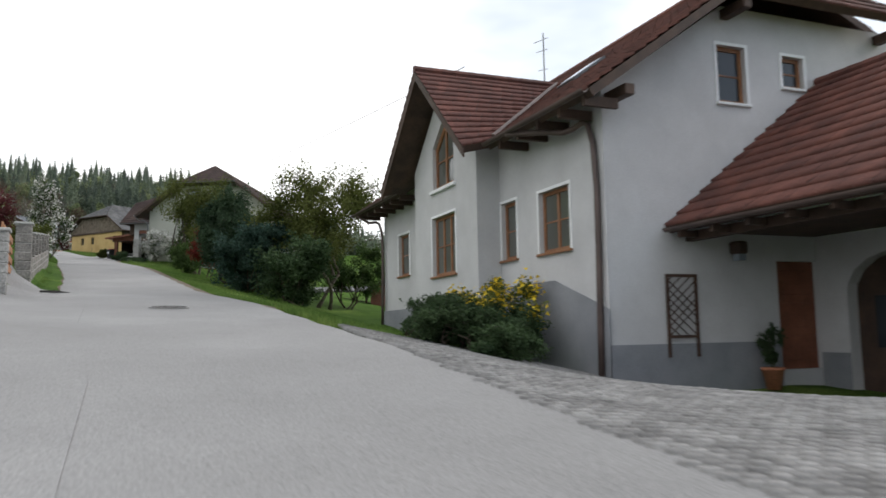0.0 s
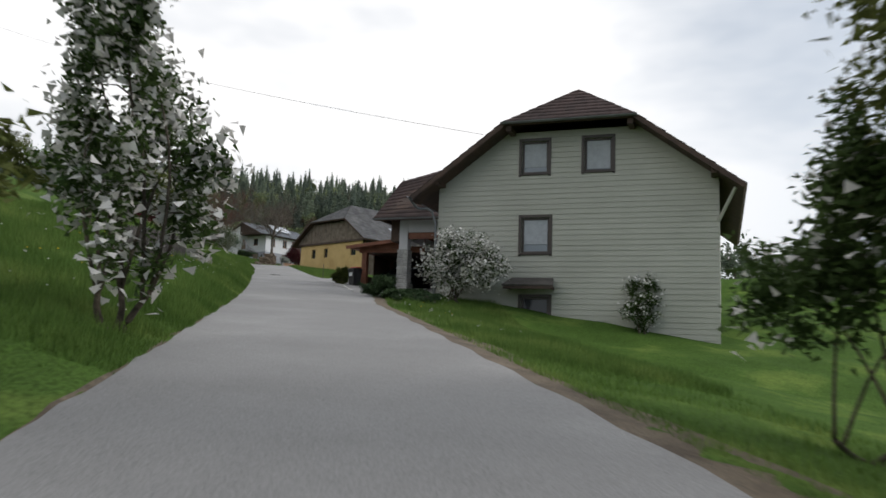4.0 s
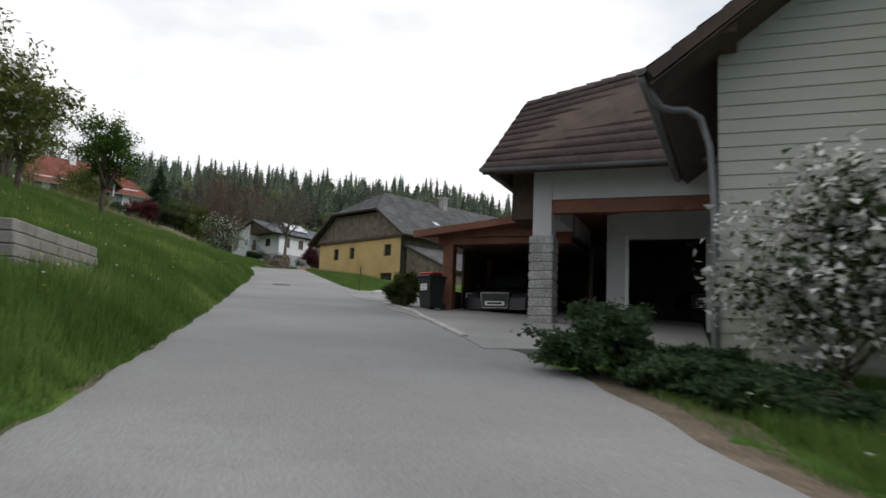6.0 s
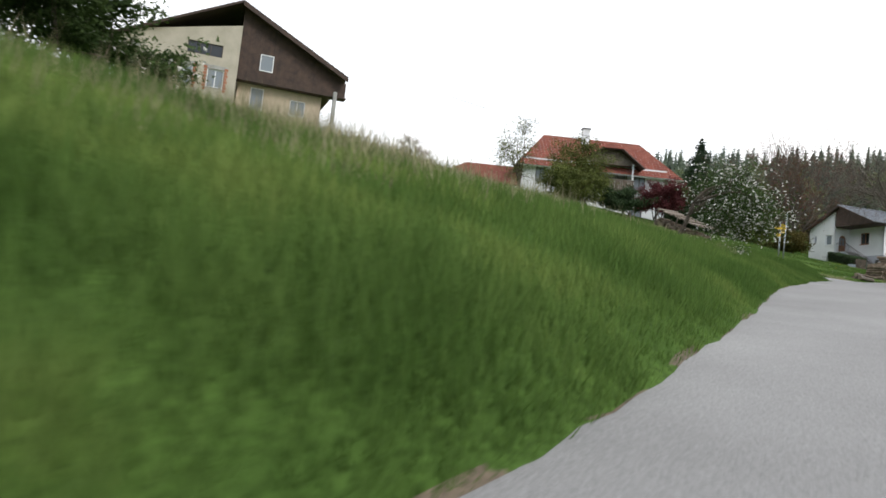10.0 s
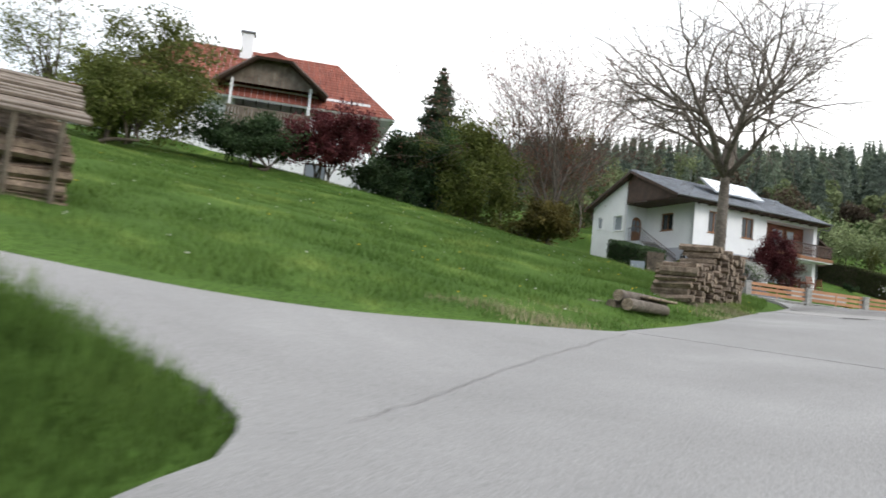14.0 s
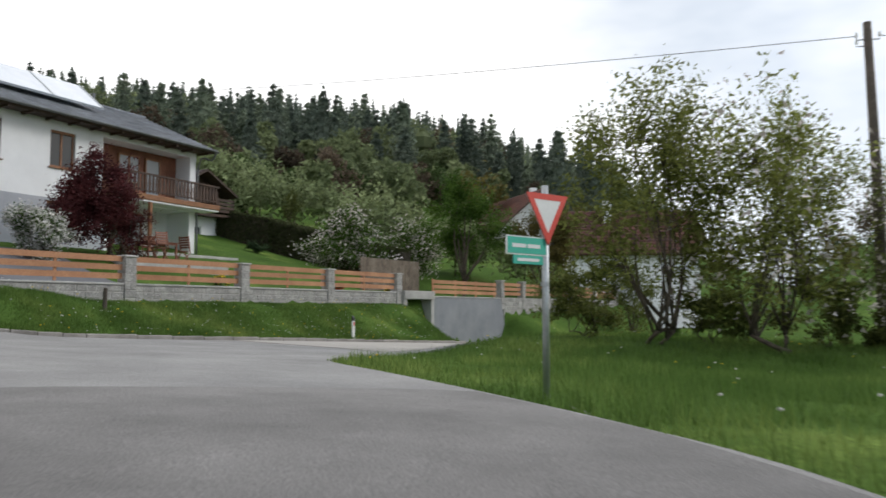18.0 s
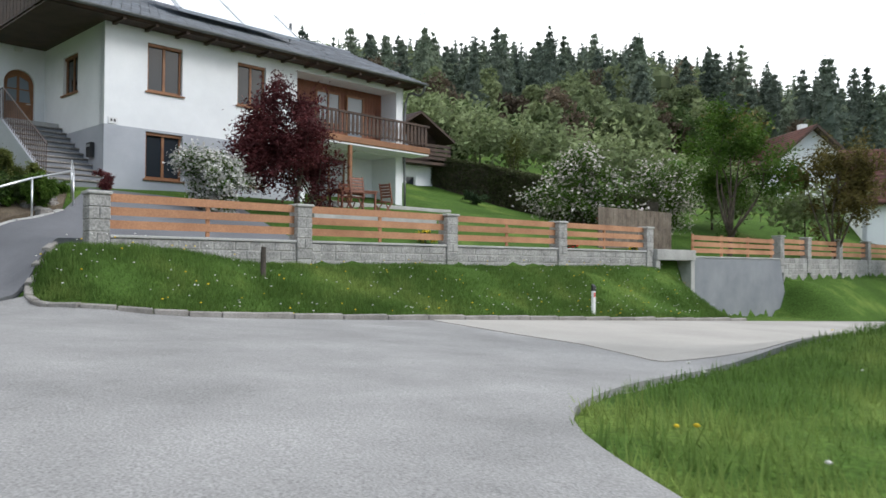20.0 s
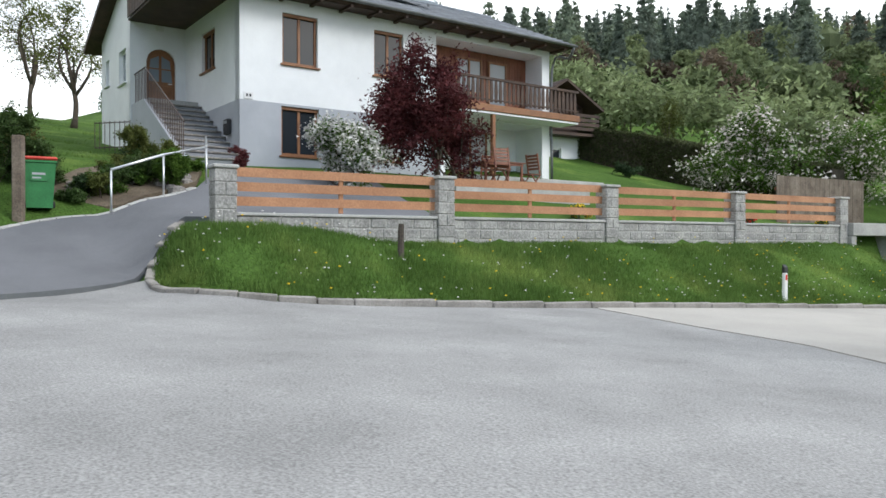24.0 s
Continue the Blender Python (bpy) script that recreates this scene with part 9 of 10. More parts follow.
part("white_field", Geo(tri @ Matrix.Translation((0, 0.003, 0))).sheet(tri_pts(0.49, 0.072), (), 0.006), sign_white, plate)
part("sign_back", Geo(tri @ Matrix.Translation((0, 0.0125, 0))).sheet(tri_pts(0.73, 0.004), (), 0.006), sign_back, plate)
gp = Matrix.Translation((0, 0, 22.36 - zg)) @ Matrix.Rotation(radians(sang - 8), 4, "Z") @ Matrix.Diagonal((0.78, 1.0, 0.7, 1.0))
street = part("street_plate", Geo(gp).box(-0.72, -0.035, 0.02, -0.02, -0.02, 0.24, c=0.004), sign_green, give_way, "green street plate")
part("plate_border", Geo(gp).box(-0.735, -0.032, 0.005, -0.005, -0.018, 0.018).box(-0.735, -0.032, 0.242, -0.005, -0.018, 0.255).box(-0.735, -0.032, 0.02, -0.722, -0.018, 0.24), sign_white, street)
for x0, x1 in ((-0.64, -0.40), (-0.37, -0.14)):
    part("letter_bar", Geo(gp).box(x0, -0.038, 0.10, x1, -0.0355, 0.15), sign_white, street)
lower = part("street_plate", Geo(gp).box(-0.62, -0.035, -0.12, -0.08, -0.02, 0.0, c=0.004), sign_green, give_way, "smaller green plate")
part("letter_bar", Geo(gp).box(-0.55, -0.038, -0.08, -0.16, -0.0355, -0.04), sign_white, lower)
for z in (22.1, 22.6, 22.85):
    part("clamp", Geo(Matrix.Translation((0, 0, z - zg))).tube([(0, 0, -0.02), (0, 0, 0.02)], 0.045, 10), metal_grey, give_way)

trail = thing("trail_signpost", "grey steel post with yellow hiking arrows", "signpost", Matrix.Translation((-68.21, 128.67, float(ground(-68.21, 128.67)))))
part("pole", Geo().tube([(0, 0, -0.3), (0.02, 0.02, 1.72)], 0.034, 10), metal_grey, trail, smooth=True)
for k, (z, a, L, s) in enumerate(((1.58, 62, 0.22, 1), (1.44, 40, 0.28, -1), (1.42, 40, 0.26, 1), (1.27, 75, 0.2, 1), (1.10, 60, 0.22, -1))):
    am = Matrix.Translation((0.03, 0.0, z)) @ Matrix.Rotation(radians(a), 4, "Z")
    pts = [(0, 0), (s * L * 0.8, 0), (s * L, 0.06), (s * L * 0.8, 0.12), (0, 0.12)]
    if s < 0:
        pts = pts[::-1]
    ar = part("arrow", Geo(am @ Matrix.Translation((0, -0.055, 0))).sheet(pts, (), 0.012), sign_yellow, trail, "yellow arrow plate")
    x0, x1 = sorted((s * 0.06, s * L * 0.72))
    part("letter_bar", Geo(am @ Matrix.Translation((0, -0.058, 0))).box(x0, 0.0, 0.07, x1, 0.002, 0.09).box(x0, 0.0, 0.032, x0 + (x1 - x0) * 0.7, 0.002, 0.05), plastic_black, ar)
mirror_post = thing("signpost", "grey steel post with a small pale panel on top", "signpost", Matrix.Translation((-68.09, 128.86, float(ground(-68.09, 128.86)))))
part("pole", Geo().tube([(0, 0, -0.3), (0.05, 0.03, 2.28)], 0.032, 10), metal_grey, mirror_post, smooth=True)
part("panel", Geo(Matrix.Translation((0.05, 0.03, 1.72)) @ Matrix.Rotation(radians(128), 4, "Z")).box(-0.2, -0.05, 0.0, 0.2, -0.037, 0.56, c=0.005), sign_back, mirror_post)
part("band", Geo().tube([(0.02, 0.01, 0.85), (0.02, 0.01, 0.9)], 0.04, 10), sign_white, mirror_post)


def delineator(x, y, ang):
    z = float(ground(x, y))
    home = thing("delineator_post", "white plastic roadside post with a black band and reflector", "post", turned(x, y, ang, z), "roadside posts")
    part("body", Geo().box(-0.06, -0.035, -0.2, 0.06, 0.035, 0.62, c=0.015), plastic_white, home)
    part("head", Geo().add([(-0.06, -0.035, 0.62), (0.06, -0.035, 0.62), (0.06, 0.035, 0.62), (-0.06, 0.035, 0.62), (-0.055, -0.03, 0.74), (0.055, -0.03, 0.74), (0.055, 0.03, 0.80), (-0.055, 0.03, 0.80)],
                           [(0, 3, 2, 1), (4, 5, 6, 7), (0, 1, 5, 4), (1, 2, 6, 5), (2, 3, 7, 6), (3, 0, 4, 7)]), plastic_black, home)
    part("reflector", Geo().box(-0.03, -0.041, 0.46, 0.03, -0.0355, 0.58), sign_red, home)


delineator(-77.05, 180.45, 68)
delineator(*fence_xy(31.5, KERB_AT + 0.3), 68)
stump = solid("marker_post", Geo().tube([(0, 0, -0.2), (0.01, 0, 0.5), (0.02, 0.0, 0.62)], [0.06, 0.055, 0.05], 9), pole_wood, "short dark wooden marker post in the grass bank", "post", m=Matrix.Translation((-81.6, 172.9, float(ground(-81.6, 172.9)))))

pole = thing("telegraph_pole", "tall dark wooden telegraph pole with insulators", "pole", Matrix.Translation((-61.74, 175.33, float(ground(-61.74, 175.33)))))
pt = 29.2 - float(ground(-61.74, 175.33))
part("shaft", Geo().tube([(0, 0, -0.5), (0.0, 0.0, pt * 0.5), (-0.06, 0.0, pt)], [0.15, 0.13, 0.10], 12), pole_wood, pole, smooth=True)
part("base", Geo().tube([(0.16, 0.0, -0.5), (0.16, 0, 1.4)], [0.11, 0.09], 8), pole_wood, pole)
for z, s in ((pt - 0.45, 1), (pt - 0.45, -1), (pt - 0.62, -1)):
    arm = part("bracket", Geo().tube([(-0.05, 0, z), (-0.05 + s * 0.28, 0, z), (-0.05 + s * 0.28, 0, z + 0.1)], 0.014, 6), iron, pole)
    part("insulator", Geo(Matrix.Translation((-0.05 + s * 0.28, 0, z + 0.08))).tube([(0, 0, 0), (0, 0, 0.05), (0, 0, 0.12)], [0.04, 0.035, 0.025], 8), plastic_white, arm)


def wire(a, b, sag, label="thin dark overhead line"):
    a, b = Vector(a), Vector(b)
    pts = [a.lerp(b, k / 16) - Vector((0, 0, sag * 4 * (k / 16) * (1 - k / 16))) for k in range(17)]
    solid("overhead_wire", Geo().tube(pts, 0.011, 5), plastic_black, label, "wire")


wire((-62.1, 175.33, 28.85), (-102.9, 199.3, 36.2), 0.35)
wire((-61.5, 175.33, 28.85), (-38.0, 198.0, 34.3), 0.25)
wire((-13.7, 61.8, 16.0), (-0.6, 32.8, 12.2), 0.1)
wire((-84.0, 106.4, 40.56), (-25.6, 80.8, 19.06), 0.75)
wire((-41.2, 131.9, 24.6), (-30.0, 85.23, 16.87), 0.4)
wire((-100.0, 128.0, 33.5), (-96.0, 160.0, 34.0), 1.0)

# ---------------------------------------------------------------- cars, bins, furniture
def car(x, y, z, ang, label, length=4.3):
    """A parked hatchback; its nose points to local -y."""
    home = thing("car", label, "car", turned(x, y, ang, z))
    W = 0.88
    side = [(-0.0, 0.30), (0.05, 0.62), (0.35, 0.78), (1.1, 0.92), (1.85, 1.36), (2.4, 1.46), (3.4, 1.42), (4.05, 1.02), (length, 0.85), (length, 0.32)]
    rings = []
    for f, q in ((-1.0, 0.93), (-0.9, 1.0), (0.9, 1.0), (1.0, 0.93)):
        rings.append([(f * W * (0.80 if zz > 1.2 else 1.0), yy + (0.05 if abs(f) == 1 and yy < 0.2 else 0.0), zz * q if zz > 0.5 else zz) for yy, zz in side])
    n = len(side)
    v = [p for r_ in rings for p in r_]
    f = []
    for k in range(3):
        f += [(k * n + i, k * n + (i + 1) % n, (k + 1) * n + (i + 1) % n, (k + 1) * n + i) for i in range(n)]
    f += [tuple(range(n - 1, -1, -1)), tuple(range(3 * n, 4 * n))]
    part("body", Geo().add(v, f), car_black, home)
    part("windscreen", Geo().add([(-0.66, 1.17, 0.99), (0.66, 1.17, 0.99), (0.58, 1.80, 1.36), (-0.58, 1.80, 1.36)], [(0, 1, 2, 3)]), glass_dark, home)
    grille = part("grille", Geo().box(-0.36, -0.03, 0.32, 0.36, -0.005, 0.70), plastic_black, home)
    part("grille_frame", Geo().tube([(-0.38, -0.035, 0.72), (-0.33, -0.04, 0.34), (0.33, -0.04, 0.34), (0.38, -0.035, 0.72), (-0.38, -0.035, 0.72)], 0.018, 6), steel_bright, grille, "chrome grille frame")
    for k in range(4):
        part("slat", Geo().box(-0.33, -0.036, 0.56 + k * 0.036, 0.33, -0.031, 0.572 + k * 0.036), plastic_black, grille)
    plate_ = part("number_plate", Geo().box(-0.26, -0.05, 0.40, 0.26, -0.038, 0.51), sign_white, grille)
    part("bar", Geo().box(-0.2, -0.053, 0.43, 0.2, -0.0505, 0.48), plastic_black, plate_)
    for s in (-1, 1):
        hl = part("headlight", Geo().add([(s * 0.45, -0.012, 0.60), (s * 0.84, 0.08, 0.64), (s * 0.86, 0.14, 0.74), (s * 0.46, 0.02, 0.70), (s * 0.45, 0.06, 0.60), (s * 0.84, 0.15, 0.64), (s * 0.86, 0.2, 0.74), (s * 0.46, 0.1, 0.70)],
                  [(0, 1, 2, 3), (7, 6, 5, 4), (0, 4, 5, 1), (1, 5, 6, 2), (2, 6, 7, 3), (3, 7, 4, 0)]), glass_dark, home)
        mir = part("mirror", Geo().box(s * 0.99 - 0.1, 1.35, 0.93, s * 0.99 + 0.1, 1.45, 1.07, c=0.03), car_black, home)
        for yy in (0.85, 3.45):
            wh = part("wheel", Geo(Matrix.Translation((s * 0.82, yy, 0.31))).tube([(-0.1, 0, 0), (-0.08, 0, 0), (0.08, 0, 0), (0.1, 0, 0)], [0.27, 0.31, 0.31, 0.27], 20), rubber, home)
            part("rim", Geo(Matrix.Translation((s * 0.925, yy, 0.31))).tube([(-0.02, 0, 0), (0.012, 0, 0)], [0.2, 0.18], 16), steel_bright, wh)
    return home


car(-31.05, 83.95, 12.12, -5, "black hatchback parked nose-out in the carport", 4.3)
car(-25.9, 87.4, 12.45, -16, "dark car parked inside the garage", 4.2)


def wheelie_bin(x, y, z, ang, body, lid, label, band=None, size=1.0):
    home = thing("wheelie_bin", label, "bin", turned(x, y, ang, z) @ Matrix.Scale(size, 4), "wheelie bins")
    v = [(-0.22, -0.24, 0.05), (0.22, -0.24, 0.05), (0.22, 0.22, 0.05), (-0.22, 0.22, 0.05), (-0.28, -0.32, 0.93), (0.28, -0.32, 0.93), (0.28, 0.30, 0.93), (-0.28, 0.30, 0.93)]
    b = part("body", Geo().add(v, [(0, 3, 2, 1), (4, 5, 6, 7), (0, 1, 5, 4), (1, 2, 6, 5), (2, 3, 7, 6), (3, 0, 4, 7)]), body, home)
    part("rim", Geo().box(-0.30, -0.34, 0.88, 0.30, 0.32, 0.935, c=0.015), body, b)
    part("lid", Geo().box(-0.305, -0.36, 0.937, 0.305, 0.33, 1.0, c=0.025), lid, home)
    part("handle", Geo().tube([(-0.25, 0.36, 0.95), (0.25, 0.36, 0.95)], 0.018, 8), lid, home)
    for s in (-1, 1):
        part("wheel", Geo(Matrix.Translation((s * 0.24, 0.24, 0.1))).tube([(-0.03, 0, 0), (0.03, 0, 0)], 0.1, 14), rubber, home)
    if band:
        lbl = part("label_plate", Geo().box(-0.15, -0.312, 0.55, 0.13, -0.296, 0.74), band, home, "pale sticker")
        part("letter_bar", Geo().box(-0.12, -0.3155, 0.66, 0.1, -0.3125, 0.70).box(-0.12, -0.3155, 0.59, 0.03, -0.3125, 0.62), plinth, lbl)
    return home


wheelie_bin(-32.45, 83.0, float(ground(-32.45, 83.0)) + 0.04, -30, plastic_black, plastic_black, "black wheelie bin with a white sticker beside the carport", sign_white, 0.84)
wheelie_bin(-32.75, 84.1, float(ground(-32.75, 84.1)) + 0.04, -30, plastic_black, plastic_red, "black wheelie bin with a red lid beside the carport", None, 0.9)
wheelie_bin(-87.72, 169.55, float(ground(-87.72, 169.55)), 65, plastic_green, plastic_red, "green wheelie bin with a red lid at the driveway", plastic_green)
binpost = solid("gate_post", Geo().box(-0.09, -0.09, -0.2, 0.09, 0.09, 1.5, c=0.015), grey_wood, "grey weathered wooden post beside the bin", "post", m=turned(-87.45, 169.05, 48, float(ground(-87.45, 169.05))))

# steel handrail up the drive
rail = thing("handrail", "brushed steel handrail beside the driveway", "handrail")
RP = [(-87.13, 170.65), (-87.38, 171.96), (-87.93, 173.42), (-88.9, 174.1)]
tops = []
for k, (x, y) in enumerate(RP):
    z = float(ground(x, y))
    part("post", Geo().tube([(x, y, z - 0.1), (x, y, z + 0.88)], 0.022, 10), steel_bright, rail, smooth=True)
    tops.append((x, y, z + 0.9))
part("rail", Geo().tube(tops, 0.026, 10), steel_bright, rail, smooth=True)
edge = thing("drive_edging", "pale concrete edging stones along the driveway", "kerb", kind="structure")
DE = [Vector(p) for p in curve([Vector(p) for p in DRIVE_LEFT[6:12]], 3)]
for a, b in zip(DE, DE[1:]):
    if (b - a).length > 0.05:
        za, zb = float(ground(*a)), float(ground(*b))
        m = Matrix.Translation((a.x, a.y, za)) @ Matrix.Rotation(math.atan2(b.y - a.y, b.x - a.x), 4, "Z") @ Matrix.Rotation(-math.atan2(zb - za, (b - a).length), 4, "Y")
        part("edging_stone", Geo(m).box(0.005, -0.02, -0.2, (b - a).length - 0.005, 0.16, 0.07, c=0.012), concrete, edge)
r = random.Random(14)
for k in range(15):
    x, y = -87.5 - r.uniform(0.1, 2.3), 170.4 + r.uniform(0.0, 2.9)
    z, s = float(ground(x, y)), r.uniform(0.1, 0.24)
    pts = [(s * math.cos(a) * r.uniform(0.8, 1.1), s * 0.8 * math.sin(a) * r.uniform(0.8, 1.1)) for a in np.linspace(0, 2 * math.pi, 8)[:-1]]
    v = [(px, py, -0.05) for px, py in pts] + [(px * 0.95, py * 0.95, s * 0.4) for px, py in pts] + [(px * 0.55, py * 0.55, s * 0.62) for px, py in pts]
    f = [tuple(range(14, 21))] + [(i + q, (i + 1) % 7 + q, (i + 1) % 7 + 7 + q, i + 7 + q) for q in (0, 7) for i in range(7)]
    solid("rockery_stone", Geo().add(v, f), stone_dark, "grey rockery boulder among low plants", "stone", "rockery stones", m=turned(x, y, r.uniform(0, 180), z))


def garden_chair(x, y, ang, z):
    home = thing("garden_chair", "dark red-brown folding wooden garden chair", "chair", turned(x, y, ang, z), "garden chairs")
    for k in range(5):
        part("seat_slat", Geo().box(-0.24, -0.22 + k * 0.09, 0.43, 0.24, -0.14 + k * 0.09, 0.455), red_wood, home)
    back = part("backrest", Geo(Matrix.Rotation(0.2, 4, "X")).box(-0.25, 0.24, 0.42, -0.21, 0.28, 1.05).box(0.21, 0.24, 0.42, 0.25, 0.28, 1.05), red_wood, home)
    for k in range(5):
        part("back_slat", Geo(Matrix.Rotation(0.2, 4, "X")).box(-0.21, 0.25, 0.55 + k * 0.1, 0.21, 0.27, 0.62 + k * 0.1), red_wood, back)
    for sx in (-0.24, 0.21):
        part("leg", Geo().add([(sx, -0.25, 0), (sx + 0.03, -0.25, 0), (sx + 0.03, -0.2, 0), (sx, -0.2, 0), (sx, 0.2, 0.45), (sx + 0.03, 0.2, 0.45), (sx + 0.03, 0.25, 0.45), (sx, 0.25, 0.45)], [(0, 3, 2, 1), (4, 5, 6, 7), (0, 1, 5, 4), (1, 2, 6, 5), (2, 3, 7, 6), (3, 0, 4, 7)]), red_wood, home)
        part("leg", Geo().add([(sx, 0.2, 0), (sx + 0.03, 0.2, 0), (sx + 0.03, 0.25, 0), (sx, 0.25, 0), (sx, -0.25, 0.45), (sx + 0.03, -0.25, 0.45), (sx + 0.03, -0.2, 0.45), (sx, -0.2, 0.45)], [(0, 3, 2, 1), (4, 5, 6, 7), (0, 1, 5, 4), (1, 2, 6, 5), (2, 3, 7, 6), (3, 0, 4, 7)]), red_wood, home)


TX, TY = -85.5, 181.9
TZ = float(ground(TX, TY)) + 0.02
terrace = solid("terrace", Geo(turned(TX, TY, math.degrees(ANG_F), TZ)).box(-2.2, -1.2, -0.5, 2.6, 3.2, 0.03, c=0.01), concrete, "small concrete terrace under the balcony", "terrace", kind="structure")
table = thing("garden_table", "dark red-brown slatted wooden garden table", "table", turned(TX, TY, math.degrees(ANG_F), TZ + 0.03))
for k in range(6):
    part("slat", Geo().box(-0.75, -0.42 + k * 0.142, 0.71, 0.75, -0.29 + k * 0.142, 0.74), red_wood, table)
part("frame", Geo().box(-0.7, -0.38, 0.64, 0.7, -0.34, 0.708).box(-0.7, 0.34, 0.64, 0.7, 0.38, 0.708), red_wood, table)
for x in (-0.68, 0.62):
    for y in (-0.38, 0.32):
        part("leg", Geo().box(x, y, 0, x + 0.06, y + 0.06, 0.64), red_wood, table)
for dx, dy, a in ((-1.25, 0.1, 70), (1.25, 0.0, -80), (0.3, 0.8, -10), (-0.5, -0.85, 175)):
    q = turned(TX, TY, math.degrees(ANG_F), 0) @ Vector((dx, dy, 0))
    garden_chair(q.x, q.y, math.degrees(ANG_F) + a, TZ + 0.03)

# small things at the first house and along the way
trellis = thing("trellis", "brown wooden lattice trellis on the house wall", "trellis", turned(*(Matrix.Translation((-3.36, 39.26, 0)) @ Matrix.Rotation(radians(-67.5), 4, "Z") @ Vector((13.56, 1.2, 0))).xy, 22.5, 4.85))
for a, b in (((0, -0.25), (0, 1.3)), ((0.66, -0.25), (0.66, 1.3))):
    part("upright", Geo().box(a[0], -0.05, a[1], a[0] + 0.05, -0.01, b[1]), dark_wood, trellis)
part("crossbar", Geo().box(0.05, -0.045, 1.24, 0.66, -0.012, 1.3).box(0.05, -0.045, 0.1, 0.66, -0.012, 0.16), dark_wood, trellis)
for k in range(7):
    for s in (1, -1):
        z0 = 0.16 + k * 0.17
        z1 = z0 + s * 0.5
        za, zb = max(0.14, min(1.26, z0)), max(0.14, min(1.26, z1))
        xa = 0.05 + 0.61 * (za - z0) / (z1 - z0)
        xb = 0.05 + 0.61 * (zb - z0) / (z1 - z0)
        part("slat", Geo().tube([(xa, -0.03 - 0.006 * s, za), (xb, -0.03 - 0.006 * s, zb)], 0.013, 5), dark_wood, trellis)
pp = (Matrix.Translation((-3.36, 39.26, 0)) @ Matrix.Rotation(radians(-67.5), 4, "Z") @ Vector((13.95, 3.3, 0)))
pot = thing("flower_pot", "terracotta pot with a clipped evergreen by the door", "plant pot", Matrix.Translation((pp.x, pp.y, float(ground(pp.x, pp.y)) + 0.02)))
part("pot", lathe([(0.13, 0.0), (0.2, 0.36), (0.22, 0.36), (0.22, 0.42), (0.18, 0.42)], 18), terracotta, pot, smooth=True)
plant("potted_evergreen", "dark clipped evergreen standing in the pot", "plant", pp.x, pp.y, 0.85, 0.55, 0.05, leaf_dark, 3500, 0.025, 0.02, 141, z=float(ground(pp.x, pp.y)) + 0.40, stems=3)
stake = solid("iron_stake", Geo().tube([(0, 0, -0.2), (0.02, 0, 0.95)], 0.02, 7), iron, "thin rusty iron stake beside the turn-off", "stake", m=Matrix.Translation((-37.84, 90.7, float(ground(-37.84, 90.7)))))
for k, (x, y, s) in enumerate(((-36.6, 89.75, 0.3), (-36.15, 89.5, 0.2), (-36.95, 90.0, 0.18))):
    v = [(s * math.cos(a) * q * 1.3, s * math.sin(a) * q, z) for q, z in ((1.0, -0.05), (0.95, s * 0.35), (0.5, s * 0.55)) for a in np.linspace(0, 2 * math.pi, 9)[:-1]]
    f = [tuple(range(16, 24))] + [(i + q, (i + 1) % 8 + q, (i + 1) % 8 + 8 + q, i + 8 + q) for q in (0, 8) for i in range(8)]
    solid("boulder", Geo().add(v, f), plaster_warm, "white painted boulder at the edge of the turn-off", "stone", "white boulders", m=turned(x, y, 40 * k, float(ground(x, y))))
v = [(0.28 * q * sx, 0.22 * q * sy, z) for q, z in ((1.0, -0.1), (1.0, 0.42), (0.82, 0.5)) for sx, sy in ((-1, -1), (1, -1), (1, 1), (-1, 1))]
f = [(8, 9, 10, 11)] + [(i + q, (i + 1) % 4 + q, (i + 1) % 4 + 4 + q, i + 4 + q) for q in (0, 4) for i in range(4)]
solid("boundary_stone", Geo().add(v, f), stone_dark, "squat weathered stone block in the tall grass", "stone", m=turned(-62.3, 164.8, 20, float(ground(-62.3, 164.8))))
board = thing("info_board", "small pale blue notice board on a post", "sign", turned(-82.6, 157.8, 35, float(ground(-82.6, 157.8))))
part("post", Geo().tube([(0, 0, -0.2), (0, 0, 0.8)], 0.03, 8), metal_grey, board)
part("board", Geo().box(-0.3, -0.05, 0.5, 0.3, -0.032, 0.95, c=0.005), glass_milk, board)

# cracks and seams in the asphalt
def crack(points, width, seed, mat=None, lift=0.047):
    r = random.Random(seed)
    pts = curve([Vector(p) for p in points], 14)
    v, f = [], []
    for k, p in enumerate(pts):
        t = (pts[min(k + 1, len(pts) - 1)] - pts[max(k - 1, 0)]).normalized()
        n = Vector((-t.y, t.x))
        o, w_ = r.uniform(-0.03, 0.03), width * r.uniform(0.5, 1.4)
        for s in (-1, 1):
            q = p + n * (o + s * w_ / 2)
            v.append((q.x, q.y, float(ground(q.x, q.y)) + lift))
    for k in range(len(pts) - 1):
        f.append((2 * k, 2 * k + 1, 2 * k + 3, 2 * k + 2))
    solid("asphalt_seam", mesh_arrays("asphalt_seam", v, f, mat or joint), mat or joint, "dark seam in the asphalt", "seam", kind="structure")


drape("flower_bed", [(-87.35, 170.9), (-87.6, 172.0), (-88.15, 173.3), (-89.2, 174.2), (-90.4, 173.4), (-90.2, 171.6), (-88.7, 169.9)], earth, 0.05, step=0.3, label="dark soil of the rockery bed", category="flower bed")
crack([(-67.0, 131.6), (-67.4, 132.5), (-68.7, 135.1), (-70.3, 139.2)], 0.011, 7, asphalt_worn, 0.052)
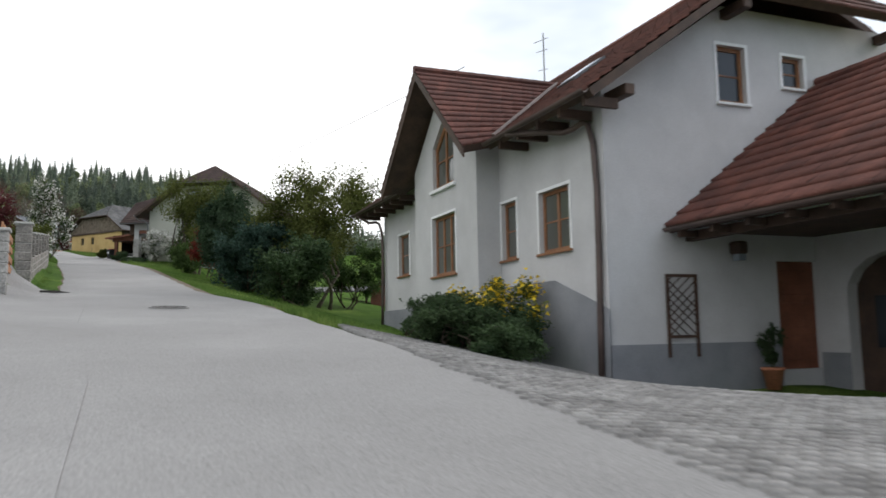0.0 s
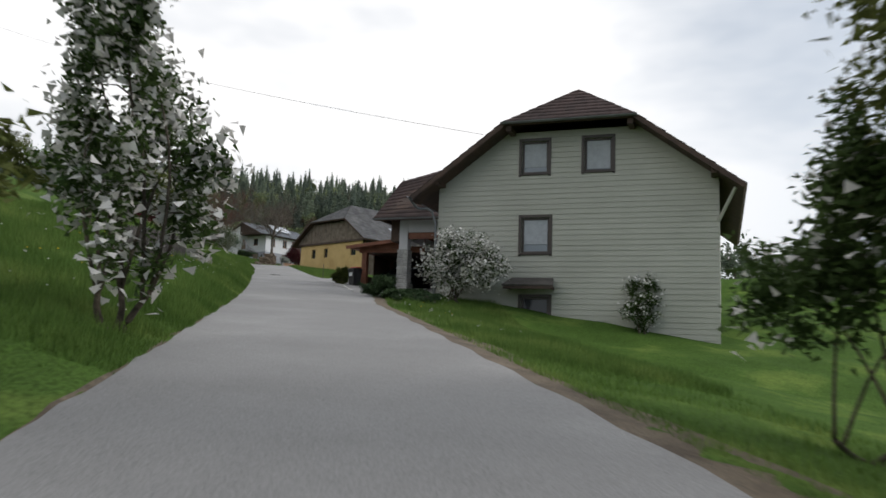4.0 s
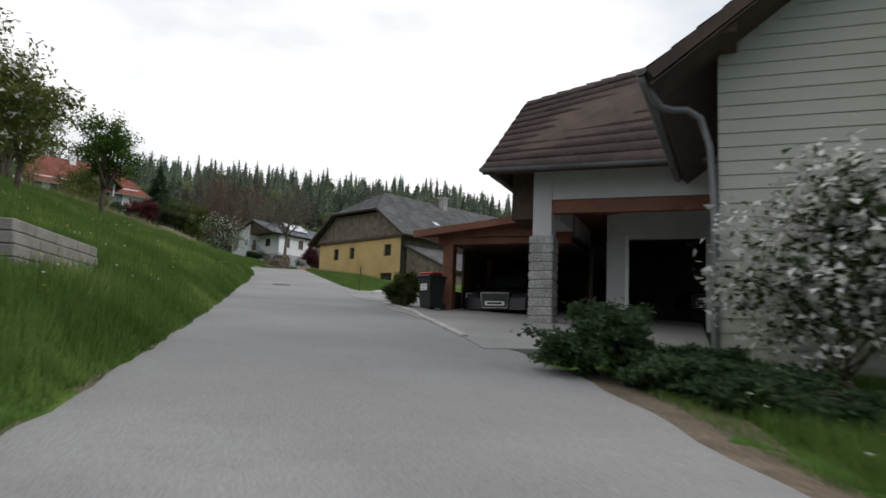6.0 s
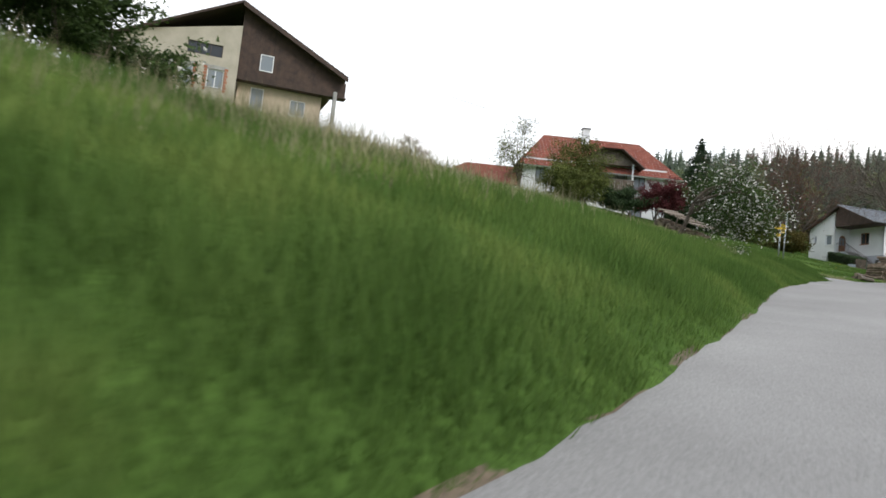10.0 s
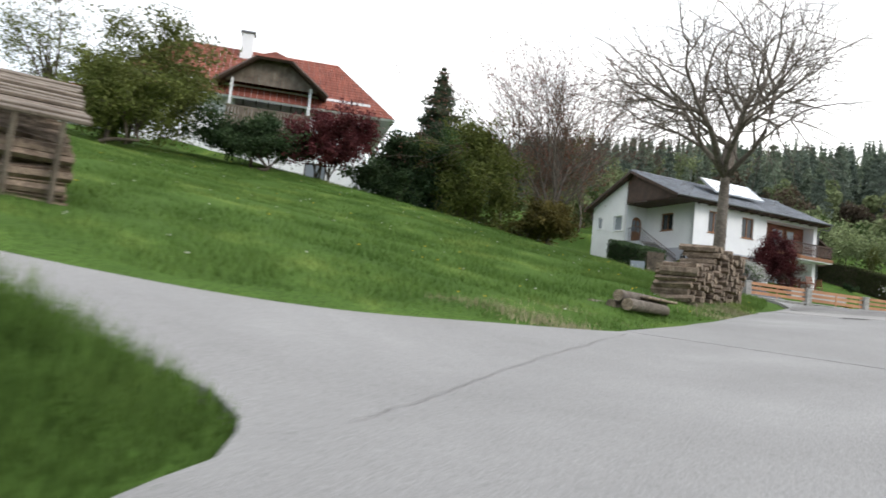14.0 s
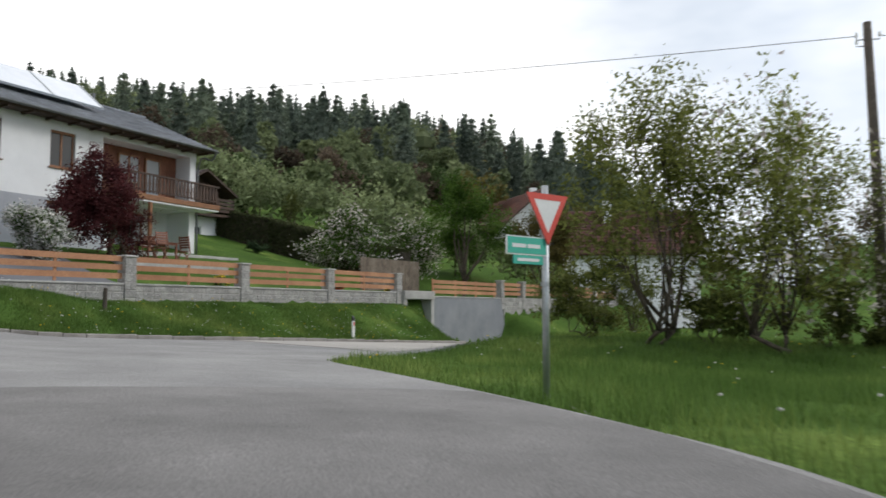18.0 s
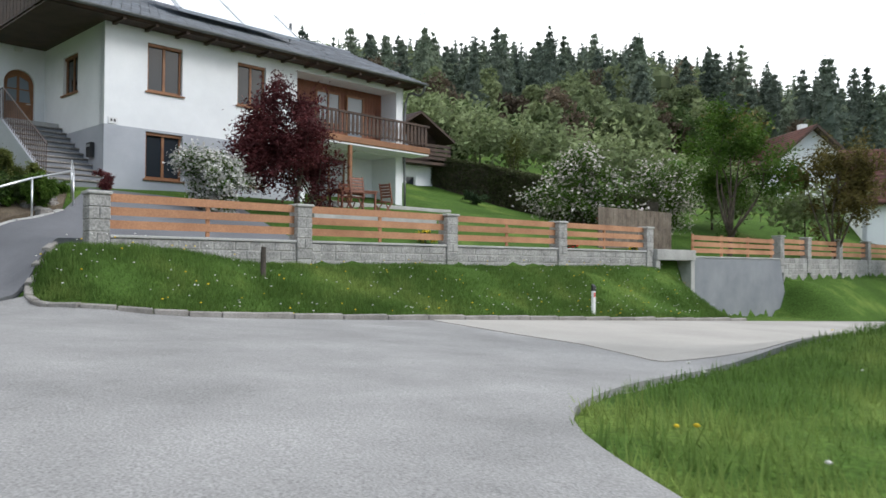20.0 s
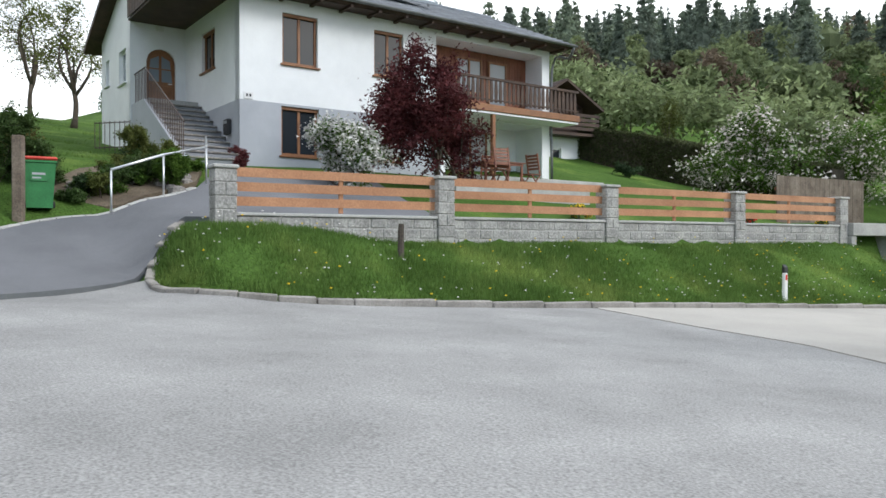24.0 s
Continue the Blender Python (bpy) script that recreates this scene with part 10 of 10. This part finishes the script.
crack([(-69.5, 158.4), (-69.0, 159.4), (-69.2, 160.6)], 0.008, 5, lift=0.04)


# ---------------------------------------------------------------- grass and small flowers
def meadow_blades(name, label, sample, n, low, high, mat, seed, wide=0.0088):
    """Single blades, shorter towards the edge of the paving and in drifts of different height."""
    rng = np.random.default_rng(seed)
    x, y = sample(rng, n)
    s, u, _ = road_place(x, y)
    out = np.where(u < 0, -u - half_left(s), u - half_right(s))
    out = np.where(y < 150, out, 9.0)
    ok, close = (out > -0.2) | (y >= 152), np.zeros(len(x), bool)
    if mat is grass_dry:
        ok &= np.sin(x * 0.55 + 1.3 * np.sin(y * 0.45)) + np.sin(y * 0.8 + x * 0.3) + 0.6 * np.sin(x * 2.3 - y * 1.9) + rng.normal(size=len(x)) * 0.55 > 0.75
    for p in (JUNCTION, DRIVEWAY, LANE, YARD, SIDE_YARD, FORECOURT, GATE_DRIVE):
        ok &= ~inside(p, x, y)
        for dx, dy in ((0.3, 0), (-0.3, 0), (0, 0.3), (0, -0.3)):
            close |= inside(p, x + dx, y + dy)
    size = (0.45 + 0.55 * smooth(0.0, 0.6, out)) * np.where(close, 0.65, 1.0)
    x, y, size = x[ok], y[ok], size[ok]
    z = ground(x, y) - 0.03
    m = len(x)
    drift = 0.5 + 0.3 * np.sin(x * 0.9 + 1.7 * np.sin(y * 0.6)) + 0.25 * np.sin(x * 3.1 + 2 * np.sin(y * 2.3)) + 0.15 * np.sin(y * 6.1 + 3 * np.cos(x * 4.7))
    h = rng.uniform(low, high, m) * (0.6 + 0.55 * np.clip(drift, 0, 1)) * size
    a, t = rng.uniform(0, 2 * math.pi, m), rng.uniform(0.05, 0.8, m)
    w_ = wide * rng.uniform(0.6, 1.4, m)
    dx, dy = np.cos(a), np.sin(a)
    p = np.stack([x, y, z], 1)
    side = np.stack([-dy * w_, dx * w_, np.zeros(m)], 1)
    tip = p + np.stack([dx * h * t, dy * h * t, h * (1 - 0.25 * t)], 1)
    v = np.stack([p - side, p + side, tip], 1).reshape(-1, 3)
    home = new(name, mesh_arrays(name, v, np.arange(3 * m).reshape(-1, 3), mat))
    tagged(home, label, "grass", kind="stuff")


def beside_road(s0, s1, o0, o1, bias=1.6):
    """Places beside the village road; offsets start at its edge, left is negative."""
    def sample(rng, n):
        s = rng.uniform(s0, s1, n)
        o = o0 + (o1 - o0) * rng.uniform(0, 1, n) ** bias
        cx, cy = np.interp(s, ROAD_S, ROAD[:, 0]), np.interp(s, ROAD_S, ROAD[:, 1])
        e = 0.5
        tx = np.interp(s + e, ROAD_S, ROAD[:, 0]) - np.interp(s - e, ROAD_S, ROAD[:, 0])
        ty = np.interp(s + e, ROAD_S, ROAD[:, 1]) - np.interp(s - e, ROAD_S, ROAD[:, 1])
        L = np.hypot(tx, ty)
        u = np.where(o < 0, -half_left(s) + o, half_right(s) + o)
        return cx + ty / L * u, cy - tx / L * u
    return sample


def in_area(poly):
    p = np.array(poly, float)

    def sample(rng, n):
        lo, hi = p.min(0), p.max(0)
        x, y = rng.uniform(lo[0], hi[0], 3 * n), rng.uniform(lo[1], hi[1], 3 * n)
        ok = inside(poly, x, y)
        return x[ok][:n], y[ok][:n]
    return sample


def bank_area(rng, n):
    a, o = rng.uniform(-1.7, 18.6, n), KERB_AT + 0.12 + (-KERB_AT - 0.15) * rng.uniform(0, 1, n)
    ok = (a > 0.2) | (np.hypot(a - 0.15, (o + 1.25) * 0.9) < 1.6)
    a, o = a[ok], o[ok]
    return FENCE_A[0] + a * FENCE_D[0] + o * FENCE_N[0], FENCE_A[1] + a * FENCE_D[1] + o * FENCE_N[1]


MEADOW = [(-71.6, 132.5), (-71.0, 136.8), (-70.8, 142.0), (-72.4, 147.4), (-74.5, 152.0), (-80.0, 158.0), (-100, 152), (-104, 140), (-95, 123), (-80, 121.0), (-74.5, 125.5), (-72.0, 129.5)]
CORNER = [(-62.8, 126.4), (-64.3, 128.6), (-66.0, 129.9), (-67.3, 131.5), (-68.2, 131.0), (-69.4, 129.8), (-70.3, 127.8), (-71.6, 125.2), (-74.0, 121.0), (-68.0, 118.0), (-61.5, 122.5)]
DRY_EDGE = [(-70.6, 135.0), (-70.6, 139.4), (-70.8, 141.5), (-71.3, 143.5), (-72.4, 147.0), (-73.5, 150.5), (-74.8, 150.0), (-73.8, 146.5), (-72.7, 143.0), (-72.2, 140.0), (-72.0, 135.0)]
STALKS = [(-71.5, 127.0), (-69.5, 127.6), (-68.0, 125.5), (-64.0, 120.5), (-68.0, 117.5), (-74.0, 121.0)]
ISLAND = ISLAND_EDGE[:52] + [(-56, 186), (-52, 160), (-58, 148), (-64.5, 146)]
LEFT_PLOT = [(-73.3, 148.5), (-74.3, 152.5), (-75.4, 154.8), (-85.5, 164.2), (-91.0, 166.0), (-85.0, 157.0), (-76.5, 146.0)]
LAWN = [(-88.2, 169.6), (-90.4, 172.4), (-91.8, 176.0), (-96.0, 180.0), (-104, 186), (-124, 184), (-122, 168), (-100, 163), (-91, 165.5)]
for nm, lb, sm, cnt, lo, hi, mt, sd in (
        ("bank_grass", "tall green grass on the road bank", beside_road(46, 131, -0.03, -9.0, 1.5), 430000, 0.14, 0.40, grass_blade, 1),
        ("bank_grass", "dry pale stalks standing in the bank grass", beside_road(96, 131, -2.8, -11.0, 1.0), 42000, 0.3, 0.75, grass_dry, 2),
        ("meadow_grass", "dry pale stalks round the roofed firewood", in_area(STALKS), 8000, 0.3, 0.75, grass_dry, 14),
        ("verge_grass", "short grass below the garden wall", beside_road(20, 47, -0.1, -1.25, 1.0), 60000, 0.04, 0.09, grass_blade, 3),
        ("verge_grass", "grass beside the road before the cream house", beside_road(12, 66, 0.4, 4.5), 80000, 0.06, 0.2, grass_blade, 4),
        ("verge_grass", "tall flowering grass below the cream house", beside_road(50, 69, 0.95, 4.6, 1.0), 70000, 0.14, 0.34, grass_blade, 15),
        ("verge_grass", "tall grass between road and farmhouse", beside_road(78, 140, 0.12, 5.0), 70000, 0.12, 0.4, grass_blade, 5),
        ("meadow_grass", "fresh meadow grass above the lane", in_area(MEADOW), 230000, 0.07, 0.2, grass_blade, 6),
        ("meadow_grass", "dry brownish grass along the edge of the lane", in_area(DRY_EDGE), 34000, 0.08, 0.2, grass_dry, 16),
        ("meadow_grass", "tall grass in the corner below the lane", in_area(CORNER), 130000, 0.13, 0.34, grass_blade, 12),
        ("bank_grass", "grass bank below the garden wall", bank_area, 120000, 0.08, 0.19, grass_blade, 7),
        ("island_grass", "tall grass on the island at the junction", in_area(ISLAND), 150000, 0.1, 0.32, grass_blade, 8),
        ("lawn_grass", "short lawn on the slope behind the drive", in_area(LAWN), 60000, 0.05, 0.11, grass_blade, 13),
        ("plot_grass", "grass between wood pile and driveway", in_area(LEFT_PLOT), 60000, 0.08, 0.26, grass_blade, 9)):
    meadow_blades(nm, lb, sm, cnt, lo, hi, mt, sd)


def flowers(name, label, sample, n, mat, seed, height, size):
    rng = np.random.default_rng(seed)
    x, y = sample(rng, n)
    ok = ~paved(x, y)
    x, y = x[ok], y[ok]
    g_v, g_f = [], []
    for k in range(len(x)):
        z = float(ground(x[k], y[k]))
        h, r = height * rng.uniform(0.6, 1.2), size * rng.uniform(0.7, 1.2)
        b = len(g_v)
        for ring, (rr, zz) in enumerate(((0.35, -0.5), (1.0, 0.0), (0.45, 0.55))):
            g_v += [(x[k] + r * rr * math.cos(i * math.pi / 3), y[k] + r * rr * math.sin(i * math.pi / 3), z + h + r * zz) for i in range(6)]
        for q in range(2):
            g_f += [(b + q * 6 + i, b + q * 6 + (i + 1) % 6, b + q * 6 + 6 + (i + 1) % 6, b + q * 6 + 6 + i) for i in range(6)]
        g_f += [(b + 12, b + 13, b + 14, b + 15), (b + 12, b + 15, b + 16, b + 17)]
    home = new(name, mesh_arrays(name, g_v, g_f, mat))
    tagged(home, label, "flowers", kind="stuff")


for k, (sm, n_) in enumerate(((beside_road(48, 96, -0.8, -6.0), 150), (in_area(MEADOW), 220), (bank_area, 330), (in_area(ISLAND), 110), (in_area(LEFT_PLOT), 60), (beside_road(54, 66, 0.8, 3.0), 25))):
    flowers("dandelion_clocks", "white dandelion seed heads in the grass", sm, n_, blossom, 20 + k, 0.25, 0.019)
    flowers("dandelions", "yellow dandelions in the grass", sm, n_ // 3, flower_yellow, 40 + k, 0.18, 0.022)


# ---------------------------------------------------------------- granite setts of the forecourt
fore = bpy.data.objects["forecourt"]
sett_mesh = Geo().box(-0.05, -0.05, -0.05, 0.05, 0.05, 0.035, c=0.012).mesh("sett", paving)
rest_v, rest_f, count = [], [], 0
unit = [(-0.046, -0.046, 0.028), (0.046, -0.046, 0.028), (0.046, 0.046, 0.028), (-0.046, 0.046, 0.028), (-0.052, -0.052, -0.03), (0.052, -0.052, -0.03), (0.052, 0.052, -0.03), (-0.052, 0.052, -0.03)]
fx, fy = [], []
for x, y, r in draped_bits(FORECOURT, 0.115, 17):
    fx.append(x)
    fy.append(y)
fz = ground(np.array(fx), np.array(fy)) + 0.02
r = random.Random(18)
for x, y, z in zip(fx, fy, fz):
    a = r.uniform(-0.15, 0.15)
    if 1.4 < x < 3.4 and 20.0 < y < 22.0 and count < 300:
        ob = part("sett", sett_mesh, paving, fore)
        ob.matrix_basis = Matrix.Translation((x, y, z + r.uniform(-0.006, 0.006))) @ Matrix.Rotation(a, 4, "Z")
        count += 1
    else:
        b = len(rest_v)
        c_, s_ = math.cos(a), math.sin(a)
        rest_v += [(x + c_ * u - s_ * w, y + s_ * u + c_ * w, z + q + r.uniform(-0.003, 0.003)) for u, w, q in unit]
        rest_f += [(b, b + 1, b + 2, b + 3), (b + 4, b + 5, b + 1, b), (b + 5, b + 6, b + 2, b + 1), (b + 6, b + 7, b + 3, b + 2), (b + 7, b + 4, b, b + 3)]
part("setts", mesh_arrays("setts", rest_v, rest_f, paving), paving, fore, kind="stuff")
